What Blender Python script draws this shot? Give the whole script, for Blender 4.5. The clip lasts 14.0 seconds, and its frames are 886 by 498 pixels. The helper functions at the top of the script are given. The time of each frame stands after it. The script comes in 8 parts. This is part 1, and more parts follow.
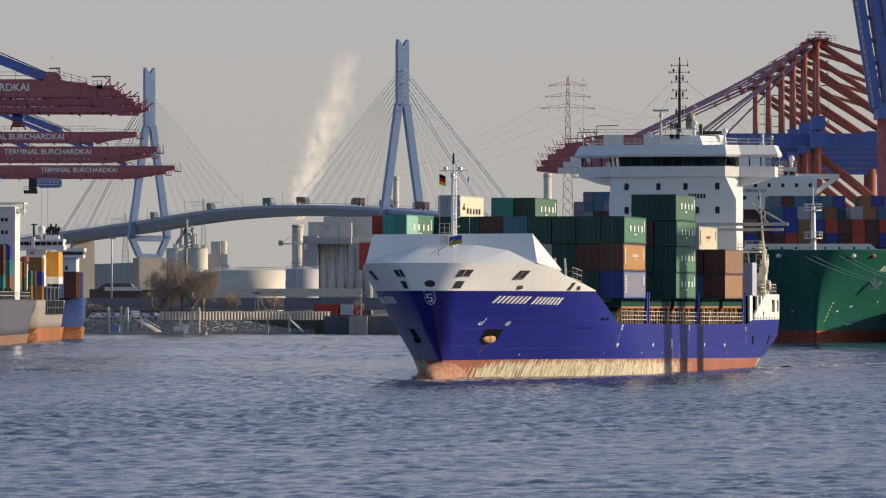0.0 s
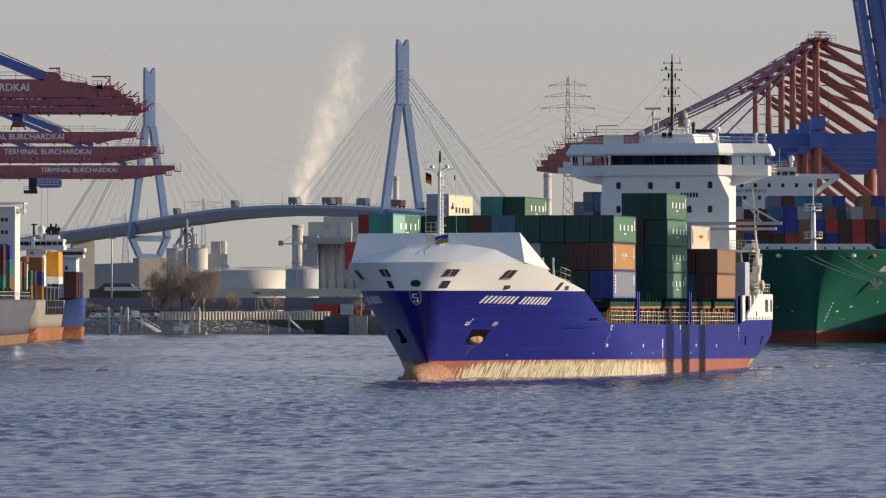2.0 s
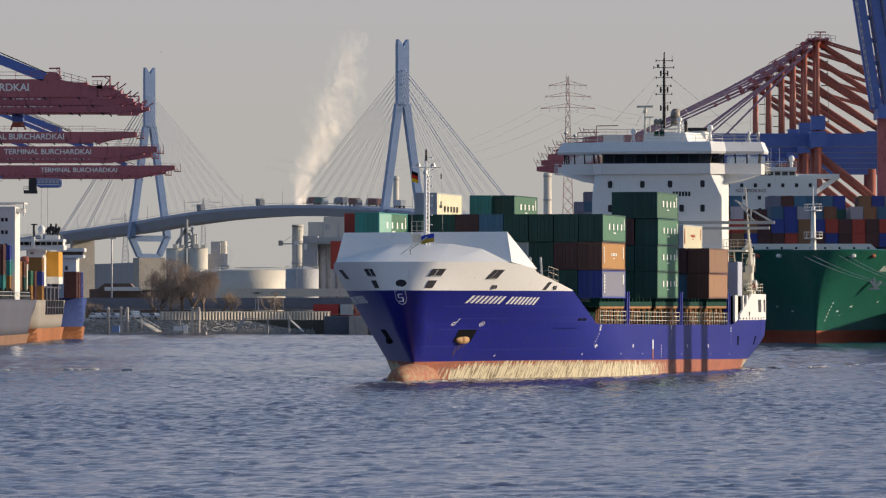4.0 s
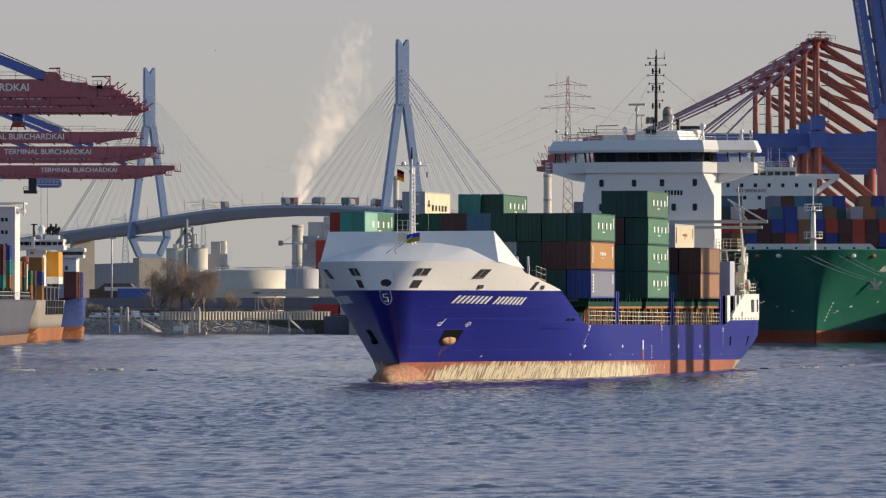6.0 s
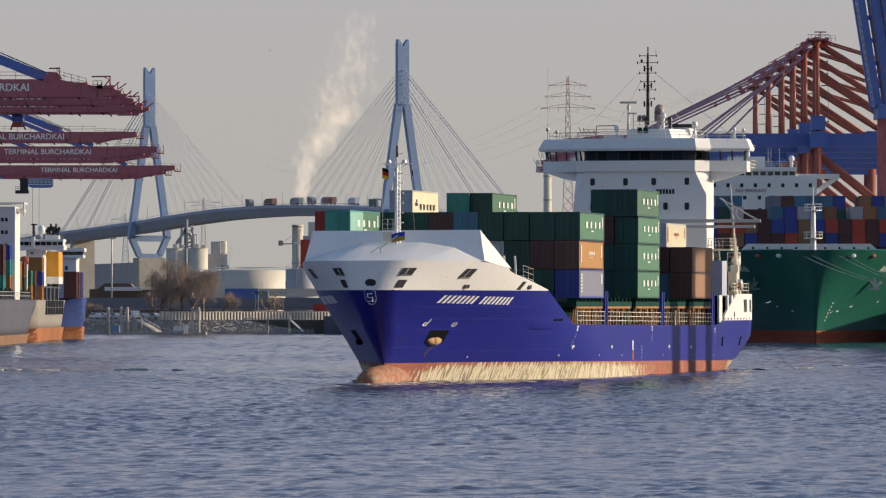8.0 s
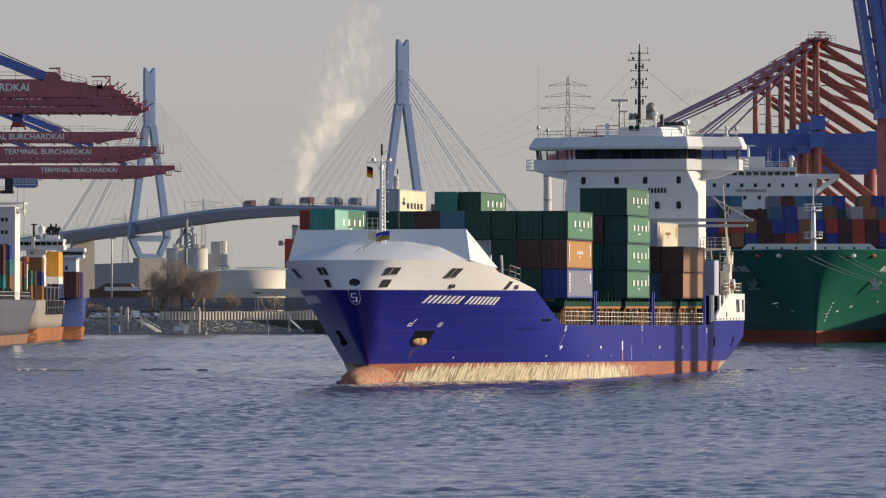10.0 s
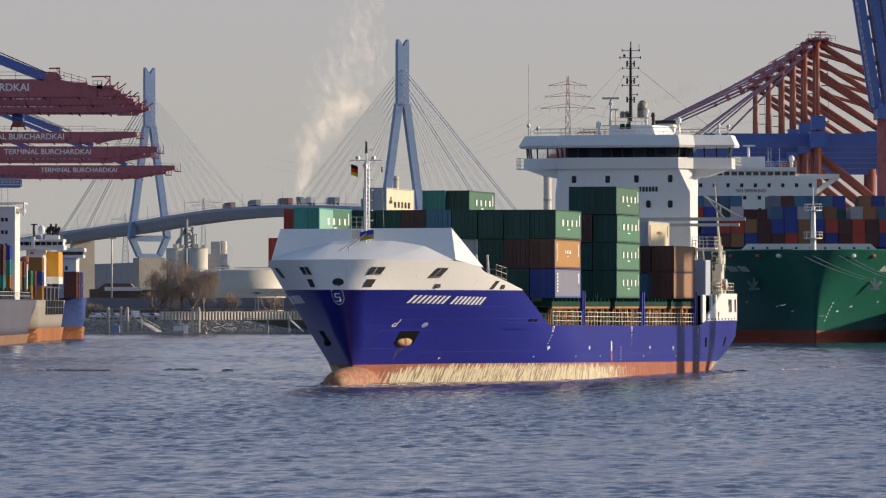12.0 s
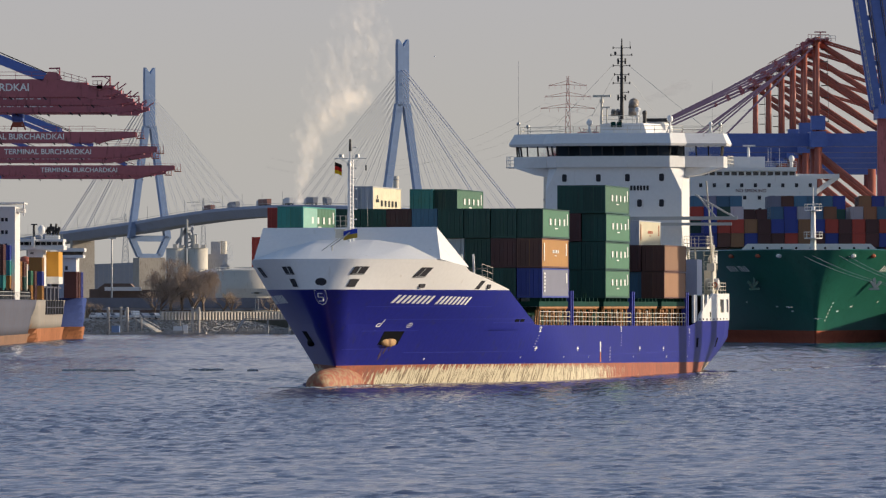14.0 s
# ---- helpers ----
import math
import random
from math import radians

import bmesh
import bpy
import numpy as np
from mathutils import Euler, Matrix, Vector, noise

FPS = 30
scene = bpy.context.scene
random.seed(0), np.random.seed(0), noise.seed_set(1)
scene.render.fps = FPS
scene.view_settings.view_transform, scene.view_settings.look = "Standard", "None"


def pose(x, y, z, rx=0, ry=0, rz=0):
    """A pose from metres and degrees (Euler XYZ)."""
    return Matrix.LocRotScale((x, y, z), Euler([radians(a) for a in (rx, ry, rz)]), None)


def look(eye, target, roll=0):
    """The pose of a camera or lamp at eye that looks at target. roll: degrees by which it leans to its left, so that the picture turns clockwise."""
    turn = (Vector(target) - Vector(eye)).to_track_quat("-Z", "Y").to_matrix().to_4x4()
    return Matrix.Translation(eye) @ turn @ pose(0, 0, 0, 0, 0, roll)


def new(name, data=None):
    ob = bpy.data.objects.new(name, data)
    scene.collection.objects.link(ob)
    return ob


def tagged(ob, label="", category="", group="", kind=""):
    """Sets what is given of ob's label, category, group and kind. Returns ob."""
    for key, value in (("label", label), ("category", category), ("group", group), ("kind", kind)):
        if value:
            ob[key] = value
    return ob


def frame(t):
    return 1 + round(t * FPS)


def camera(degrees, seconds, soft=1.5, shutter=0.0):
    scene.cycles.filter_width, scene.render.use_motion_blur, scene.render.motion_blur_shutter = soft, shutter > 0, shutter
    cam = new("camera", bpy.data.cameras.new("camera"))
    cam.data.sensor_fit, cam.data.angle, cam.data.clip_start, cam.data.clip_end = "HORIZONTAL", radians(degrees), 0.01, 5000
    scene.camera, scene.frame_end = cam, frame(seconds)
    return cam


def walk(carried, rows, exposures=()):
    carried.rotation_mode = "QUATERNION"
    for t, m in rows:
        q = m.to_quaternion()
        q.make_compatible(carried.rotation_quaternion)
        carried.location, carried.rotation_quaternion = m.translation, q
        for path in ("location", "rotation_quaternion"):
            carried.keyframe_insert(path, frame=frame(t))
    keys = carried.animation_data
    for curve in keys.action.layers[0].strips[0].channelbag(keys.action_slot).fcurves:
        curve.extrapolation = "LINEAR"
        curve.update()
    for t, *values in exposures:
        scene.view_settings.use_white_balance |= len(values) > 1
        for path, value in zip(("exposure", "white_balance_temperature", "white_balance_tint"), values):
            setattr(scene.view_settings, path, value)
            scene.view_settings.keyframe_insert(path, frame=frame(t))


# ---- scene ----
cam = camera(8.5985, 14.0, soft=1.25)
EYE = (0.0, 0.0, 6.8)
walk(cam, [(0.0, look(EYE, (0, 1000, 16.178))), (14.0, look(EYE, (0, 1000, 16.178)))],
     exposures=[(0.0, 0.0), (14.0, 0.0)])

# ---- light: a low winter sun from beyond the right bank, under a hazy sky ----
SUN_UP, SUN_TURN = 14.0, 82.0          # elevation; bearing from north (+y) towards east (+x)
sun_way = Vector((math.sin(radians(SUN_TURN)) * math.cos(radians(SUN_UP)),
                  math.cos(radians(SUN_TURN)) * math.cos(radians(SUN_UP)), math.sin(radians(SUN_UP))))
sun = new("sun", bpy.data.lights.new("sun", "SUN"))
sun.data.energy, sun.data.angle, sun.data.color = 5.0, radians(0.9), (1.0, 0.83, 0.62)
sun.matrix_basis = look(sun_way * 3000, (0, 0, 0))
world = bpy.data.worlds.new("sky")
scene.world = world
world.use_nodes = True
wn, wl = world.node_tree.nodes, world.node_tree.links
sky = wn.new("ShaderNodeTexSky")
sky.sky_type, sky.sun_disc = "NISHITA", False
sky.sun_elevation, sky.sun_rotation = radians(SUN_UP), radians(SUN_TURN)
sky.air_density, sky.dust_density, sky.ozone_density = 1.0, 1.5, 3.0
# winter haze: a warm grey veil, thick at the horizon and thin overhead
geo, up, ramp, veil = wn.new("ShaderNodeTexCoord"), wn.new("ShaderNodeSeparateXYZ"), wn.new("ShaderNodeMapRange"), wn.new("ShaderNodeMix")
wl.new(geo.outputs["Generated"], up.inputs[0])
wl.new(up.outputs[2], ramp.inputs[0])
ramp.inputs[1].default_value, ramp.inputs[2].default_value = 0.08, 0.34
ramp.inputs[3].default_value, ramp.inputs[4].default_value = 0.93, 0.05
veil.data_type = "RGBA"
wl.new(ramp.outputs[0], veil.inputs["Factor"])
wl.new(sky.outputs[0], veil.inputs["A"])
low, warm = wn.new("ShaderNodeMapRange"), wn.new("ShaderNodeMix")
low.inputs[1].default_value, low.inputs[2].default_value = 0.03, 0.16
warm.data_type = "RGBA"
warm.inputs["A"].default_value, warm.inputs["B"].default_value = (3.18, 3.04, 2.90, 1), (2.9, 2.95, 4.0, 1)
wl.new(up.outputs[2], low.inputs[0]), wl.new(low.outputs[0], warm.inputs["Factor"])
wl.new(warm.outputs["Result"], veil.inputs["B"])
wl.new(veil.outputs["Result"], wn["Background"].inputs[0])
wn["Background"].inputs[1].default_value = 0.15


# ---- kit: materials and mesh helpers ----
def paint(name, col, rough=0.5, metal=0.0, var=0.12, scale=0.6, fine=9.0, bump=0.0, dirt=None, dirt_amount=0.0,
          dirt_scale=(0.4, 0.4, 0.08), rnd=0.0, spec=0.5):
    """Painted or raw surface with variation at two scales, optional streaked dirt and a shift for each object."""
    m = bpy.data.materials.new(name)
    m.use_nodes = True
    n, l = m.node_tree.nodes, m.node_tree.links
    b = n["Principled BSDF"]
    b.inputs["Roughness"].default_value, b.inputs["Metallic"].default_value = rough, metal
    b.inputs["Specular IOR Level"].default_value = spec
    co = n.new("ShaderNodeTexCoord")
    big, small = n.new("ShaderNodeTexNoise"), n.new("ShaderNodeTexNoise")
    big.inputs["Scale"].default_value, small.inputs["Scale"].default_value = scale, fine
    big.inputs["Detail"].default_value, small.inputs["Detail"].default_value = 4, 3
    for t in (big, small):
        l.new(co.outputs["Object"], t.inputs["Vector"])
    add = n.new("ShaderNodeMath")
    add.operation = "ADD"
    l.new(big.outputs[0], add.inputs[0]), l.new(small.outputs[0], add.inputs[1])
    rng = n.new("ShaderNodeMapRange")
    rng.inputs[1].default_value, rng.inputs[2].default_value = 0.6, 1.4
    rng.inputs[3].default_value, rng.inputs[4].default_value = 1 - var, 1 + var
    l.new(add.outputs[0], rng.inputs[0])
    hsv = n.new("ShaderNodeHueSaturation")
    hsv.inputs["Color"].default_value = (*col, 1)
    last = rng.outputs[0]
    if rnd:
        info, r2, mul = n.new("ShaderNodeObjectInfo"), n.new("ShaderNodeMapRange"), n.new("ShaderNodeMath")
        r2.inputs[3].default_value, r2.inputs[4].default_value = 1 - rnd, 1 + rnd
        l.new(info.outputs["Random"], r2.inputs[0])
        mul.operation = "MULTIPLY"
        l.new(last, mul.inputs[0]), l.new(r2.outputs[0], mul.inputs[1])
        last = mul.outputs[0]
    l.new(last, hsv.inputs["Value"])
    out = hsv.outputs[0]
    if dirt:
        mp, dn, dr, mx = (n.new("ShaderNodeMapping"), n.new("ShaderNodeTexNoise"), n.new("ShaderNodeMapRange"),
                          n.new("ShaderNodeMix"))
        mx.data_type = "RGBA"
        mp.inputs["Scale"].default_value = dirt_scale
        dn.inputs["Scale"].default_value, dn.inputs["Detail"].default_value = 4.0, 5
        l.new(co.outputs["Object"], mp.inputs[0]), l.new(mp.outputs[0], dn.inputs["Vector"])
        dr.inputs[1].default_value, dr.inputs[2].default_value = 0.68 - 0.35 * dirt_amount, 0.85 - 0.25 * dirt_amount
        l.new(dn.outputs[0], dr.inputs[0]), l.new(dr.outputs[0], mx.inputs["Factor"])
        l.new(out, mx.inputs["A"])
        mx.inputs["B"].default_value = (*dirt, 1)
        out = mx.outputs["Result"]
    l.new(out, b.inputs["Base Color"])
    if bump:
        bp = n.new("ShaderNodeBump")
        bp.inputs["Distance"].default_value = bump
        l.new(small.outputs[0], bp.inputs["Height"]), l.new(bp.outputs[0], b.inputs["Normal"])
    return m


def box(bm, x0, x1, y0, y1, z0, z1):
    v = [bm.verts.new((x, y, z)) for z in (z0, z1) for y in (y0, y1) for x in (x0, x1)]
    for q in ((0, 2, 3, 1), (4, 5, 7, 6), (0, 1, 5, 4), (2, 6, 7, 3), (0, 4, 6, 2), (1, 3, 7, 5)):
        bm.faces.new([v[i] for i in q])


def tube(bm, p, q, r, r2=None, n=6):
    """A round rod from p to q, of radius r, r2 at its far end."""
    p, q = Vector(p), Vector(q)
    d = (q - p).normalized()
    a = d.orthogonal().normalized()
    b = d.cross(a)
    r2 = r if r2 is None else r2
    rings = []
    for c, k in ((p, r), (q, r2)):
        rings.append([bm.verts.new(c + (a * math.cos(2 * math.pi * i / n) + b * math.sin(2 * math.pi * i / n)) * k) for i in range(n)])
    for i in range(n):
        bm.faces.new((rings[0][i], rings[0][(i + 1) % n], rings[1][(i + 1) % n], rings[1][i]))
    bm.faces.new(rings[0][::-1]), bm.faces.new(rings[1])


def bar(bm, p, q, w, h, up=(0, 0, 1)):
    """A squared beam from p to q, w wide and h high."""
    p, q = Vector(p), Vector(q)
    d = (q - p).normalized()
    u = Vector(up)
    if abs(d.dot(u)) > 0.99:
        u = Vector((0, 1, 0))
    s = d.cross(u).normalized()
    u = s.cross(d)
    v = [bm.verts.new(c + s * (sx * w / 2) + u * (sz * h / 2)) for c in (p, q) for sx, sz in ((-1, -1), (1, -1), (1, 1), (-1, 1))]
    for f in ((3, 2, 1, 0), (4, 5, 6, 7), (0, 1, 5, 4), (1, 2, 6, 5), (2, 3, 7, 6), (3, 0, 4, 7)):
        bm.faces.new([v[i] for i in f])


def slab(bm, outline, way):
    """A flat outline pushed along the vector way."""
    a = [bm.verts.new(p) for p in outline]
    b = [bm.verts.new(Vector(p) + Vector(way)) for p in outline]
    bm.faces.new(a[::-1]), bm.faces.new(b)
    for i in range(len(a)):
        j = (i + 1) % len(a)
        bm.faces.new((a[i], a[j], b[j], b[i]))


def loft(bm, rings, closed=True, caps=True):
    vs = [[bm.verts.new(p) for p in r] for r in rings]
    k = len(vs[0])
    for a, b in zip(vs, vs[1:]):
        for i in range(k if closed else k - 1):
            j = (i + 1) % k
            bm.faces.new((a[i], a[j], b[j], b[i]))
    if caps:
        bm.faces.new(vs[0][::-1]), bm.faces.new(vs[-1])
    return vs


def drum(bm, x, y, z0, z1, r, r2=None, n=24):
    tube(bm, (x, y, z0), (x, y, z1), r, r2, n)


def ball(bm, c, r, n=8, squash=1.0):
    bmesh.ops.create_uvsphere(bm, u_segments=n, v_segments=max(4, n // 2 + 1), radius=r,
                              matrix=Matrix.Translation(c) @ Matrix.Diagonal((1, 1, squash, 1)))


def mesh_of(name, bm, material, smooth=False):
    bmesh.ops.recalc_face_normals(bm, faces=bm.faces[:])
    me = bpy.data.meshes.new(name)
    bm.to_mesh(me)
    bm.free()
    for m in material if isinstance(material, (list, tuple)) else [material]:
        me.materials.append(m)
    if smooth:
        me.shade_smooth()
    return me


def part(name, bm, material, parent=None, label="", smooth=False):
    ob = new(name, mesh_of(name, bm, material, smooth))
    ob.parent = parent
    if label:
        ob["label"] = label
    return ob


def thing(name, label, category, group="", kind="", at=None):
    e = tagged(new(name), label, category, group, kind)
    if at is not None:
        e.matrix_basis = at
    return e


def shared(name, me, parent, m=None, label=""):
    """One more object on a mesh that alike pieces share."""
    ob = new(name, me)
    ob.parent = parent
    if m is not None:
        ob.matrix_basis = m
    if label:
        ob["label"] = label
    return ob


# ---- materials ----
M_WHITE = paint("ship_white", (0.78, 0.77, 0.74), 0.4, var=0.05, scale=0.15, fine=3, dirt=(0.52, 0.46, 0.38), dirt_amount=0.06, bump=0.004)
M_BLUE = paint("hull_blue", (0.013, 0.017, 0.215), 0.38, var=0.12, scale=0.12, fine=2.0, dirt=(0.03, 0.03, 0.13), dirt_amount=0.25, bump=0.012, spec=0.35)
M_BLUE_TRIM = paint("trim_blue", (0.03, 0.04, 0.30), 0.45, var=0.1)
M_BLACK = paint("mast_black", (0.018, 0.018, 0.02), 0.5)
# near-black paint that stands for the shade inside openings and recesses
M_DARK = paint("dark_opening", (0.008, 0.009, 0.011), 0.9, spec=0.05)
M_GLASS = paint("bridge_glass", (0.022, 0.028, 0.036), 0.06, var=0.02, spec=0.5, rnd=0.6)
M_CLEAR = bpy.data.materials.new("clear_glass")
M_CLEAR.use_nodes = True
clear = M_CLEAR.node_tree.nodes["Principled BSDF"].inputs
clear["Base Color"].default_value, clear["Roughness"].default_value = (0.90, 0.95, 0.97, 1), 0.02
clear["Transmission Weight"].default_value, clear["IOR"].default_value = 1.0, 1.45
M_LETTER = paint("white_lettering", (0.8, 0.8, 0.76), 0.5, var=0.04)
M_STEEL = paint("galvanised", (0.42, 0.42, 0.40), 0.45, metal=0.3)
M_RAIL = paint("rail_cream", (0.62, 0.58, 0.48), 0.5)
M_LASH = paint("lashing_orange", (0.30, 0.135, 0.04), 0.7, var=0.45, scale=0.8)
M_HATCH = paint("hatch_green", (0.008, 0.042, 0.03), 0.75, var=0.3, spec=0.12)
# red of the far stays, with the blue-grey of the haze in its colour
M_STAY = paint("stay_red_hazed", (0.36, 0.22, 0.29), 0.5, var=0.15, scale=0.1, fine=1.0)
# dark grey paint for the softer shade in openings
M_OPEN = paint("shaded_opening", (0.045, 0.044, 0.05), 0.8, spec=0.1)
# crane paints are paled: the haze over the quays is put into these colours
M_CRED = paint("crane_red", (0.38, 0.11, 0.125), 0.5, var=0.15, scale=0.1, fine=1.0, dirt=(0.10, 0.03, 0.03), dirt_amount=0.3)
M_CORANGE = paint("crane_orange", (0.40, 0.115, 0.07), 0.5, var=0.15, scale=0.1, fine=1.0, dirt=(0.2, 0.05, 0.03), dirt_amount=0.3)
M_CBLUE = paint("crane_blue", (0.08, 0.145, 0.42), 0.5, var=0.15, scale=0.1, fine=1.0)
# bridge steel is lightened, so distance haze sits in the pylon and deck colours
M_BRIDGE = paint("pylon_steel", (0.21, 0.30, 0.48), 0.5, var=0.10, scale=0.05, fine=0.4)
M_CABLE = paint("stay_sheath", (0.50, 0.50, 0.56), 0.6, var=0.08)
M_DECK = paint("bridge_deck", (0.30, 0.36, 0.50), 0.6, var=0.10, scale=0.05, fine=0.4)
M_CONC = paint("concrete", (0.42, 0.38, 0.33), 0.85, var=0.15, scale=0.08, fine=1.2, dirt=(0.25, 0.22, 0.19), dirt_amount=0.3, bump=0.03)
M_SILO = paint("silo_grey", (0.42, 0.42, 0.44), 0.7, var=0.1, scale=0.04, fine=0.6, dirt=(0.2, 0.2, 0.22), dirt_amount=0.3)
M_TANK = paint("tank_cream", (0.62, 0.57, 0.48), 0.6, var=0.06, scale=0.04, fine=0.5, dirt=(0.4, 0.36, 0.3), dirt_amount=0.2)
# far bank colours raised: haze lies in quay and road, sunlight in the piles
M_QUAY = paint("quay_dark", (0.42, 0.385, 0.34), 0.9, var=0.35, scale=0.15, fine=1.5, bump=0.1)
M_PILE = paint("sheet_pile", (0.70, 0.62, 0.50), 0.8, var=0.2, scale=0.2, fine=2.0)
M_ROAD = paint("viaduct", (0.36, 0.37, 0.42), 0.8, var=0.15, scale=0.05, fine=0.5)
M_LAND = paint("land", (0.13, 0.12, 0.09), 0.95, var=0.3, scale=0.02, fine=0.3)
M_GREEN = paint("hull_green", (0.020, 0.125, 0.085), 0.3, spec=0.6, var=0.15, scale=0.06, fine=0.8, dirt=(0.012, 0.09, 0.05), dirt_amount=0.3)
M_RED = paint("antifouling", (0.42, 0.10, 0.045), 0.7, var=0.25, scale=0.2, fine=2.0, dirt=(0.25, 0.2, 0.12), dirt_amount=0.4)
M_GREYHULL = paint("hull_grey", (0.095, 0.10, 0.13), 0.9, var=0.12, scale=0.06, fine=0.8, dirt=(0.12, 0.08, 0.06), dirt_amount=0.35, spec=0.12)
M_BEIGEHULL = paint("hull_beige", (0.27, 0.25, 0.225), 0.9, var=0.12, scale=0.06, fine=0.8, dirt=(0.4, 0.25, 0.15), dirt_amount=0.3, spec=0.12)
M_FUNNEL = paint("funnel_yellow", (0.62, 0.30, 0.03), 0.5, var=0.06)

M_OLDRED = paint("weathered_antifouling", (0.31, 0.13, 0.065), 0.9, var=0.25, scale=0.1, fine=1.0, dirt=(0.12, 0.07, 0.04), dirt_amount=0.4, spec=0.1)
M_DIMRED = paint("dark_antifouling", (0.36, 0.095, 0.05), 0.8, var=0.25, scale=0.1, fine=1.0, spec=0.2)


def water_material():
    """Dark river water whose colour is mostly the sky's reflection, with small ripples on top of the modelled waves."""
    m = bpy.data.materials.new("river_water")
    m.use_nodes = True
    n, l = m.node_tree.nodes, m.node_tree.links
    b = n["Principled BSDF"]
    b.inputs["Base Color"].default_value = (0.10, 0.105, 0.165, 1)
    b.inputs["Roughness"].default_value = 0.10
    b.inputs["IOR"].default_value = 1.33
    co = n.new("ShaderNodeTexCoord")
    prev = None
    for size, dist, stretch in ((1.6, 0.035, 0.5), (4.5, 0.014, 0.55)):
        mp, t, bp = n.new("ShaderNodeMapping"), n.new("ShaderNodeTexNoise"), n.new("ShaderNodeBump")
        mp.inputs["Scale"].default_value = (stretch, 1, 1)
        mp.inputs["Rotation"].default_value = (0, 0, radians(8))
        t.inputs["Scale"].default_value, t.inputs["Detail"].default_value = size, 2
        bp.inputs["Distance"].default_value = dist
        l.new(co.outputs["Object"], mp.inputs[0]), l.new(mp.outputs[0], t.inputs["Vector"])
        l.new(t.outputs[0], bp.inputs["Height"])
        if prev:
            l.new(prev.outputs[0], bp.inputs["Normal"])
        prev = bp
    l.new(prev.outputs[0], b.inputs["Normal"])
    return m


M_WATER = water_material()


def hull_bottom_material():
    """Boot-topping: red antifouling with slanting streaks of pale growth along the middle of the ship."""
    m = paint("boot_topping", (0.29, 0.088, 0.05), 0.8, var=0.3, scale=0.3, fine=2.5, dirt=(0.20, 0.085, 0.06), dirt_amount=0.6,
              dirt_scale=(0.6, 0.6, 0.15))
    n, l = m.node_tree.nodes, m.node_tree.links
    b = n["Principled BSDF"]
    base = b.inputs["Base Color"].links[0].from_socket
    co, mp, t, r, mx = (n.new("ShaderNodeTexCoord"), n.new("ShaderNodeMapping"), n.new("ShaderNodeTexNoise"),
                        n.new("ShaderNodeMapRange"), n.new("ShaderNodeMix"))
    mp.inputs["Rotation"].default_value = (0, radians(28), 0)
    mp.inputs["Scale"].default_value = (2.0, 0.15, 0.62)
    t.inputs["Scale"].default_value, t.inputs["Detail"].default_value = 1.9, 8
    l.new(co.outputs["Object"], mp.inputs[0]), l.new(mp.outputs[0], t.inputs["Vector"])
    # growth is thick forward and thins out towards amidships, returns at the stern, and stops short of the paint line
    sx, w1, w2, add, add2 = (n.new("ShaderNodeSeparateXYZ"), n.new("ShaderNodeFloatCurve"), n.new("ShaderNodeMapRange"), n.new("ShaderNodeMath"), n.new("ShaderNodeMath"))
    l.new(co.outputs["Object"], sx.inputs[0])
    mr = n.new("ShaderNodeMapRange")
    mr.inputs[1].default_value, mr.inputs[2].default_value = -105, 40
    l.new(sx.outputs[0], mr.inputs[0])
    c = w1.mapping.curves[0]
    c.points[0].location, c.points[1].location = (0, 0.66), (1, 0.32)
    for p in ((0.09, 0.62), (0.15, 0.28), (0.40, 0.30), (0.50, 0.47), (0.62, 0.66), (0.84, 0.74), (0.90, 0.60), (0.945, 0.30)):
        c.points.new(*p)
    w1.mapping.update()
    l.new(mr.outputs[0], w1.inputs["Value"])
    w2.inputs[1].default_value, w2.inputs[2].default_value, w2.inputs[3].default_value, w2.inputs[4].default_value = 0.9, 1.75, 0.0, -0.34
    l.new(sx.outputs[2], w2.inputs[0])
    add.operation = add2.operation = "ADD"
    l.new(t.outputs[0], add.inputs[0]), l.new(w1.outputs[0], add.inputs[1])
    l.new(add.outputs[0], add2.inputs[0]), l.new(w2.outputs[0], add2.inputs[1])
    r.inputs[1].default_value, r.inputs[2].default_value = 0.96, 1.04
    l.new(add2.outputs[0], r.inputs[0])
    mx.data_type = "RGBA"
    mx.inputs["B"].default_value = (0.60, 0.53, 0.37, 1)
    l.new(r.outputs[0], mx.inputs["Factor"]), l.new(base, mx.inputs["A"])
    # thin dark scrape marks that lean with the flow
    m2, t2, r2, k2, mx2 = (n.new("ShaderNodeMapping"), n.new("ShaderNodeTexNoise"), n.new("ShaderNodeMapRange"), n.new("ShaderNodeMath"), n.new("ShaderNodeMix"))
    m2.inputs["Rotation"].default_value, m2.inputs["Scale"].default_value = (0, radians(28), 0), (4.6, 0.1, 0.62)
    t2.inputs["Scale"].default_value, t2.inputs["Detail"].default_value = 1.5, 6
    l.new(co.outputs["Object"], m2.inputs[0]), l.new(m2.outputs[0], t2.inputs["Vector"])
    r2.inputs[1].default_value, r2.inputs[2].default_value, r2.inputs[4].default_value = 0.51, 0.57, 0.9
    l.new(t2.outputs[0], r2.inputs[0])
    k2.operation = "MULTIPLY"
    l.new(r2.outputs[0], k2.inputs[0]), l.new(r.outputs[0], k2.inputs[1])
    mx2.data_type = "RGBA"
    mx2.inputs["B"].default_value = (0.13, 0.095, 0.06, 1)
    l.new(k2.outputs[0], mx2.inputs["Factor"]), l.new(mx.outputs["Result"], mx2.inputs["A"])
    mx = mx2
    l.new(mx.outputs["Result"], b.inputs["Base Color"])
    return m


M_BOOT = hull_bottom_material()


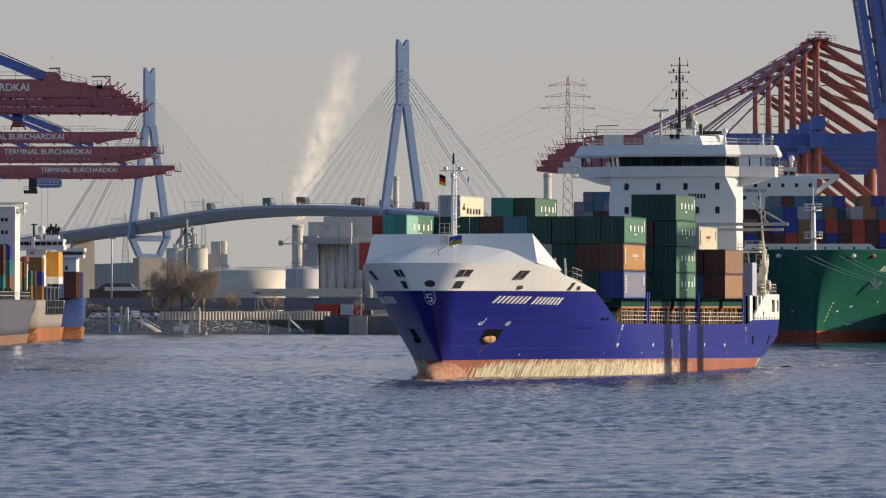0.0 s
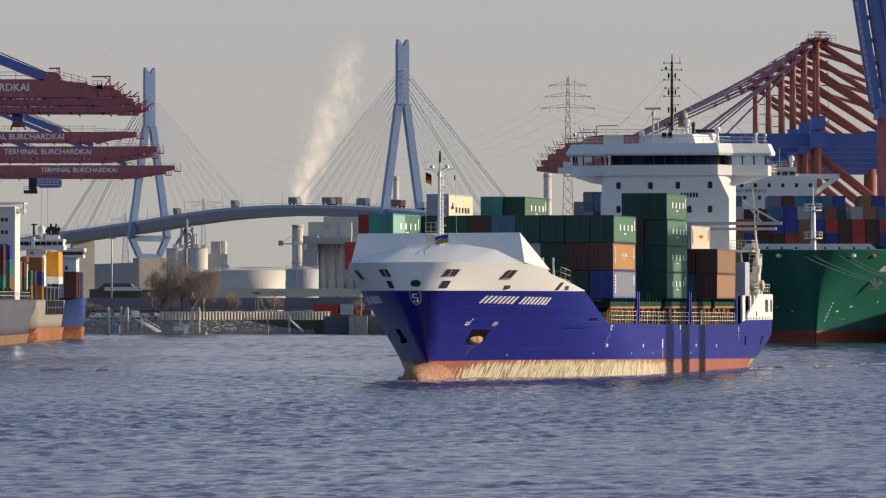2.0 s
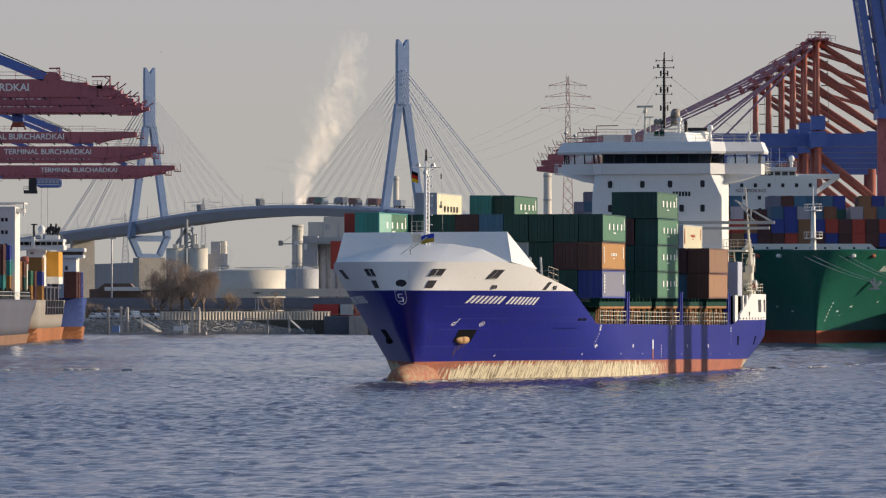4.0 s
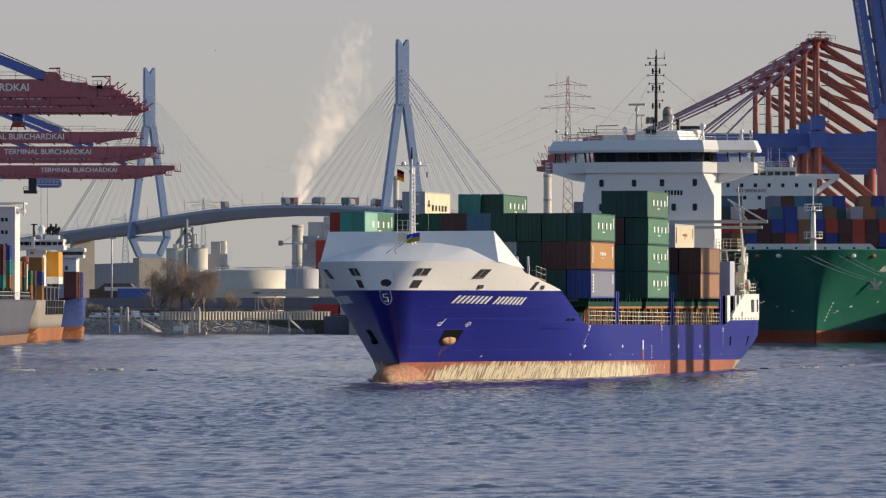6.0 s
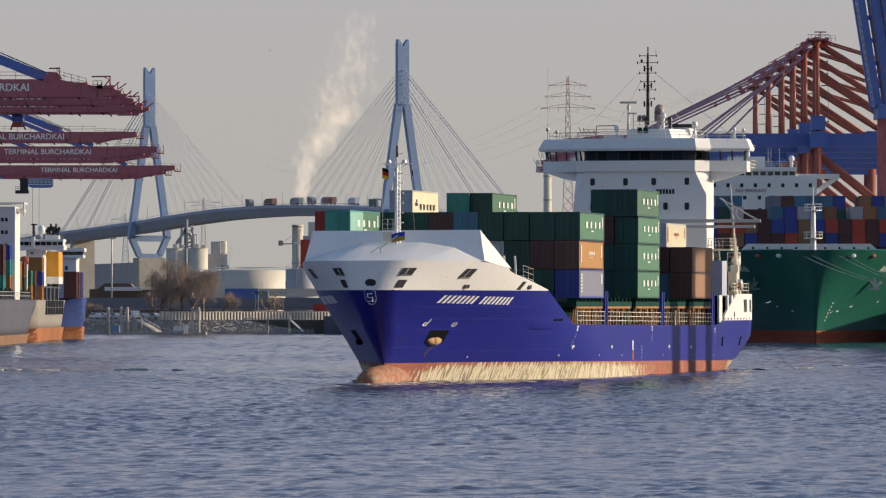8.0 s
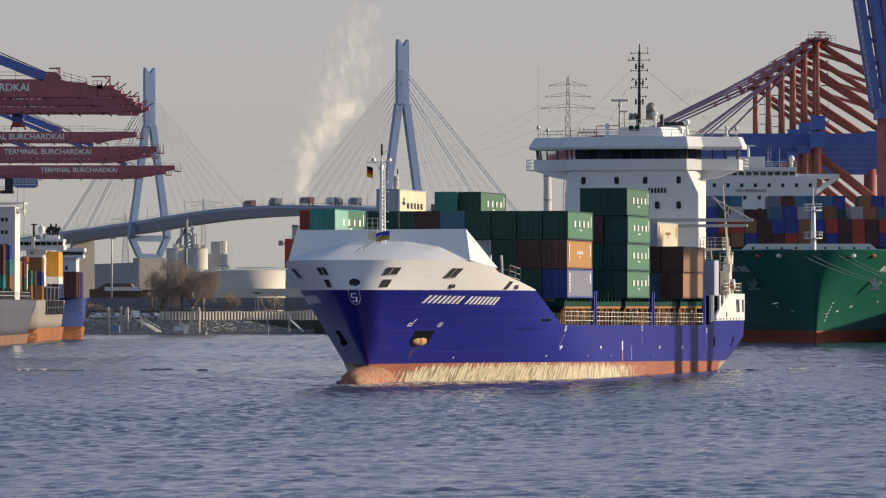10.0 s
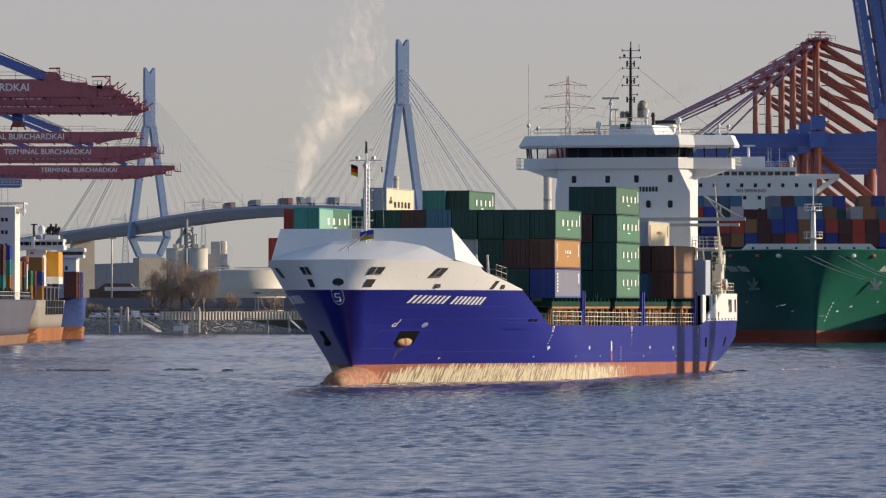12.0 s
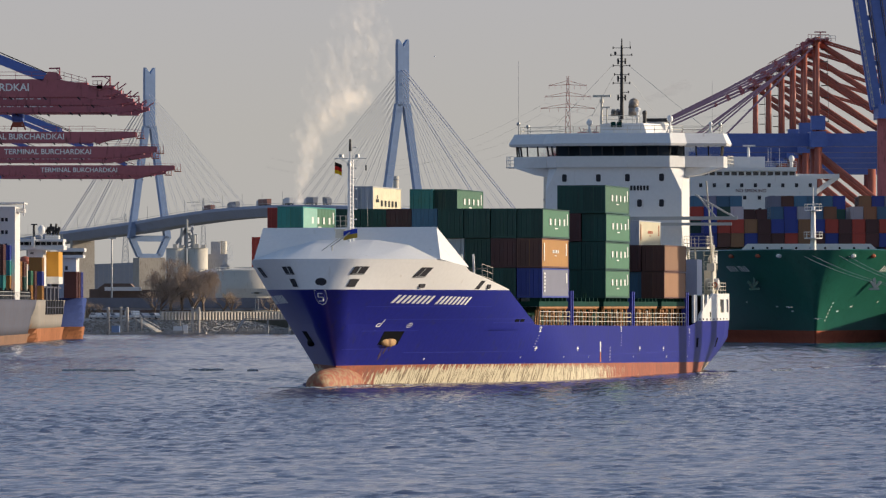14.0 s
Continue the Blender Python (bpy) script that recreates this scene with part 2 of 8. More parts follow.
# ---- the coaster under way: x forward, y to port, z up from the waterline ----
def lerp(a, b, k):
    return a + (b - a) * k


def curve(z, table):
    """Linear look-up in rows of (z, value)."""
    if z <= table[0][0]:
        return table[0][1]
    for (a, u), (b, v) in zip(table, table[1:]):
        if z <= b:
            return lerp(u, v, (z - a) / (b - a))
    return table[-1][1]


STEM = ((-2, 30.4), (0, 31.0), (1.75, 32.4), (8.0, 38.0), (10.5, 37.7))
STERN = ((-2, -97), (0.5, -99), (1.75, -100), (3.5, -101.6), (8, -101.6))
RUN = ((-2, 48), (1.75, 45), (8.0, 36), (10.5, 30))
FULL = ((-2, 1.45), (1.75, 1.6), (8.0, 2.0), (10.5, 2.4))
BLUNT = ((1.75, 1.0), (5.0, 0.90), (8.0, 0.73), (10.5, 0.60))
TUCK = ((-2, 6.0), (0, 3.1), (1, 2.1), (1.85, 1.4), (2.6, 0.9), (3.5, 0.5), (8, 0.3))
BEAM = 10.9


def breadth(x, z):
    """Half breadth of the hull at x and height z."""
    s = min(max(curve(z, STEM) - x, 0) / curve(z, RUN), 1)
    w = BEAM * (1 - (1 - s) ** curve(z, FULL)) ** curve(z, BLUNT)
    sm = max(curve(z, STEM) - x, 0)                    # the stem itself is a rounded plate
    w += 0.85 * min(max((z - 1.0) / 3.5, 0), 1) * math.sqrt(min(sm / 0.9, 1)) * math.exp(-sm / 4.5)
    e = min(max((-70 - x) / 31, 0), 1)
    return max(w - e * e * curve(z, TUCK), 0.0)


def sheer(x):
    return 5.15 if x < 1.7 else 8.0 if x > 11.6 else lerp(5.15, 8.0, (x - 1.7) / 9.9)


def boot_top(x):
    """Upper edge of the boot-topping: she is trimmed by the stern."""
    return curve(x, ((-101, 0.85), (-90, 0.92), (-50, 1.25), (-2, 1.62), (20, 1.75)))


def side_top(x):
    """Upper edge of the blue plating along the open deck, with a slant up to the poop."""
    return curve(x, ((-79.5, 5.15), (-77.0, 4.66), (-40, 4.78), (0.4, 4.98), (1.7, 5.15)))


def white_top(x):
    return curve(x, ((11.6, 8.05), (22.8, 9.6), (23.3, 9.95), (28.9, 10.5), (40, 10.5)))


def hull_strip(bm, low, high, x0=-200, x1=200, rows=5, cols=76):
    """Both sides of the hull between two heights that may vary along x."""
    us = [1 - (1 - i / cols) ** 1.7 for i in range(cols + 1)]
    for side in (1, -1):
        grid = []
        for u in us:
            col = []
            xr = lerp(curve(5, STERN), curve(5, STEM), u)
            for j in range(rows + 1):
                z = lerp(low(xr), high(xr), j / rows)
                a, b = max(curve(z, STERN), x0), min(curve(z, STEM), x1)
                x = lerp(a, b, u)
                z = lerp(low(x), high(x), j / rows)
                col.append(bm.verts.new((x, side * breadth(x, z), z)))
            grid.append(col)
        for p, q in zip(grid, grid[1:]):
            for j in range(rows):
                bm.faces.new((p[j], p[j + 1], q[j + 1], q[j]))
        if side == 1:
            aft = grid[0]
        else:
            for j in range(rows):
                bm.faces.new((aft[j], aft[j + 1], grid[0][j + 1], grid[0][j]))
    bmesh.ops.remove_doubles(bm, verts=bm.verts[:], dist=0.003)


def mark(bm, x, z, w, h, lean=0.0, side=1, proud=0.03):
    """A flat mark on the ship's side, centred at x and z, that follows the plating."""
    ring = []
    for dx, dz in ((-w / 2, -h / 2), (w / 2, -h / 2), (w / 2, h / 2), (-w / 2, h / 2)):
        px, pz_ = x + dx - lean * dz, z + dz
        ring.append(Vector((px, side * (breadth(px, pz_) + proud), pz_)))
    slab(bm, ring, (0, -side * 0.05, 0))


ship = thing("container_ship", "blue and white feeder container ship under way with stacked boxes", "container ship")
bm = bmesh.new()
hull_strip(bm, boot_top, side_top, rows=5)


def bow_strip(bm, x0, low, high, rows, cols=44):
    """Upper plating from x0 to the stem on both sides, between two heights that vary along x."""
    for side in (1, -1):
        prev = None
        for i in range(cols + 1):
            xr = lerp(x0, 38.0, 1 - (1 - i / cols) ** 1.6)
            col = []
            for j in range(rows + 1):
                z = lerp(low(xr), high(xr), j / rows)
                x = xr if xr < 30 else lerp(30, curve(z, STEM), (xr - 30) / 8)
                col.append(bm.verts.new((x, side * breadth(x, z), z)))
            if prev:
                for j in range(rows):
                    bm.faces.new((prev[j], prev[j + 1], col[j + 1], col[j]))
            prev = col
    bmesh.ops.remove_doubles(bm, verts=bm.verts[:], dist=0.003)


bow_strip(bm, 1.7, lambda x: 5.15, sheer, 4)
hull = part("hull", bm, M_BLUE, ship, "royal blue painted steel hull", smooth=True)
bm = bmesh.new()
hull_strip(bm, lambda x: -1.6, boot_top, rows=4)
part("boot_topping", bm, M_BOOT, hull, "orange-red antifouling with pale slanting growth", smooth=True)

# bulbous bow that breaks the surface
bm = bmesh.new()
loft(bm, [[(39.3 - 11 * k * k, 1.5 * math.sqrt(max(1 - (1 - k) ** 2.2, 0.002)) * math.cos(a),
            0.05 + 1.6 * math.sqrt(max(1 - (1 - k) ** 2.2, 0.002)) * math.sin(a)) for a in [2 * math.pi * i / 18 for i in range(18)]]
          for k in (0.0, 0.06, 0.15, 0.3, 0.5, 0.75, 1.0)])
M_BULB = paint("bulb_worn", (0.30, 0.095, 0.052), 0.75, var=0.35, scale=0.5, fine=3.0, dirt=(0.34, 0.25, 0.14), dirt_amount=0.75, dirt_scale=(0.45, 0.8, 0.5), bump=0.02)
part("bulb", bm, M_BULB, hull, "worn orange bulbous bow", smooth=True)

# forecastle plating
bm = bmesh.new()
bow_strip(bm, 11.6, lambda x: 8.0, white_top, 3)
fore = part("forecastle", bm, M_WHITE, ship, "cream white bow plating with mooring openings", smooth=True)
bm = bmesh.new()
ring = [(x, breadth(x, 8.0) - 0.1, 8.1) for x in (11.0, 16, 20, 25, 30, 34)]
bm.faces.new([bm.verts.new(p) for p in ring + [(x, -y, z) for x, y, z in ring[::-1]]])
ring = [(x, breadth(x, 5.1) - 0.1, 4.6) for x in (-100.6, -95, -85, -75, -30, 0, 8, 12)]
bm.faces.new([bm.verts.new(p) for p in ring + [(x, -y, z) for x, y, z in ring[::-1]]])
part("deck", bm, M_HATCH, ship, "green main deck")

# whaleback: a faceted cover over the bow and the breakwater wall above it
def whaleback():
    bm = bmesh.new()
    knuckle = []
    for i in range(25):
        k = i / 24 * 2 - 1
        x = lerp(37.7, 28.9, abs(k) ** 1.6)
        y = math.copysign(breadth(x, 10.5), k) if abs(k) > 1e-6 else 0.0
        knuckle.append(Vector((x, y, 10.5)))
    kn = [bm.verts.new(p) for p in knuckle]
    # the wall is one flat raking plate; the ridge of the cover runs along its foot
    foot_l, p1, p2, p4, p5, foot_r = [bm.verts.new(p) for p in ((28.95, -7.75, 10.5), (27.41, -5.41, 11.48), (26.44, -2.97, 12.12), (26.38, 2.06, 12.16),
                                                                (27.07, 5.0, 11.71), (28.85, 8.08, 10.52))]
    top = [Vector((24.83, -7.98, 13.18)), Vector((24.74, 6.84, 13.24))]
    tp = [bm.verts.new(p) for p in top]
    bm.faces.new((foot_l, p1, p2, p4, p5, foot_r, tp[1], tp[0]))
    bm.faces.new((foot_l, kn[0], p1)), bm.faces.new((p5, kn[24], foot_r))
    for apex, first, last in ((p1, 0, 8), (p2, 8, 11), (p4, 11, 16), (p5, 16, 24)):
        for i in range(first, last):
            bm.faces.new((kn[i], kn[i + 1], apex))
    bm.faces.new((p1, kn[8], p2)), bm.faces.new((p2, kn[11], p4)), bm.faces.new((p4, kn[16], p5))
    # side plates that run down aft, and the back of the wall
    for s, e, t in ((1, foot_r, tp[1]), (-1, foot_l, tp[0])):
        foot = bm.verts.new((22.9, s * (breadth(22.9, 9.9) - 0.05), 9.9))
        mid2 = bm.verts.new((22.4, s * 7.6, 10.9))
        bm.faces.new((e, foot, t)), bm.faces.new((t, foot, mid2))
    back = [bm.verts.new(p + Vector((-0.7, 0, -0.05))) for p in top]
    low = [bm.verts.new((22.5, p.y, 8.1)) for p in top]
    bm.faces.new((tp[0], tp[1], back[1], back[0]))
    bm.faces.new((back[0], back[1], low[1], low[0]))
    return bm


part("whaleback", whaleback(), M_WHITE, fore, "white faceted bow cover with breakwater wall")

# mooring openings (flat plates, their inner shade as dark paint), name bars and marks
for side in (1, -1):
    for u, w, h, lean, z in ((36.45, 0.95, 0.66, 0.3, 9.55), (29.8, 1.45, 0.82, 0.5, 9.42)):
        bm = bmesh.new()
        mark(bm, u, z, w, h, lean, side, 0.10)
        gap = part("mooring_opening", bm, M_OPEN, fore)
        for du, dz, pw, ph in ((0.0, -h * 0.42, w * 0.94, 0.05), (w * 0.12, 0.02, 0.07, h * 0.75)):
            bm = bmesh.new()
            mark(bm, u + du, z + dz, pw, ph, lean, side, 0.115)
            part("opening_bar", bm, M_STEEL, gap)
    bm = bmesh.new()
    mark(bm, 36.65, 8.54, 0.65, 0.66, 0.3, side, 0.08)
    part("mooring_opening", bm, M_OPEN, fore)
for y, x in ((0.1, 37.8), ):
    bm = bmesh.new()
    loft(bm, [[(x - 0.15 + d, y + 0.48 * math.cos(a), 8.63 + 0.32 * math.sin(a)) for a in [2 * math.pi * i / 14 for i in range(14)]] for d in (0, 0.3)])
    part("panama_chock", bm, M_OPEN, fore)
for x, z in ((28.72, 8.43), (17.04, 8.39)):
    bm = bmesh.new()
    ring = [(x + 0.42 * math.cos(a), breadth(x + 0.42 * math.cos(a), z) + 0.04, z + 0.3 * math.sin(a)) for a in [2 * math.pi * i / 14 for i in range(14)]]
    slab(bm, ring, (0, -0.1, 0))
    part("panama_chock", bm, M_OPEN, fore)
bm = bmesh.new()
mark(bm, 18.94, 8.42, 0.85, 0.72, 0.7)
part("mooring_opening", bm, M_OPEN, fore)
# the name is set as plain bars, letter by letter
NAME_X0, NAME_X1 = 31.0, 19.1
for side, lean in ((1, 0.35), (-1, -0.35)):
    for i in range(17):
        if i != 8:
            bm = bmesh.new()
            mark(bm, lerp(NAME_X0, NAME_X1, (i + 0.5) / 17), lerp(7.23, 7.08, i / 16), 0.36, 0.66, lean, side)
            part("name_bar", bm, M_LETTER, hull, "white bar in place of a painted letter")


# shield on the stem
bm = bmesh.new()
ring = [(0.02, 0.5, 7.95), (0.02, -0.5, 7.95), (0.02, -0.5, 7.25), (0.02, -0.29, 6.87), (0.02, 0, 6.74), (0.02, 0.29, 6.87), (0.02, 0.5, 7.25)]
slab(bm, [(curve(z, STEM) + 0.02 - 0.5 * abs(y) ** 1.3, y, z) for _, y, z in ring], (0.12, 0, 0))
shield = part("shield", bm, M_LETTER, hull, "white outlined shield on the stem")
bm = bmesh.new()
slab(bm, [(curve(z, STEM) + 0.16 - 0.5 * abs(y * 0.9) ** 1.3, y * 0.9, 7.36 + (z - 7.36) * 0.91) for _, y, z in ring], (0.03, 0, 0))
part("shield_field", bm, M_BLUE_TRIM, shield)
bm = bmesh.new()
for y, z, w, h in ((0, 7.68, 0.42, 0.07), (-0.18, 7.55, 0.07, 0.26), (0, 7.38, 0.42, 0.07), (0.18, 7.22, 0.07, 0.26), (0, 7.06, 0.42, 0.07)):
    xs = curve(z, STEM) + 0.12
    box(bm, xs, xs + 0.1, y - w / 2, y + w / 2, z - h / 2, z + h / 2)
part("shield_device", bm, M_LETTER, shield)

# anchor pocket, a flat plate with its shade as dark paint, and the rust-stained anchor
M_ANCHOR = paint("anchor_rust", (0.42, 0.25, 0.11), 0.8, var=0.35, scale=1.2, fine=6.0, dirt=(0.16, 0.07, 0.03), dirt_amount=0.5, bump=0.03)
M_RUST = paint("rust_run", (0.055, 0.032, 0.075), 0.8, var=0.3, scale=2.0)
for side in (1, -1):
    bm = bmesh.new()
    mark(bm, 27.2, 4.0, 2.8, 1.12, -0.25, side)
    pocket = part("anchor_pocket", bm, M_DARK, hull, "flat near-black plate for the shade in the anchor pocket")
    bm = bmesh.new()
    y = breadth(27.2, 3.7)
    out = Vector((0.36, side, -0.35)).normalized()
    c0 = Vector((27.15, side * y, 3.72)) - out * 0.1
    rows = []
    for k, w in ((-0.25, 0.9), (0.05, 1.0), (0.25, 0.85), (0.38, 0.5)):
        rows.append([c0 + out * k + Vector((-1.15 * w * math.cos(a), side * 0.42 * w * math.cos(a), 0.46 * w * math.sin(a))) for a in [2 * math.pi * i / 14 for i in range(14)]])
    loft(bm, rows)
    # port anchor in rust, starboard in near-black that stands for shade
    part("anchor", bm, M_ANCHOR if side > 0 else M_DARK, pocket, "rusty tan stockless anchor" if side > 0 else "stockless anchor painted near-black for the shade on it", smooth=True)
    if side < 0:
        continue
    bm = bmesh.new()
    bar(bm, c0 + Vector((-0.9, side * 0.4, 0.25)), c0 + Vector((-1.1, side * 0.62, 0.75)), 0.22, 0.22)
    part("shank", bm, M_ANCHOR, pocket)
    for i, (x, z, w, h) in enumerate(((26.9, 3.0, 0.22, 0.6), (26.3, 3.1, 0.12, 0.4), (27.35, 2.85, 0.14, 0.8), (27.1, 2.45, 0.2, 0.5))):
        bm = bmesh.new()
        mark(bm, x, z, w, h, -0.2, side, 0.012)
        part("rust_streak", bm, M_RUST, hull, "thin brown rust run below the anchor")
def spot(x, z, w, h, lean=0.0):
    bm = bmesh.new()
    mark(bm, x, z, w, h, lean)
    part("hull_mark", bm, M_LETTER, hull)


# white tug, draught and load line marks
for x, z, w, h in ((29.85, 5.28, 0.10, 0.52), (30.1, 4.98, 0.55, 0.08), (30.38, 5.08, 0.10, 0.22), (30.2, 5.2, 0.36, 0.07), (25.8, 5.05, 0.28, 0.05), (25.8, 5.05, 0.07, 0.2)):
    spot(x, z, w, h, 0.2)
for i in range(14):
    a0 = 2 * math.pi * (i + 0.5) / 14
    spot(25.8 + 0.32 * math.cos(a0), 5.05 + 0.18 * math.sin(a0), 0.10, 0.05)
for x, z in ((-0.5, 4.62), (-37.7, 4.48), (-75, 4.14)):
    spot(x, z + 0.2, 0.55, 0.07), spot(x, z - 0.2, 0.55, 0.07), spot(x - 0.16, z, 0.1, 0.34, 0.9), spot(x + 0.16, z, 0.1, 0.34, -0.9)
    for i in range(5):
        spot(x + 0.1 * i * (x > -10), z - 0.55 - i * 0.24, 0.2, 0.05)
for x, z in ((-0.8, 2.92), (-16.2, 2.8), (-47.4, 2.62), (-60.3, 2.5)):
    spot(x, z + 0.02, 0.75, 0.10), spot(x, z - 0.08, 0.14, 0.24), spot(x, z + 0.14, 0.36, 0.10)
for x in (20.0, 2.0, -10.0, -21.5, -44.0, -62.0, -74.0):
    spot(x, 2.2 + 0.008 * min(x, 0), 0.16, 0.14)
spot(-27.2, 2.92, 0.5, 0.9)
for i in range(5):
    spot(-32.0, 1.65 + i * 0.28, 0.22, 0.09)
bm = bmesh.new()
mark(bm, -27.2, 1.97, 0.5, 0.9)
part("draught_mark", bm, M_RED, hull)
for x0, x1, z in ((12, 1.9, 5.22), (-8, -85, 2.16), (24, 2, 2.75), (30.5, 4, 5.55), (32, 24, 4.6), (33, 27, 3.1), (33.5, 14, 6.6)):
    n = 14
    bm = bmesh.new()
    for i in range(n):
        a, b = lerp(x0, x1, i / n), lerp(x0, x1, (i + 1) / n)
        mark(bm, (a + b) / 2, z, abs(b - a), 0.05, proud=0.02)
    part("rubbing_seam", bm, M_BLUE_TRIM, hull)
# freeing ports are thin plates in the colour of the shade inside them
for x, z, w, h in ((6.7, 5.4, 1.0, 0.24), (5.4, 5.4, 1.0, 0.24), (-80.2, 2.95, 1.0, 0.95), (-94.0, 2.9, 1.0, 0.95)):
    bm = bmesh.new()
    mark(bm, x, z, w, h)
    part("freeing_port", bm, M_DARK, hull)

# railings, lashing gear and hatch covers along the open deck
def railing(bm, pts, h=1.1, r=0.035, rails=3, gap=1.6):
    for a, b in zip(pts, pts[1:]):
        a, b = Vector(a), Vector(b)
        n = max(1, round((b - a).length / gap))
        for i in range(n + 1):
            p = a.lerp(b, i / n)
            tube(bm, p, p + Vector((0, 0, h)), r, n=4)
        for k in range(rails):
            z = h * (k + 1) / rails
            tube(bm, a + Vector((0, 0, z)), b + Vector((0, 0, z)), r, n=4)


for side in (1, -1):
    for x0, x1 in ((0.4, -13.2), (-14.8, -28.6), (-28.6, -43.6), (-45.0, -58.8), (-58.8, -73.4)):
        bm = bmesh.new()
        railing(bm, [(x0, side * 10.75, side_top(x0) - 0.02), (x1, side * 10.75, side_top(x1) - 0.02)], 1.22)
        part("railing", bm, M_RAIL, ship, "pale open deck railing")
    for x in (-13.9, -44.3, -74.2):
        bm = bmesh.new()
        for dx in (-0.55, 0.45):
            box(bm, x + dx - 0.16, x + dx + 0.16, side * 10.85 - 0.5, side * 10.85, 4.6, 8.0)
        box(bm, x - 0.7, x + 0.6, side * 10.8 - 0.42, side * 10.8 - 0.1, 7.6, 7.85)
        part("stanchion", bm, M_BLUE_TRIM, ship, "blue container support post")
for x0, x1 in ((13.5, 1.0), (0.2, -12.6), (-14.6, -27.6), (-30.2, -42.8), (-45.2, -58.0), (-60.6, -73.6)):
    bm = bmesh.new()
    w, wide = (8.0, 8.6) if x0 > 10 else (9.4, 10.7)
    box(bm, x1, x0, -w, w, 4.6, 6.55)
    box(bm, x1 - 0.2, x0 + 0.2, -wide, wide, 6.6, 7.05)
    for i in range(7):
        x = lerp(x0 - 0.6, x1 + 0.6, i / 6)
        for s in (1, -1):
            box(bm, x - 0.12, x + 0.12, s * (wide - 0.5) - 0.5, s * (wide - 0.5) + 0.5, 7.05, 7.36)
    part("hatch_cover", bm, M_HATCH, ship, "dark green hatch cover with container sockets")
    if x0 > 10:
        continue
    for s in (1, -1):
        bm = bmesh.new()
        tube(bm, (x0, s * 10.55, 6.5), (x1, s * 10.55, 6.5), 0.16)
        lr = random.Random(int(x0 * 10) + s)
        for i in range(9):
            x = lerp(x0 - 0.2, x1 + 0.2, i / 8)
            tube(bm, (x, s * 10.4, 4.6), (x + (0.5 if i % 2 else -0.4), s * 10.4, 6.5), 0.10)
        part("lashing_rack", bm, M_LASH, ship, "orange rusty lashing rods and rails")
        for i in range(16):
            x = lerp(x0 - 0.5, x1 + 0.5, (i + lr.uniform(0.1, 0.9)) / 16)
            bm = bmesh.new()
            kind = lr.random()
            if kind < 0.14:
                box(bm, x - 0.22, x + 0.22, s * 9.9 - 0.2, s * 9.9 + 0.2, 4.6, lr.uniform(5.8, 6.4))
                mat = M_WHITE
            elif kind < 0.8:
                lean = lr.uniform(-0.9, 0.9)
                bar(bm, (x, s * 10.1, 4.6), (x + lean, s * 10.2, lr.uniform(5.9, 6.6)), 0.12, 0.18)
                mat = M_LASH
            else:
                tube(bm, (x, s * 9.9, 4.6), (x + lr.uniform(-0.5, 0.5), s * 9.95, lr.uniform(7.0, 8.2)), 0.06, n=6)
                mat = M_HATCH
            part("deck_fitting", bm, mat, ship)

# fittings on the open forecastle deck
bm = bmesh.new()
for x, y in ((21.0, 8.3), (19.2, 8.9)):
    bar(bm, (x, y, 8.6), (x + 0.5, y, 11.0), 0.16, 0.16)
part("fairlead_post", bm, M_WHITE, ship, "white raking deck post")
bm = bmesh.new()
railing(bm, [(18.0, 9.3, 8.7), (15.0, 9.6, 8.4), (15.0, 6.0, 8.1)], 1.5, 0.03, 3, 1.5)
part("deck_rail", bm, M_QUAY, ship, "rusty forecastle deck rail")
for y in (-5.0, 5.5):
    bm = bmesh.new()
    tube(bm, (17.0, y - 1.0, 8.9), (17.0, y + 1.0, 8.9), 0.6, n=12)
    box(bm, 16.2, 17.8, y - 1.3, y - 1.05, 8.1, 9.5), box(bm, 16.2, 17.8, y + 1.05, y + 1.3, 8.1, 9.5)
    part("windlass", bm, M_LASH, ship, "rust-brown mooring winch")

# foremast with crow's-nest lamps and the ensign of courtesy
bm = bmesh.new()
fm = 27.0
for dx, dy in ((-0.22, -0.22), (-0.22, 0.22), (0.3, 0)):
    tube(bm, (fm + dx, dy, 8.1), (fm + dx * 0.7, dy * 0.7, 18.8), 0.09, n=6)
for i in range(18):
    z = 12.4 + i * 0.36
    tube(bm, (fm - 0.22, -0.22, z), (fm - 0.22, 0.22, z), 0.05, n=4)
    tube(bm, (fm - 0.22, 0.22, z), (fm + 0.28, 0, z + 0.18), 0.04, n=4)
tube(bm, (fm, 0, 18.6), (fm, 0, 19.6), 0.07)
tube(bm, (fm, -1.36, 18.92), (fm, 1.36, 18.92), 0.04)
tube(bm, (fm, -0.9, 18.92), (fm, 0, 18.4), 0.03, n=4), tube(bm, (fm, 0.9, 18.92), (fm, 0, 18.4), 0.03, n=4)
for i in range(9):
    z = 13.0 + i * 0.85
    tube(bm, (fm, 0.15, z), (fm, 0.5, z), 0.035, n=4)
    box(bm, fm - 0.06, fm + 0.06, 0.44, 0.56, z - 0.06, z + 0.06)
foremast = part("foremast", bm, M_WHITE, ship, "white lattice foremast with lamps")
for y, z in ((-0.68, 19.0), (0.68, 19.0), (-0.02, 18.3)):
    bm = bmesh.new()
    drum(bm, fm + 0.3, y, z, z + 0.24, 0.22, 0.17, 10)
    part("navigation_lamp", bm, M_STEEL, foremast)
bm = bmesh.new()
drum(bm, fm, 0, 19.5, 20.5, 0.13, 0.09, 8)
part("navigation_lamp", bm, M_BLACK, foremast)
bm = bmesh.new()
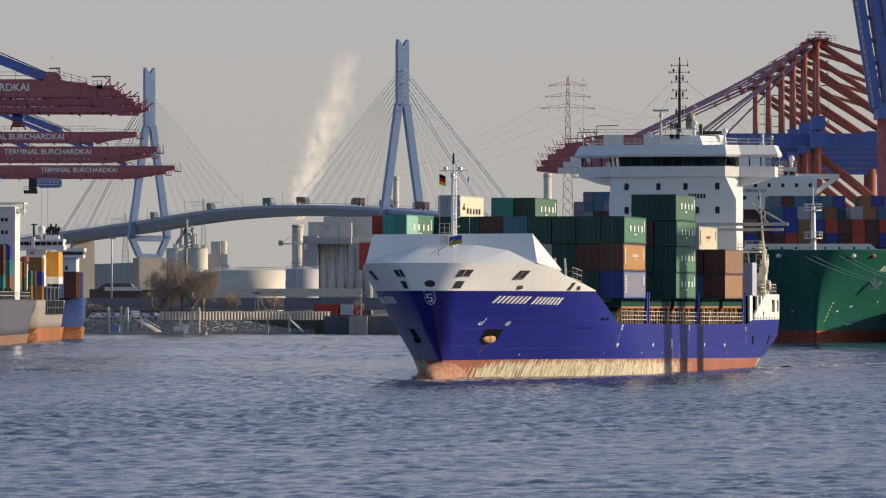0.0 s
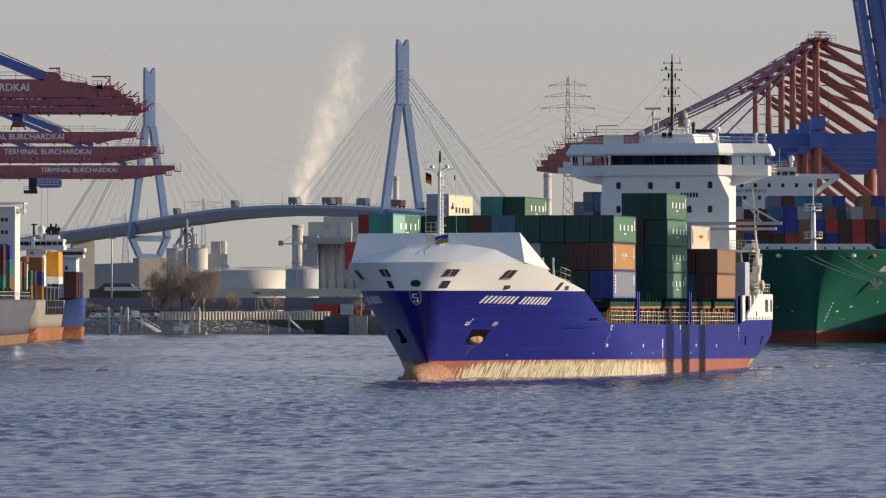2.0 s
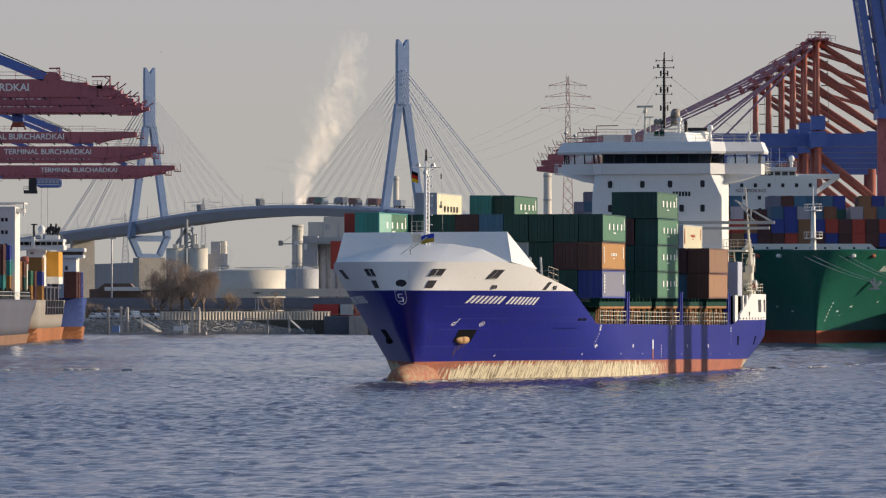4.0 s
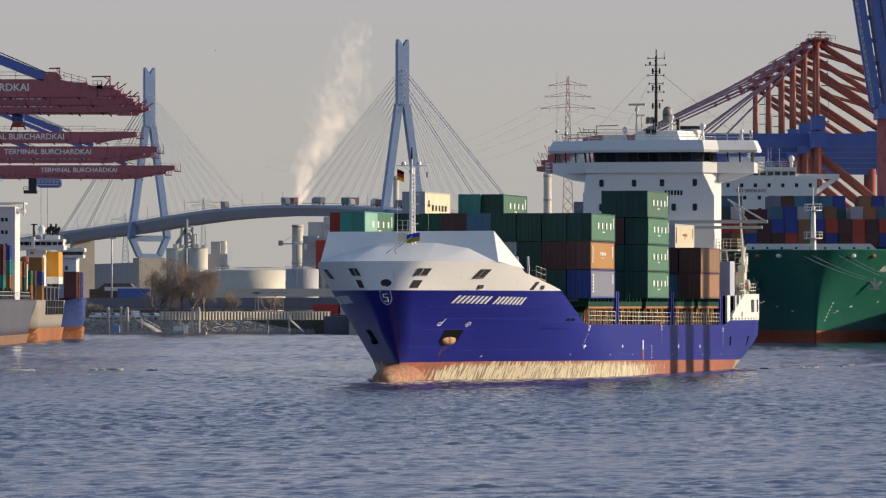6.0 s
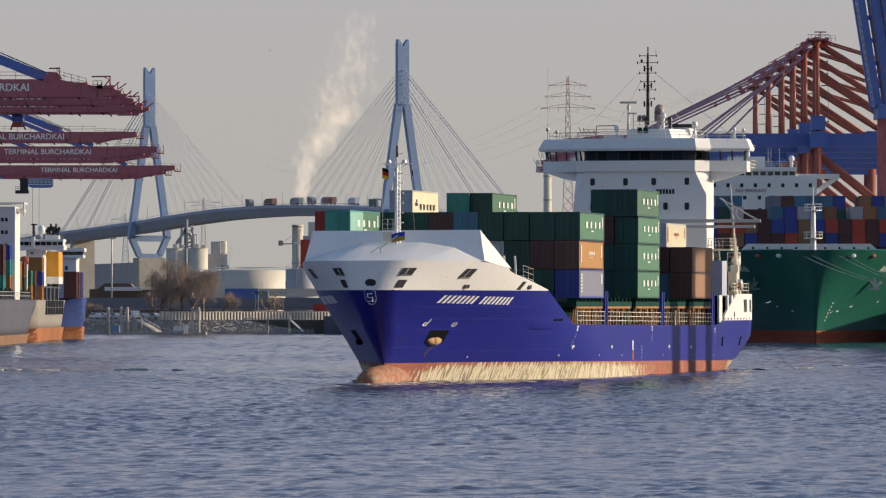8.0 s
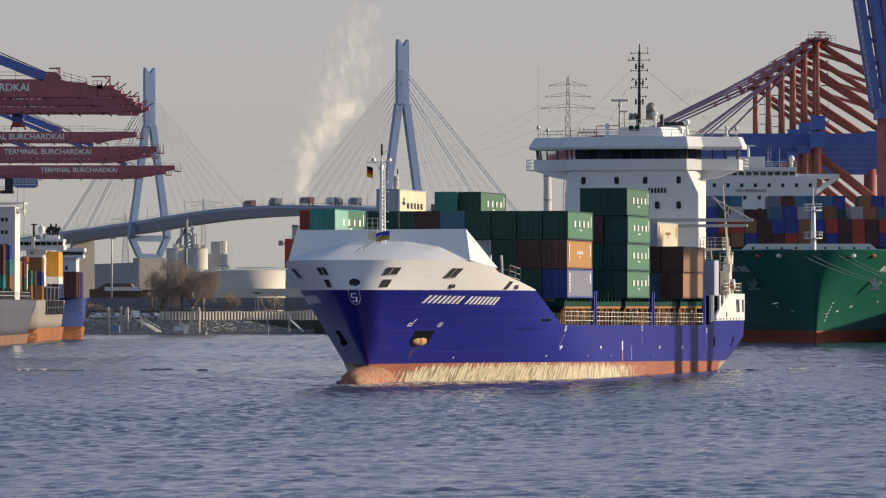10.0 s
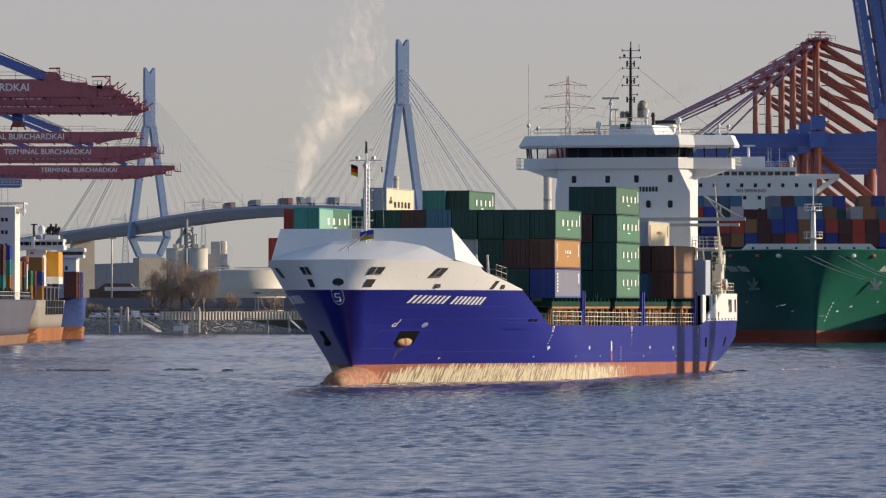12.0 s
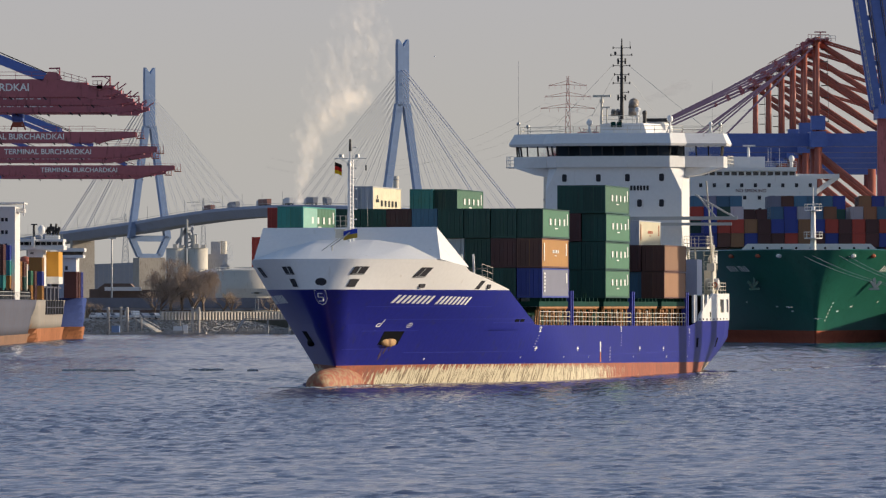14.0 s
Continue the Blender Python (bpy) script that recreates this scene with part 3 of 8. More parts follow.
railing(bm, [(fm - 0.4, -1.4, 12.9), (fm - 0.4, 0.0, 12.9)], 1.25, 0.03, 3, 0.5)
part("platform_rail", bm, M_RAIL, foremast)

M_FLAGS = [paint("flag_black", (0.015, 0.013, 0.013), 0.8, spec=0.1), paint("flag_red", (0.55, 0.03, 0.02), 0.8, spec=0.1),
           paint("flag_gold", (0.75, 0.45, 0.02), 0.8, spec=0.1)]


def flag(name, label, x, y, z, w, h, mats):
    """A small cloth of stripes, rippled, that hangs from a halyard at its origin."""
    f = new(name)
    f.parent, f["label"] = ship, label
    f.location = (x, y, z)
    for s, m in enumerate(mats):
        bm = bmesh.new()
        n = 8
        top, bot = -h * s / len(mats), -h * (s + 1) / len(mats)
        rows = [[bm.verts.new((0.10 * math.sin(i * 0.9) * i / n + d, -w * i / n, zz - 0.22 * (i / n) ** 1.5)) for i in range(n + 1)]
                for zz, d in ((top, 0), (bot, 0), (bot, -0.02), (top, -0.02))]
        for a in range(4):
            for i in range(n):
                bm.faces.new((rows[a][i], rows[a][i + 1], rows[(a + 1) % 4][i + 1], rows[(a + 1) % 4][i]))
        part("stripe", bm, m, f)
    return f


ensign = flag("flag", "small black, red and gold striped flag", fm, -1.32, 18.6, -0.6, 0.92, M_FLAGS)
for y, zt, zb in ((-1.34, 18.9, 12.9), (1.34, 18.9, 13.2)):
    bm = bmesh.new()
    tube(bm, (fm, y, zt), (fm - 0.3, y + (0.1 if y > 0 else 0), zb), 0.012, n=3)
    part("halyard", bm, M_STEEL, foremast)
bm = bmesh.new()
box(bm, fm - 0.04, fm + 0.04, 1.3, 1.4, 17.9, 18.35)
part("day_signal", bm, M_BLACK, foremast)
bm = bmesh.new()
tube(bm, (33.2, -0.2, 11.5), (32.8, 1.33, 12.7), 0.055, n=6)
tube(bm, (33.4, -0.9, 11.2), (32.9, 0.4, 12.2), 0.035, n=5)
tube(bm, (33.1, -0.1, 11.0), (33.1, -0.1, 11.6), 0.05, n=5)
part("jackstaff", bm, M_STEEL, fore, "raked bow flagstaff")
M_HOUSE = [paint("house_blue", (0.03, 0.06, 0.4), 0.8, spec=0.1), paint("house_gold", (0.35, 0.25, 0.05), 0.8, spec=0.1)]
flag("bow_flag", "blue and gold house flag", 32.8, 1.95, 13.0, 1.15, 0.75, M_HOUSE)

bm = bmesh.new()
box(bm, 26.4, 26.5, -1.38, -0.55, 12.3, 13.05)
board = part("mast_board", bm, M_RAIL, foremast, "cream board beside the mast foot")
bm = bmesh.new()
for z in (12.5, 12.68, 12.86):
    box(bm, 26.5, 26.53, -0.85, -0.62, z, z + 0.06)
part("board_step", bm, M_STEEL, board)

# superstructure
def polygon_tower(bm, ring, z0, z1, grow=0.0):
    a = [(x, y, z0) for x, y in ring]
    b = [(x + (grow if x > -94 else 0), y, z1) for x, y in ring]
    loft(bm, [a, b])


house = new("superstructure")
house.parent, house["label"] = ship, "white deckhouse with swept bridge wings"
bm = bmesh.new()
# the front corners are cut away under the bridge wings
loft(bm, [[(-92.4, -w, z), (-92.4, w, z), (-92.4 - c, 7.13, z), (-97.0, 7.13, z), (-97.0, -7.13, z), (-92.4 - c, -7.13, z)] for z, w, c in ((5.0, 7.1, 0.03), (18.4, 7.1, 0.03), (20.9, 5.9, 1.6))])
box(bm, -101.0, -97.0, -5.5, 5.5, 5.0, 20.9)
part("tower", bm, M_WHITE, house)
# sloped cheek plates under the wings
bm = bmesh.new()
for s in (1, -1):
    y0, y1 = s * 7.13, s * 10.9
    bm = bmesh.new()
    slab(bm, [(-96.9, y0, 19.9), (-96.9, y0, 20.9), (-96.9, y1, 20.9), (-96.9, s * 8.6, 20.15)], (2.4, 0, 0))
    part("wing_bracket", bm, M_WHITE, house)
WING = [(-92.0, -5.95), (-92.0, 5.95), (-93.6, 7.25), (-95.2, 11.0), (-97.6, 11.0), (-99.0, 5), (-99.0, -5), (-97.6, -11.0), (-95.2, -11.0), (-93.6, -7.25)]
bm = bmesh.new()
polygon_tower(bm, WING, 20.9, 22.05, 0.12)
part("bridge_apron", bm, M_WHITE, house)
# raked window band, pane by pane
def along(ring, step):
    for p, q in zip(ring, ring[1:]):
        p, q = Vector(p), Vector(q)
        n = max(1, round((q - p).length / step))
        for k in range(n):
            yield p.lerp(q, k / n), p.lerp(q, (k + 1) / n)


# solid core in dark paint, so the middle panes look into an unlit room
bm = bmesh.new()
polygon_tower(bm, [(-93.4, -5.6), (-93.4, 5.4), (-94.4, 6.2), (-98.6, 6.2), (-98.6, -6.4), (-94.4, -6.4)], 22.05, 23.1)
part("wheelhouse", bm, M_DARK, house, "solid near-black core for the unlit wheelhouse interior")
GL = [(-97.4, -10.6), (-95.45, -10.7), (-93.95, -7.1), (-92.45, -5.85), (-92.45, 5.85), (-93.95, 7.1), (-95.45, 10.7), (-97.4, 10.6)]
for p, q in along(GL, 1.15):
    d = (q - p).normalized()
    out = Vector((0.32, 0.0)) if abs(d.y) > abs(d.x) else Vector((0.12, 0.25 * (1 if p.y > 0 else -1)))
    a, b = p + d * 0.07, q - d * 0.07
    bm = bmesh.new()
    slab(bm, [(a.x, a.y, 22.08), (b.x, b.y, 22.08), (b.x + out.x, b.y + out.y * 0.5, 23.08), (a.x + out.x, a.y + out.y * 0.5, 23.08)], (-0.05, 0, 0))
    part("window_pane", bm, M_GLASS if abs(p.y + q.y) < 11.5 else M_CLEAR, house)
    bm = bmesh.new()
    bar(bm, (p.x, p.y, 22.03), (p.x + out.x, p.y + out.y * 0.5, 23.12), 0.14, 0.14)
    part("window_mullion", bm, M_BLACK, house)
bm = bmesh.new()
ROOF = [(x + (0.55 if x > -96 else -0.2), y * 1.03) for x, y in WING]
a = [(x, y, 23.1) for x, y in ROOF]
b = [(x + 0.1, y * 1.01, 23.35) for x, y in ROOF]
c = [(x - (0.5 if x > -96 else 0), y * 0.965, 24.4) for x, y in ROOF]
loft(bm, [a, b, c])
part("bridge_roof", bm, M_WHITE, house)
bm = bmesh.new()
railing(bm, [(x - 0.6 if x > -96 else x, y * 0.95, 24.4) for x, y in (WING + WING[:1])], 0.75, 0.03, 2, 1.5)
railing(bm, [(-96, 11.3, 21.0), (-99.5, 11.3, 21.0), (-99.5, 8.6, 21.0)], 1.1, 0.035, 3, 1.0)
part("bridge_rail", bm, M_RAIL, house)
for y, z in ((-5.14, 19.8), (-1.58, 19.8), (1.46, 19.82), (5.02, 19.84), (2.72, 17.2), (5.02, 17.2), (-5.14, 17.2), (-1.58, 17.2)):
    bm = bmesh.new()
    rim = [(-92.42, y + a * 0.24, z + b * 0.38) for a, b in ((-0.6, -1), (0.6, -1), (1, -0.75), (1, 0.75), (0.6, 1), (-0.6, 1), (-1, 0.75), (-1, -0.75))]
    slab(bm, rim, (0.08, 0, 0))
    part("porthole", bm, M_OPEN, house)
bm = bmesh.new()
for i in range(6):
    box(bm, -92.42, -92.35, 1.75 + i * 0.34, 1.98 + i * 0.34, 18.5, 19.0)
part("sign_bars", bm, M_BLACK, house, "dark bars in place of painted writing")
bm = bmesh.new()
box(bm, -97.5, -95.4, -11.9, -11.0, 20.92, 21.02)
railing(bm, [(-95.5, -11.05, 21.0), (-95.5, -11.85, 21.0), (-97.4, -11.85, 21.0)], 1.1, 0.035, 3, 0.7)
part("wing_platform", bm, M_WHITE, house, "small railed platform at the wing end")
# roof house, radar mast, domes and funnel
bm = bmesh.new()
loft(bm, [[(-99.0, -1.95, 24.4), (-95.0, -1.95, 24.4), (-95.0, 3.0, 24.4), (-99.0, 4.6, 24.4)], [(-99.0, -1.9, 25.5), (-95.2, -1.9, 25.5), (-95.2, 2.6, 25.5), (-99.0, 3.9, 25.5)]])
part("monkey_island", bm, M_WHITE, house)
bm = bmesh.new()
box(bm, -94.98, -94.92, -0.75, -0.25, 25.1, 25.65), box(bm, -94.98, -94.92, -0.12, 0.38, 25.1, 25.65)
part("roof_emblem", bm, M_HATCH, house)
mx = -96.3
bm = bmesh.new()
tube(bm, (mx, 0.15, 25.9), (mx, 0.15, 33.6), 0.21, 0.12, 8)
tube(bm, (mx, 0.15, 33.6), (mx, 0.15, 34.3), 0.07, n=6)
tube(bm, (mx, 1.02, 33.35), (mx, 1.02, 34.0), 0.03, n=4)
# yards with small lamps at their ends
for z, y0, y1 in ((33.35, -0.75, 1.05), (32.6, -1.0, 1.2), (31.5, -0.75, 1.0), (30.6, -0.62, 0.9), (29.7, -0.75, 1.0), (28.75, 0.1, 0.85)):
    tube(bm, (mx, y0, z), (mx, y1, z), 0.035, n=5)
    for y in (y0, y1):
        drum(bm, mx, y, z - 0.12, z + 0.14, 0.06, n=6)
# lamp housings close to the pole
for z, h in ((31.65, 0.6), (29.85, 0.62), (27.9, 0.6)):
    for y in (-0.22, 0.54):
        drum(bm, mx + 0.1, y, z, z + h, 0.10, n=7)
    box(bm, mx - 0.1, mx + 0.3, -0.22, 0.54, z + h * 0.45, z + h * 0.55)
box(bm, mx - 0.1, mx + 0.2, -0.62, -0.42, 32.65, 32.95)
for i in range(24):
    box(bm, mx + 0.15, mx + 0.26, 0.0, 0.3, 26.4 + i * 0.29, 26.45 + i * 0.29)
mast = part("radar_mast", bm, M_BLACK, ship, "black radar and lamp mast")
bm = bmesh.new()
for a, b in (((mx, -0.9, 31.5), (mx + 3, -6.5, 25.0)), ((mx, 0.9, 31.5), (mx + 1, 9.0, 25.0)), ((mx, 0.7, 30.5), (mx - 1, 3.6, 26.3)), ((mx, -0.7, 30.5), (mx - 1, -3.2, 26.3))):
    tube(bm, a, b, 0.02, n=3)
part("stay_wire", bm, M_STEEL, mast)
bm = bmesh.new()
tube(bm, (-94.8, -1.7, 25.4), (-94.8, -1.7, 28.2), 0.13, 0.1, 8)
drum(bm, -94.8, -1.7, 27.6, 27.95, 0.2, n=8)
box(bm, -94.95, -94.65, -2.6, -0.75, 28.2, 28.42)
tube(bm, (-94.8, -1.15, 25.4), (-94.8, -1.15, 27.1), 0.07, n=6)
box(bm, -94.95, -94.65, -1.65, -0.75, 27.1, 27.22)
railing(bm, [(-95.1, -1.9, 25.5), (-95.1, 2.2, 25.5)], 0.8, 0.03, 2, 0.7)
part("radar_scanner", bm, M_RAIL, mast, "white radar scanner on its post")
for x, y, z, r in ((-95.5, -3.1, 24.4, 0.33), (-95.5, 5.35, 24.75, 0.33), (-95.5, 9.6, 24.2, 0.2)):
    bm = bmesh.new()
    drum(bm, x, y, 24.3, z + 1.0, 0.12, n=8)
    for a in (0.5, 2.6, 4.7):
        tube(bm, (x, y, z + 0.7), (x + 0.4 * math.cos(a), y + 0.4 * math.sin(a), 24.35), 0.05, n=5)
    ball(bm, (x, y, z + 1.2), r, 12, 1.15)
    part("radome", bm, M_WHITE, house, "white satellite dome", smooth=True)
bm = bmesh.new()
drum(bm, -95.6, 1.95, 24.4, 26.7, 0.16, n=10)
ball(bm, (-95.6, 1.95, 26.9), 0.30, 10, 1.0)
for dy in (-0.75, 0.35):
    tube(bm, (-95.4, 1.95, 26.4), (-95.0, 1.95 + dy, 24.4), 0.05, n=5)
box(bm, -95.8, -95.4, 1.6, 2.3, 26.2, 26.3)
part("satellite_mast", bm, M_WHITE, house, "white tripod mast with a small dome")
for x, y in ((-96.6, 2.5), (-96.8, -0.1)):
    bm = bmesh.new()
    tube(bm, (x, y, 25.4), (x, y, 26.5), 0.2, 0.2, 10)
    tube(bm, (x, y, 26.5), (x + 0.1, y, 26.8), 0.28, 0.2, 10)
    part("vent_cowl", bm, M_BLACK, house, "dark vent cowl")
M_UPTAKE = paint("exhaust_steel", (0.30, 0.26, 0.215), 0.55, metal=0.4)
for y0, dx in ((1.15, 0.0), (-0.95, 0.3), (-0.45, 0.5)):
    bm = bmesh.new()
    r = 0.52 if y0 > 0 else 0.22
    h = 1.45 if y0 > 0 else 0.6
    pts = [Vector((-97.5 + dx, y0, 26.3)), Vector((-97.5 + dx, y0, 26.3 + h * 0.6)), Vector((-98.1 + dx, y0 - 0.1, 26.3 + h * 0.9)), Vector((-99.0 + dx, y0 - 0.2, 26.3 + h))]
    for p, q in zip(pts, pts[1:]):
        tube(bm, p, q, r, r * 0.97, 12)
    part("exhaust_pipe", bm, M_UPTAKE, ship, "heat-browned steel exhaust uptake", smooth=True)
bm = bmesh.new()
box(bm, -103.0, -98.8, -1.7, 4.3, 22.0, 25.45)
box(bm, -102.0, -98.8, 2.4, 4.2, 25.45, 25.75)
part("funnel", bm, M_WHITE, ship, "white funnel casing with dark rim")
bm = bmesh.new()
box(bm, -102.2, -98.7, 2.3, 4.5, 25.75, 26.1)
part("funnel_rim", bm, M_BLACK, ship)
for y, z in ((-10.6, 24.2), (-9.6, 23.9), (10.6, 24.0)):
    bm = bmesh.new()
    tube(bm, (-95.5, y, z), (-95.5, y, z + 1.3), 0.05, n=5)
    ball(bm, (-95.5, y, z + 1.3), 0.22, 6)
    part("roof_lamp", bm, M_STEEL, house)
for x, y, z in ((-95.5, -10.6, 32.0), (-96.5, 9.6, 29.8)):
    bm = bmesh.new()
    tube(bm, (x, y, 24.4), (x, y, z), 0.02, n=4)
    part("whip_aerial", bm, M_STEEL, house)

# poop: white bulwark with a raking forward edge, posts, and openings for the mooring lines
def plate(bm, s, pts):
    """A piece of the poop bulwark on one side, from points of x and z."""
    slab(bm, [(x, s * (breadth(x, 6) + 0.01), z) for x, z in pts], (0, -s * 0.22, 0))


bm = bmesh.new()
for s in (1, -1):
    plate(bm, s, [(-80.9, 5.12), (-91.0, 5.12), (-91.0, 7.9), (-90.2, 7.9), (-81.6, 5.7)])
    plate(bm, s, [(-91.0, 5.12), (-95.2, 5.12), (-95.2, 7.9), (-91.0, 7.9)])
    plate(bm, s, [(-95.2, 5.12), (-101.6, 5.12), (-101.6, 5.95), (-95.2, 5.95)])
    plate(bm, s, [(-95.2, 7.3), (-101.6, 7.3), (-101.6, 7.9), (-95.2, 7.9)])
    plate(bm, s, [(-97.9, 5.95), (-99.8, 5.95), (-99.6, 7.3), (-97.7, 7.3)])
    plate(bm, s, [(-101.2, 5.95), (-101.6, 5.95), (-101.6, 7.3), (-101.1, 7.3)])
box(bm, -101.6, -101.3, -10.3, 10.3, 5.1, 7.9)
part("poop_bulwark", bm, M_WHITE, ship, "cream stern bulwark with raking forward edge")
for s in (1, -1):
    for x0, w, foot in ((-77.9, 2.0, 4.9), (-83.5, 0.8, 5.12), (-86.3, 0.9, 5.12)):
        bm = bmesh.new()
        plate(bm, s, [(x0, foot), (x0 - w, 5.12), (x0 - w, 7.75), (x0, 7.75)])
        part("bulwark_post", bm, M_WHITE, ship)
bm = bmesh.new()
box(bm, -101.3, -80.6, -10.15, 10.15, 7.62, 7.78)
part("poop_deck", bm, M_HATCH, ship, "green poop deck")
# solid block whose dark paint gives the shade under the poop deck
bm = bmesh.new()
box(bm, -101.0, -88.0, -9.0, 9.0, 5.0, 7.62)
part("mooring_space", bm, M_DARK, ship, "solid near-black block for the shaded mooring space under the poop deck")
for x in (-96.6, -100.5):
    bm = bmesh.new()
    drum(bm, x, 9.55, 5.05, 6.6, 0.3, n=10), drum(bm, x - 0.9, 9.55, 5.05, 6.6, 0.3, n=10)
    part("bollard", bm, M_RAIL, ship)
# fairlead and scuppers: plates on the side, coloured like shaded holes
bm = bmesh.new()
mark(bm, -88.3, 5.75, 0.5, 0.5, 0, proud=0.05)
part("roller_fairlead", bm, M_DARK, ship)
for i in range(9):
    x = -81.5 - i * 2.3
    bm = bmesh.new()
    mark(bm, x, 5.28, 0.5, 0.18, 0, proud=0.05)
    part("scupper", bm, M_DARK, ship)
# white casing in lilac-grey: the blue shade on its front is in the colour
M_CASING_SHADE = paint("casing_white_shaded", (0.42, 0.44, 0.53), 0.5, var=0.08, scale=0.3)
# air-intake casing on the port side and the low house behind it
bm = bmesh.new()
box(bm, -82.4, -79.4, 5.2, 10.93, 7.7, 11.3)
part("vent_casing", bm, M_CASING_SHADE, ship, "white ventilation casing at the deck edge, painted lilac for its shade")
bm = bmesh.new()
box(bm, -92.5, -84.0, -8.0, 7.0, 5.0, 12.6)
part("stern_house", bm, M_WHITE, ship, "white lower deckhouse")
bm = bmesh.new()
railing(bm, [(-90.2, 10.2, 7.9), (-101.3, 10.2, 7.9)], 1.1, 0.035)
railing(bm, [(-101.3, 10.2, 7.9), (-101.3, -10.2, 7.9)], 1.1, 0.035)
part("poop_rail", bm, M_RAIL, ship)
for z in (12.5, ):
    bm = bmesh.new()
    box(bm, -97.0, -92.6, 7.1, 9.7, z, z + 0.18)
    railing(bm, [(-92.7, 9.6, z + 0.18), (-96.9, 9.6, z + 0.18)], 1.1, 0.035, 3, 0.9)
    railing(bm, [(-92.7, 7.3, z + 0.18), (-92.7, 9.6, z + 0.18)], 1.1, 0.035, 3, 0.8)
    part("side_platform", bm, M_RAIL, ship, "cream railed platform beside the deckhouse")
for z0, z1, x0, x1 in ((7.8, 12.6, -95.8, -93.2), ):
    bm = bmesh.new()
    for y in (7.5, 8.3):
        bar(bm, (x0, y, z0), (x1, y, z1), 0.08, 0.2)
        bar(bm, (x0, y, z0 + 1.0), (x1, y, z1 + 1.0), 0.05, 0.05)
    n = round((z1 - z0) / 0.25)
    for i in range(1, n):
        k = i / n
        box(bm, lerp(x0, x1, k) - 0.12, lerp(x0, x1, k) + 0.12, 7.5, 8.3, lerp(z0, z1, k) - 0.02, lerp(z0, z1, k) + 0.02)
    part("outside_stair", bm, M_RAIL, ship, "cream outside stair with handrails")
bm = bmesh.new()
tube(bm, (-94.6, 9.9, 7.8), (-94.6, 9.9, 12.4), 0.22, 0.18, 12)
drum(bm, -94.6, 9.9, 12.4, 12.9, 0.26, n=12)
bar(bm, (-94.6, 9.9, 12.6), (-91.6, 9.8, 19.4), 0.13, 0.13)
tube(bm, (-94.6, 9.9, 11.0), (-93.2, 9.85, 15.6), 0.09)
box(bm, -95.1, -94.2, 9.4, 10.2, 10.2, 11.0)
part("stores_crane", bm, M_RAIL, ship, "cream stores crane with slim jib")
bm = bmesh.new()
for x, y, z0, z1, w in ((-97.2, 9.2, 7.8, 10.3, 0.6), (-98.6, 9.4, 7.8, 9.3, 0.5), (-99.6, 9.2, 7.8, 10.9, 0.3)):
    box(bm, x - w, x + w, y - w * 0.8, y + w * 0.8, z0, z1)
for z in (10.3, 11.4):
    railing(bm, [(-96.4, 9.8, z), (-98.4, 9.8, z), (-98.4, 8.4, z)], 0.9, 0.035, 2, 0.7)
part("winch_platform", bm, M_RAIL, ship, "cream railed winch platform at the stern")
bm = bmesh.new()
drum(bm, -97.6, 9.6, 11.0, 11.9, 0.35, n=12), ball(bm, (-96.7, 9.5, 11.4), 0.42, 10, 1.1), box(bm, -98.6, -98.0, 9.2, 9.8, 11.4, 12.1)
part("searchlight", bm, M_STEEL, ship, "grey searchlights and horn")
bm = bmesh.new()
loft(bm, [[(-95.6 + 0.62 * math.cos(b_) * (0.96 if abs(k) > 0.95 else 1), 9.75 + 0.7 * k, 8.85 + 0.62 * math.sin(b_) * (0.8 if abs(k) > 0.95 else 1)) for b_ in [2 * math.pi * i / 14 for i in range(14)]] for k in (-1, -0.9, 0, 0.9, 1)])
part("liferaft_canister", bm, M_STEEL, ship, "pale grey liferaft canister", smooth=True)
bm = bmesh.new()
for i in range(14):
    a0, a1 = 2 * math.pi * i / 14, 2 * math.pi * (i + 1) / 14
    tube(bm, (-93.9, 10.3 + 0.22 * math.cos(a0), 8.8 + 0.22 * math.sin(a0)), (-93.9, 10.3 + 0.22 * math.cos(a1), 8.8 + 0.22 * math.sin(a1)), 0.07, n=6)
part("lifebuoy", bm, M_RED, ship, "red lifebuoy on the stern rail")
bm = bmesh.new()
bar(bm, (-90.5, 1.0, 15.6), (-90.5, 13.2, 15.6), 0.35, 0.35)
bar(bm, (-90.5, 1.0, 15.0), (-90.5, 12.6, 15.0), 0.5, 0.3)
bar(bm, (-90.5, 13.2, 15.5), (-91.5, 8.7, 18.0), 0.16, 0.16)
bar(bm, (-90.5, 11.0, 15.7), (-91.3, 9.0, 17.9), 0.14, 0.14)
bar(bm, (-90.5, 10.6, 15.6), (-90.5, 10.6, 17.0), 0.14, 0.14)
part("gangway_gantry", bm, M_STEEL, ship, "grey steel gantry arm on the house side")


# ---- containers: origin at the middle of the floor, x along the box ----
def box_paint(name, col):
    return paint(name, col, 0.55, var=0.10, scale=0.5, fine=5.0, rnd=0.2, dirt=tuple(c * 0.55 + 0.03 for c in col), dirt_amount=0.25, dirt_scale=(1.0, 1.0, 0.12))


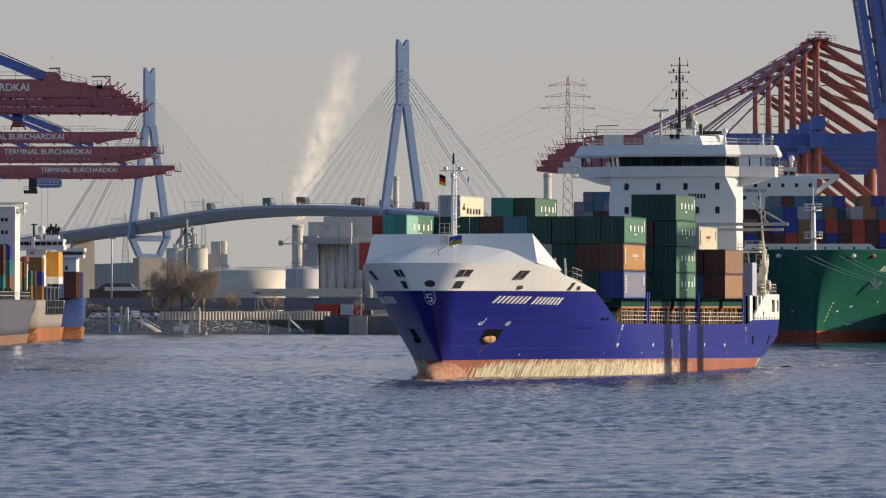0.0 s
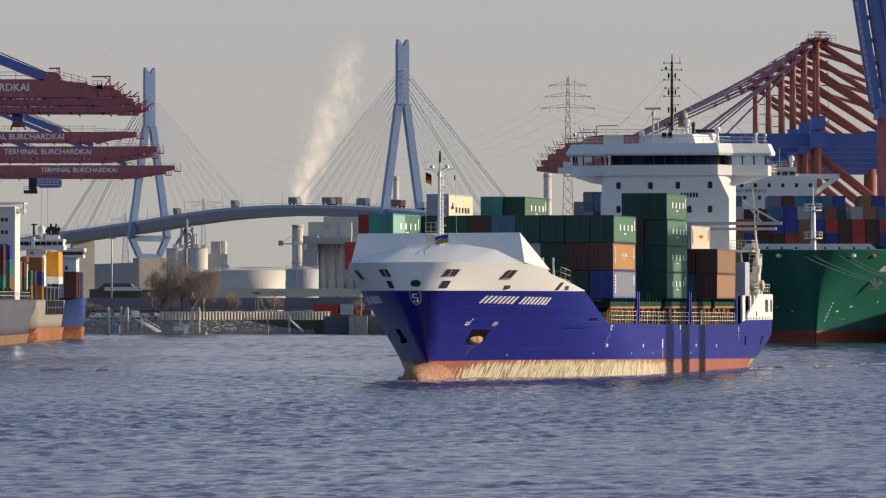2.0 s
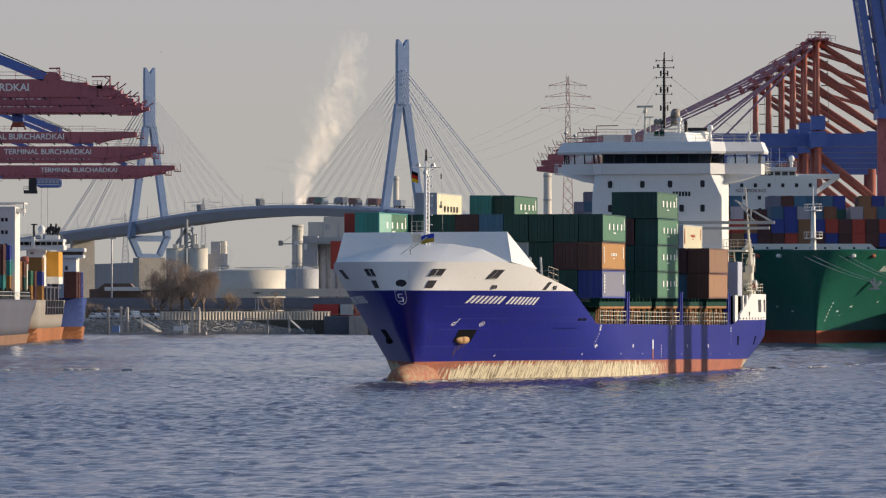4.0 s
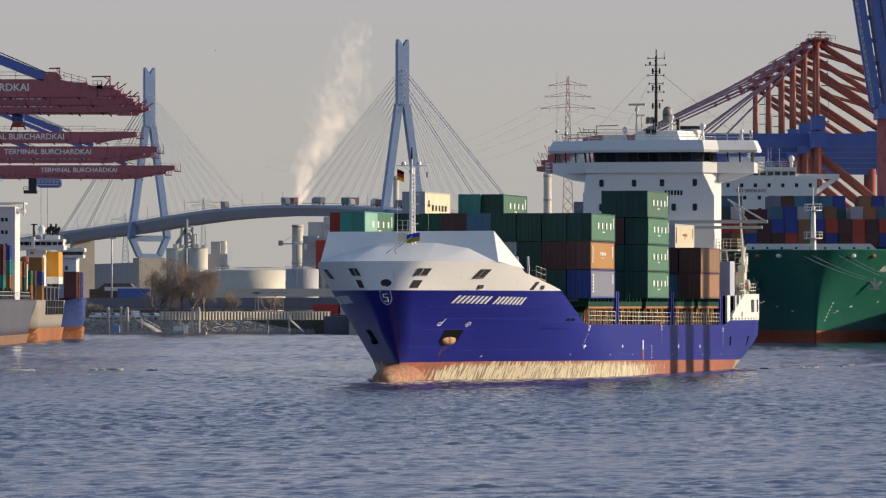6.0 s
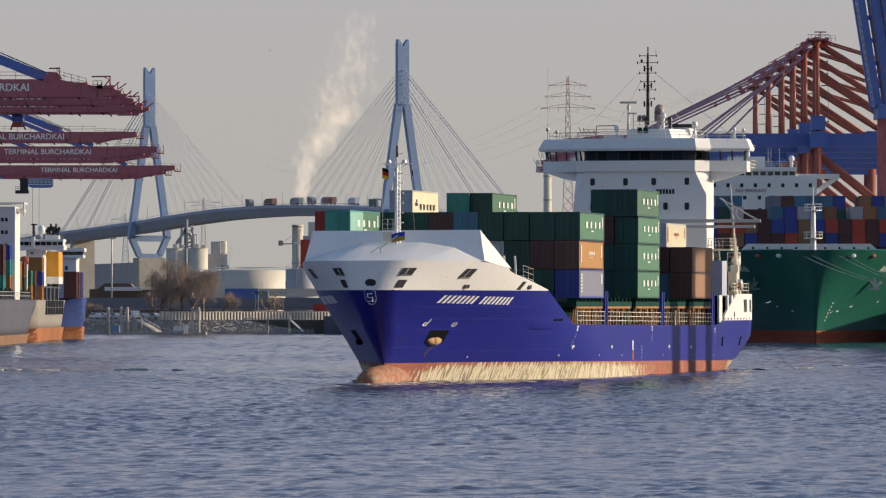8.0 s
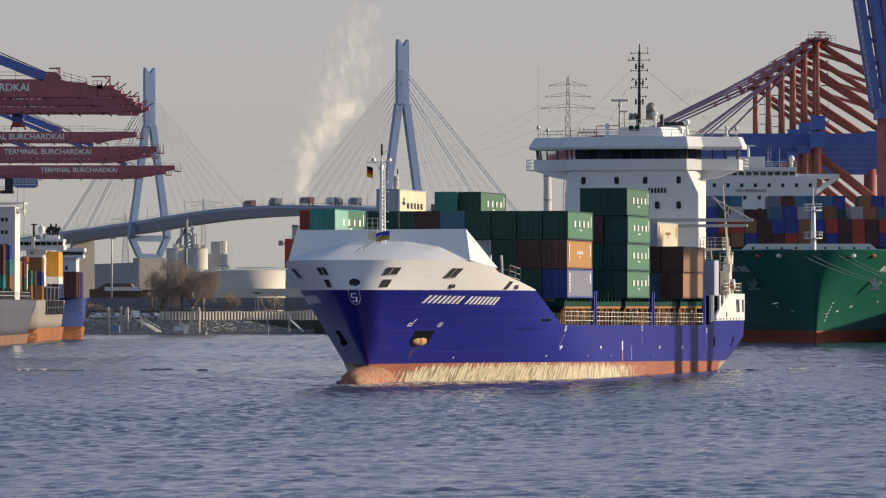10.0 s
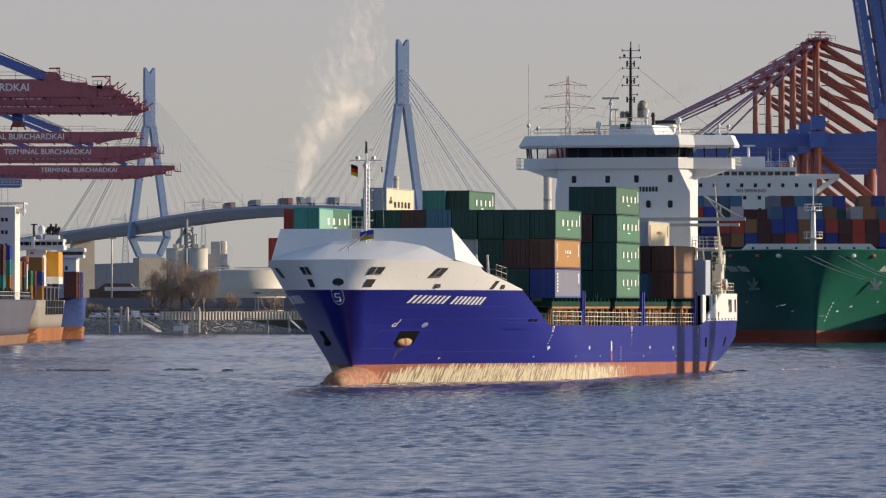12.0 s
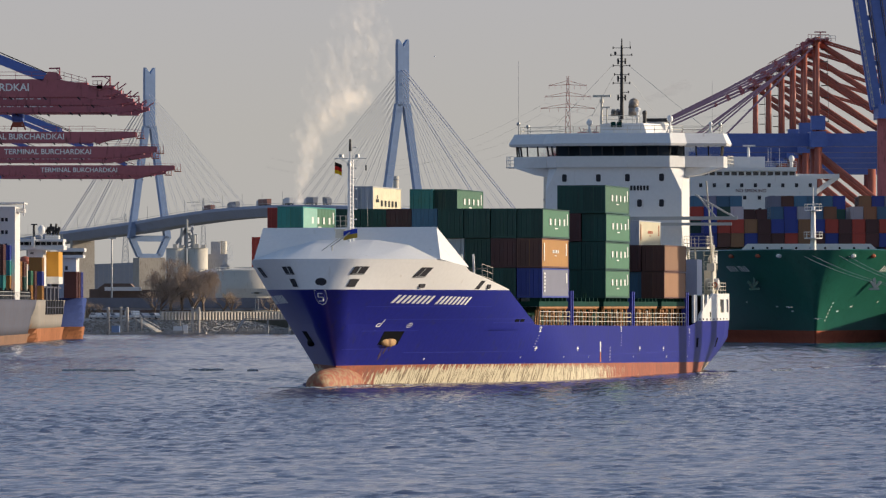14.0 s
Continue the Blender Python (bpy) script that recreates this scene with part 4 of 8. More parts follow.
# some colours pair up as the shaded ends and sunlit sides of one box
BOX_COLOURS = {
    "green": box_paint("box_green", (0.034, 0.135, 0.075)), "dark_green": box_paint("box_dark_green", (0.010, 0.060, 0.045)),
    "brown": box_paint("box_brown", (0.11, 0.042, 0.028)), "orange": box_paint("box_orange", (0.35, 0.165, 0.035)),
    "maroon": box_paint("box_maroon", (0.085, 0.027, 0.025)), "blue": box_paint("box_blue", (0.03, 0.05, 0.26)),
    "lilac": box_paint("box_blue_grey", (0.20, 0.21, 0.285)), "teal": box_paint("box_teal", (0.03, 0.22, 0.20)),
    "mint": box_paint("box_mint", (0.20, 0.37, 0.31)), "steel": box_paint("box_steel_blue", (0.06, 0.15, 0.24)),
    "red": box_paint("box_red", (0.42, 0.05, 0.03)), "cream": box_paint("box_cream", (0.66, 0.60, 0.42)),
    "grey": box_paint("box_grey", (0.42, 0.43, 0.45)), "white": box_paint("box_white", (0.70, 0.69, 0.66)),
    "tan": box_paint("box_tan", (0.25, 0.12, 0.055)),
}
WORDS = {"green": "green", "dark_green": "dark green", "brown": "brown", "orange": "orange", "maroon": "maroon", "blue": "blue", "lilac": "grey-blue",
         "teal": "teal", "mint": "mint green", "steel": "steel blue", "red": "red", "cream": "cream", "grey": "grey", "white": "white", "tan": "tan"}
BOX_W, BOX_H, TIER = 2.265, 2.57, 2.61
box_cache = {}


# frame and doors take the shaded tone, long walls the sunlit one
def box_meshes(colour, length, lit_side_colour=None):
    key = (colour, length, lit_side_colour)
    if key in box_cache:
        return box_cache[key]
    m, ms = BOX_COLOURS[colour], BOX_COLOURS[lit_side_colour or colour]
    a, w, h = length / 2, BOX_W / 2, BOX_H
    fr = bmesh.new()
    for x in (-a, a - 0.16):
        for y in (-w, w - 0.14):
            box(fr, x, x + 0.16, y, y + 0.14, 0, h)
        box(fr, x, x + 0.12, -w + 0.14, w - 0.14, h - 0.13, h - 0.005), box(fr, x, x + 0.12, -w + 0.14, w - 0.14, 0.005, 0.16)
    for y in (-w, w - 0.10):
        box(fr, -a + 0.16, a - 0.16, y, y + 0.10, h - 0.11, h - 0.005), box(fr, -a + 0.16, a - 0.16, y, y + 0.10, 0.005, 0.15)
    sh = bmesh.new()
    # corrugated long sides
    n = round(length / 0.56)
    for s in (1, -1):
        prev = None
        for i in range(n * 4 + 1):
            x = lerp(-a + 0.1, a - 0.1, i / (n * 4))
            y = s * (w - (0.03 if (i % 4) < 2 else 0.07))
            cur = (sh.verts.new((x, y, 0.1)), sh.verts.new((x, y, h - 0.08)))
            if prev:
                sh.faces.new((prev[0], cur[0], cur[1], prev[1]))
            prev = cur
    box(sh, -a + 0.05, a - 0.05, -w + 0.09, w - 0.09, 0.08, h - 0.04)
    for i in range(7):
        y = -w + 0.3 + i * (2 * w - 0.6) / 6
        box(sh, -a + 0.02, -a + 0.06, y - 0.09, y + 0.09, 0.17, h - 0.14)
    leaf = bmesh.new()
    box(leaf, -0.06, -0.02, -0.49, 0.49, 0.17, h - 0.14)
    for z in (0.5, 1.1, 1.6, 2.2):
        box(leaf, -0.025, -0.005, -0.45, 0.45, z, z + 0.05)
    rod = bmesh.new()
    tube(rod, (-0.005, 0, 0.14), (-0.005, 0, h - 0.12), 0.025, n=5)
    box(rod, -0.01, 0.03, -0.04, 0.04, 1.0, 1.1)
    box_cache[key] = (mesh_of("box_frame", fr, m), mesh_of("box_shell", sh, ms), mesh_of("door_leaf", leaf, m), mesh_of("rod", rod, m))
    return box_cache[key]


def logo_meshes(kind):
    """Plain bars in place of a carrier's letters on a box's port side, one mesh a bar."""
    if ("logo", kind) in box_cache:
        return box_cache[("logo", kind)]
    bars = []

    def box(bars, x0, x1, y0, y1, z0, z1):
        bars.append((x0, x1, y0, y1, z0, z1))

    bm = bars
    y = BOX_W / 2 - 0.02
    if kind == "wide":                      # four spaced white letters, a sub-line and a code column
        for i, w in enumerate((0.34, 0.30, 0.28, 0.32)):
            x = 2.6 - i * 2.1
            box(bm, x - w, x + w, y, y + 0.03, 1.15, 1.72)
        box(bm, -0.7, 0.5, y, y + 0.03, 0.82, 0.92)
        box(bm, -5.25, -4.95, y, y + 0.03, 1.2, 2.2)
    elif kind == "dark":                    # five dark letters and a small device
        for i in range(5):
            x = 2.2 - i * 1.5
            box(bm, x - 0.32, x + 0.32, y, y + 0.03, 0.75, 1.3)
        box(bm, 3.6, 4.6, y, y + 0.03, 1.1, 1.4), box(bm, 3.9, 4.3, y, y + 0.03, 1.45, 1.75)
    elif kind == "code":
        for i in range(6):
            box(bm, 4.7, 5.2, y, y + 0.03, 0.5 + i * 0.3, 0.7 + i * 0.3)
        box(bm, -5.2, -4.8, y, y + 0.03, 1.3, 2.2)
    else:                                   # small centred word
        for i in range(4):
            x = 1.0 - i * 0.75
            box(bm, x - 0.2, x + 0.2, y, y + 0.03, 1.3, 1.6)
        box(bm, -0.5, 0.3, y, y + 0.03, 1.05, 1.12)
        box(bm, 4.9, 5.2, y, y + 0.03, 0.6, 2.2), box(bm, -5.2, -4.9, y, y + 0.03, 1.1, 2.2)
    out = []
    for b in bars:
        bb = bmesh.new()
        solid(bb, *b)
        out.append(mesh_of("side_bar", bb, M_BLACK if kind == "dark" else M_RED if kind == "red" else M_LETTER))
    box_cache[("logo", kind)] = out
    return out


solid = box
CARGO = []          # each deck container with its place on the ship


# side: separate wall paint, mostly paler to stand for sun on the long sides
def stow(front, port, tier, colour, logo="", length=12.19, side=None, z=None, lift=0.0):
    """A container with its front end at x = front and its port side at y = port, in a tier counted from the hatch cover."""
    c = thing("shipping_container", f"{WORDS[side or colour]} corrugated steel {'forty' if length > 8 else 'twenty'}-foot container stowed on the ship's deck",
              "container", "containers on the ship")
    fr, sh, leaf, rod = box_meshes(colour, length, side)
    shared("frame", fr, c), shared("shell", sh, c)
    for y in (-0.51, 0.51):
        shared("door", leaf, c, pose(length / 2, y, 0))
    for y in (-0.78, -0.33, 0.33, 0.78):
        shared("locking_rod", rod, c, pose(length / 2, y, 0))
    if logo:
        for bar_mesh in logo_meshes(logo):
            shared("side_bar", bar_mesh, c)
    slip = 0.22 * math.sin(len(CARGO) * 2.4)
    m = pose(front - length / 2 + slip, port - BOX_W / 2, 7.38 + tier * TIER + lift)
    c.matrix_basis = m
    CARGO.append((c, m))
    return c


def row_y(k):
    return 10.9 - 2.335 * k


BAY = {"F": 14.0, "A": 0.0, "B": -15.2, "C": -30.0, "D": -45.2, "E": -61.0}
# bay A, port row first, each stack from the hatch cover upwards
# a/b: shaded end colour, then sunlit side colour, both painted on
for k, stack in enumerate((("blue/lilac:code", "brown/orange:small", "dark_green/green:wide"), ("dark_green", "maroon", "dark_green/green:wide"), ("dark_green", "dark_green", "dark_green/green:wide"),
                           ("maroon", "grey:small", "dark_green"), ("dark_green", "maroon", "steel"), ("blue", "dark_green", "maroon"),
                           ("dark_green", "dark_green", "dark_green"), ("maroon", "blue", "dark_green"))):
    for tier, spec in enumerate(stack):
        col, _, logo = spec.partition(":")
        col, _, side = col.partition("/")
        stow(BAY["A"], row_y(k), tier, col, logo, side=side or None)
# forward bay on the starboard side
F_TEAL, F_RED = (14.0, -7.18, 14.86)[1], (14.0, -9.47, 13.32)[1]
for tier in range(3):
    top_teal = stow(BAY["F"], F_TEAL, tier, "teal", "wide" if tier == 2 else "", side="green" if tier == 2 else None)
bm = bmesh.new()
box(bm, 0.9, 5.95, BOX_W / 2 - 0.035, BOX_W / 2 + 0.004, 0.16, 2.45)
part("painted_panel", bm, BOX_COLOURS["mint"], top_teal, "pale mint panel")
stow(8.0, F_RED, 2, "red", length=6.06)
stow(BAY["F"], F_RED, 1, "red")
bm = bmesh.new()
for x in (2.2, 7.6, 8.6, 13.6):
    box(bm, x, x + 0.3, F_RED - 0.4, F_RED - 0.05, 7.2, 7.38 + TIER)
part("stack_support", bm, M_BLUE_TRIM, ship, "blue support posts under the outer box row")
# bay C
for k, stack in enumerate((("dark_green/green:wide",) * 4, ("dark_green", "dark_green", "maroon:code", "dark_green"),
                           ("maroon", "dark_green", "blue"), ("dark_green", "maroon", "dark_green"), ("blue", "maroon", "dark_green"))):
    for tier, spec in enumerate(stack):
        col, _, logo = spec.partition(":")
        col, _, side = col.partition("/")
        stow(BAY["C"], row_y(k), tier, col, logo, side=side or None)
for tier in range(4):
    stow(BAY["C"], (-30.0, -11.16, 17.81)[1], tier, ("maroon", "blue", "dark_green", "grey")[tier], "dark" if tier == 3 else "", side="cream" if tier == 3 else None)
# bay D
for port, top, side, logo in (((-45.2, -8.67, 17.83)[1], "teal", "green", ""), ((-45.2, -6.41, 17.82)[1], "dark_green", "green", "wide")):
    for tier in range(4):
        stow(BAY["D"], port, tier, top if tier == 3 else "maroon", logo if tier == 3 else "", side=side if tier == 3 else None)
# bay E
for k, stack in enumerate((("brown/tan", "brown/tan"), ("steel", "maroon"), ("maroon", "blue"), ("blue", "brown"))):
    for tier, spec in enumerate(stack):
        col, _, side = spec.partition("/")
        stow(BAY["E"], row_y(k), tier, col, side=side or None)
stow(-75.0, (-75.0, 5.89, 14.51)[1], 2, "grey", "red", side="cream")
for tier in range(2):
    stow(-75.0, (-75.0, 5.89, 14.51)[1], tier, "brown")


def ship_pose(t):
    """Where the ship is at t seconds: she comes on at 3.3 m/s and turns a little."""
    ang = radians(11.7955 + 0.02942 * t)
    way = radians(11.7955 + 0.01471 * t) - 0.02313
    x = 17.149 - math.sin(way) * 3.275 * t - 10.9 * math.cos(ang)
    y = 558.55 - math.cos(way) * 3.275 * t + 10.9 * math.sin(ang)
    return pose(x, y, 0, 0, 0, -90 - math.degrees(ang))


# ---- river and land ----
def river():
    """One sheet of water, finely divided where the channel lies open, raised into short wind waves."""
    def steps(a, b, d0, d1):
        out = [a]
        while out[-1] < b:
            k = (out[-1] - a) / (b - a)
            out.append(out[-1] + lerp(d0, d1, k))
        return out
    half = steps(0, 36, 0.30, 0.34) + steps(37, 110, 0.6, 1.2) + [130, 180, 300, 500, 900]
    xs = np.array([-v for v in half[:0:-1]] + half)
    ys = np.array([-300.0, -100, 60, 130] + steps(165, 430, 0.24, 0.34) + steps(430.4, 760, 0.34, 0.62) + steps(760.7, 1330, 0.66, 1.0) + [1345.0, 1365.0])
    X, Y = np.meshgrid(xs, ys)
    r = np.random.RandomState(5)
    Z = np.zeros_like(X)
    gap = np.gradient(Y, axis=0)
    for i in range(64):
        lam = 0.6 * (1.9 / 0.6) ** r.rand()
        way = radians(r.normal(248, 30))
        k = 2 * math.pi / lam
        ph = k * (X * math.cos(way) + Y * math.sin(way)) + r.rand() * 6.28
        Z += 0.0056 * lam ** 0.85 * np.sin(ph) * np.clip(lam / np.maximum(gap, 0.3) - 1.6, 0, 1)
    for i in range(20):
        lam = 1.9 * (4.2 / 1.9) ** r.rand()
        way = radians(r.normal(255, 26))
        k = 2 * math.pi / lam
        Z += 0.0062 * lam ** 0.85 * np.sin(k * (X * math.cos(way) + Y * math.sin(way)) + r.rand() * 6.28) * np.clip((Y - 560) / 260, 0.12, 1)
    gust = 0.95 + 0.14 * np.sin(X * 0.05 + 1.0) * np.sin(Y * 0.017) + 0.12 * np.sin(X * 0.023 - Y * 0.031) - 0.22 * np.clip((Y - 380) / 300, 0, 1)
    Z = gust * (Z + 1.5 * np.clip(Z, 0, None) ** 2)
    edge = np.clip((110 - np.abs(X)) / 10, 0, 1) * np.clip((Y - 150) / 10, 0, 1) * np.clip((1340 - Y) / 8, 0, 1)
    co = np.stack([X, Y, Z * edge], -1).reshape(-1, 3)
    ny, nx = X.shape
    idx = np.arange(ny * nx).reshape(ny, nx)
    quads = np.stack([idx[:-1, :-1], idx[:-1, 1:], idx[1:, 1:], idx[1:, :-1]], -1).reshape(-1, 4)
    me = bpy.data.meshes.new("water")
    me.vertices.add(len(co)), me.loops.add(quads.size), me.polygons.add(len(quads))
    me.vertices.foreach_set("co", co.astype(np.float32).ravel())
    me.loops.foreach_set("vertex_index", quads.astype(np.int32).ravel())
    me.polygons.foreach_set("loop_start", np.arange(0, quads.size, 4, dtype=np.int32))
    me.update(calc_edges=True)
    me.shade_smooth()
    me.materials.append(M_WATER)
    return new("water", me)


water = tagged(river(), "rippled blue-grey river water", "water", kind="structure")
bm = bmesh.new()
box(bm, -3000, 3000, 1345, 4950, -6, 3.2)
tagged(part("ground", bm, M_LAND), "low harbour land behind the embankment", "ground", kind="structure")

# ---- cable-stayed bridge ----
bridge = thing("cable_stayed_bridge", "blue-grey cable-stayed road bridge on two tall pylons", "bridge", kind="structure")
D1, D2 = 2852.0, 3192.0
P1 = Vector((-19.69, D1, 0.0))
P2 = Vector((-159.16, D2, 0.0))
AXIS = (P1 - P2).normalized()            # towards the near pylon
SIDE = Vector((AXIS.y, -AXIS.x, 0))


def deck_at(s):
    """Point on the road's centre line, s metres past the far pylon."""
    z = curve(s, ((-700, 22.0), (-300, 41.0), (-128, 47.2), (-60, 49.4), (0, 51.4), (40, 53.2), (77, 54.7), (120, 56.1), (163, 56.8), (204, 57.0), (244, 56.6),
                  (280, 55.9), (321, 54.7), (367, 52.8), (500, 46.0), (900, 24.0)))
    p = P2 + AXIS * s
    return Vector((p.x, p.y, z))


L12 = (P1 - P2).length
bm = bmesh.new()
rings = []
for i in range(121):
    s = lerp(-520, L12 + 420, i / 120)
    c = deck_at(s)
    rings.append([c + SIDE * 8.8 + Vector((0, 0, 0.2)), c + SIDE * 8.8 - Vector((0, 0, 1.3)), c + SIDE * 5.4 - Vector((0, 0, 5.4)),
                  c - SIDE * 5.4 - Vector((0, 0, 5.4)), c - SIDE * 8.8 - Vector((0, 0, 1.3)), c - SIDE * 8.8 + Vector((0, 0, 0.2))])
loft(bm, rings)
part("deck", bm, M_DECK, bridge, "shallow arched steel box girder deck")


def pylon(c, base, top):
    z0 = deck_at((c - P2).dot(AXIS)).z
    h = top - z0
    p = new("pylon")
    p.parent, p["label"] = bridge, "blue-grey A-shaped steel pylon"
    fork = z0 + h * 0.62
    w0, w1 = 10.4, 1.9
    for s in (1, -1):
        bm = bmesh.new()
        d = SIDE * s
        bar(bm, c + d * w0 + Vector((0, 0, z0 - 9)), c + d * w1 + Vector((0, 0, fork)), 3.4, 3.6, up=AXIS)
        bar(bm, c + d * w0 + Vector((0, 0, z0 - 8)), c + d * 5.6 + Vector((0, 0, z0 - 18.5)), 3.0, 3.6, up=AXIS)
        bar(bm, c + d * 1.45 + Vector((0, 0, fork - 1)), c + d * 1.45 + Vector((0, 0, top - 3.5)), 2.88, 3.6, up=AXIS)
        tip = c + d * 1.45
        loft(bm, [[tip + SIDE * a * 1.44 + AXIS * b * 1.8 + Vector((0, 0, top - 3.5)) for a, b in ((-1, -1), (1, -1), (1, 1), (-1, 1))],
                  [tip + d * 1.1 + SIDE * a * 0.3 + AXIS * b * 1.6 + Vector((0, 0, top)) for a, b in ((-1, -1), (1, -1), (1, 1), (-1, 1))]])
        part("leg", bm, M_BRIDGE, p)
    bm = bmesh.new()
    bar(bm, c - SIDE * w0 + Vector((0, 0, z0 - 9)), c + SIDE * w0 + Vector((0, 0, z0 - 9)), 3.0, 3.2)
    bar(bm, c - SIDE * 6 + Vector((0, 0, z0 - 18.5)), c + SIDE * 6 + Vector((0, 0, z0 - 18.5)), 3.6, 2.6)
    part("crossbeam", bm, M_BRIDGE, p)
    bm = bmesh.new()
    bar(bm, c + Vector((0, 0, 2)), c + Vector((0, 0, z0 - 19.5)), 15.0, 10.0, up=AXIS)
    part("pier", bm, M_CONC, p, "tall concrete pier")
    # stays in two planes that fan from the head
    out_way = 1 if c is P1 else -1
    for way, far in ((1, 150.0), (-1, 150.0)):
        for i in range(9):
            s0 = (c - P2).dot(AXIS)
            foot = deck_at(s0 + way * lerp(34, far, i / 8))
            head = c + Vector((0, 0, lerp(fork + 1, top - 14, i / 8)))
            for d in (1, -1):
                bm = bmesh.new()
                tube(bm, head + SIDE * d * 0.8, foot + SIDE * d * 0.6 + Vector((0, 0, 0.3)), 0.21 if i in (5, 8) and way == out_way else 0.08, n=4)
                part("stay_cable", bm, M_CABLE, p)
    return p


pylon(P1, 3, 135.01)
pylon(P2, 3, 134.99)


for s0 in (-112.0, -190.0, -270.0, 480.0, 560.0):
    c0 = deck_at(s0)
    bm = bmesh.new()
    bar(bm, (c0.x, c0.y, 2), (c0.x, c0.y, c0.z - 5.3), 13.0, 4.0, up=AXIS)
    part("approach_pier", bm, M_CONC, bridge, "broad concrete approach pier")
bm = bmesh.new()
for i in range(80):
    c0, c1 = deck_at(lerp(-300, 480, i / 80)), deck_at(lerp(-300, 480, (i + 1) / 80))
    for d in (8.6, -8.6):
        bar(bm, c0 + SIDE * d + Vector((0, 0, 1.1)), c1 + SIDE * d + Vector((0, 0, 1.1)), 0.15, 0.15)
    if i % 3 == 0:
        tube(bm, c0 + SIDE * 8.6, c0 + SIDE * 8.6 + Vector((0, 0, 7)), 0.09, n=4)
part("parapet_rail", bm, M_STEEL, bridge)


# lorries on the bridge
M_TYRE = paint("tyre", (0.02, 0.02, 0.02), 0.9)
LORRIES = []


def lorry(colour, cab_colour, label, start, speed, lane, length=13.0):
    """A lorry that starts at s = start on the bridge and drives at that many metres a second."""
    v = thing("lorry", label, "lorry", "lorries on the bridge")
    a = length / 2
    bm = bmesh.new()
    box(bm, -a, a - 2.9, -1.25, 1.25, 1.15, 3.95)
    part("cargo_box", bm, colour, v)
    bm = bmesh.new()
    slab(bm, [(a - 2.6, -1.2, 0.6), (a, -1.2, 0.6), (a, -1.2, 1.7), (a - 0.35, -1.2, 3.3), (a - 2.6, -1.2, 3.5)], (0, 2.4, 0))
    part("cab", bm, cab_colour, v)
    bm = bmesh.new()
    box(bm, -a, a - 0.3, -0.9, 0.9, 0.75, 1.1)
    part("chassis", bm, M_BLACK, v)
    for x in (-a + 1.2, -a + 2.6, a - 4.2, a - 1.3):
        for y in (-1.2, 0.9):
            bm = bmesh.new()
            tube(bm, (x, y, 0.5), (x, y + 0.3, 0.5), 0.5, n=10)
            part("wheel", bm, M_TYRE, v)
    LORRIES.append((v, start, speed, lane))
    return v


M_LGREY, M_LRED, M_LWHITE = paint("lorry_grey", (0.22, 0.23, 0.25), 0.6), paint("lorry_red", (0.22, 0.10, 0.08), 0.6), paint("lorry_white", (0.55, 0.55, 0.55), 0.5)
M_LGREEN = paint("lorry_green", (0.08, 0.16, 0.14), 0.6)
lorry(M_LGREY, M_LGREY, "grey van driving over the bridge", 109, 18.4, 4.2, 7.0)
lorry(M_LGREEN, M_LWHITE, "green lorry driving over the bridge", 196, 18.4, 4.2)
lorry(M_LRED, M_LGREY, "brown container lorry driving over the bridge", 244, 18.0, 4.2)
lorry(M_LRED, M_LGREY, "red-brown container lorry driving over the bridge", 298, -15.4, -4.2)
lorry(M_LGREY, M_LGREY, "grey lorry driving over the bridge", 336, -15.4, -4.2)
lorry(M_LRED, M_LWHITE, "red container lorry with white cab on the bridge", 381, -15.4, -4.2, 16.0)
lorry(M_LWHITE, M_LWHITE, "white lorry driving over the bridge", 414, -15.2, -4.2, 10.0)
lorry(M_LGREY, M_LWHITE, "grey lorry with white cab on the bridge", 446, -15.2, -4.2)
lorry(M_LGREY, M_LGREY, "grey van driving over the bridge", 20, 18.4, 4.2, 6.5)


# ---- left bank: moored ships and container gantries ----
def simple_hull(bm, x0, x1, y0, y1, z0, z1, rake0, rake1, flare=0.985):
    """A ship's hull along y, with raked and rounded ends."""
    n = 40
    rings = []
    for k in range(5):
        f = k / 4
        z = lerp(z0, z1, f)
        a, b = y0 - rake0 * f, y1 + rake1 * f
        mid, half = (x0 + x1) / 2, (x1 - x0) / 2
        side = []
        for i in range(n + 1):
            u = i / n
            y = lerp(a, b, u)
            e = min(u, 1 - u) * (b - a)
            w = half * min(1, (e / (9 - 5 * f)) ** 0.35 if e > 0 else 0.55) * (flare + (1 - flare) * f)
            side.append((mid, y, z, max(w, 0.4)))
        rings.append([(m + w, y, z) for m, y, z, w in side] + [(m - w, y, z) for m, y, z, w in side[::-1]])
    loft(bm, rings)


def pile_boxes(x0, x1, y, z0, tiers, seed, group, w=2.44, h=2.6, length=12.0, gap=0.06, thin=0.0, mute=1.0, names=None):
    """Stacks of containers whose ends face the river mouth, each box a thing of its own."""
    rng = random.Random(seed)
    names = names or ["maroon", "blue", "red", "steel", "teal", "orange", "grey", "dark_green", "brown", "white"]
    k, x = 0, x0
    while x + w <= x1 + 0.01:
        n = tiers[k % len(tiers)]
        for t in range(n):
            col = rng.choice(names)
            far_box(col, x + w / 2, y, z0 + t * h, length, group)
        x += w + gap
        k += 1


far_meshes = {}


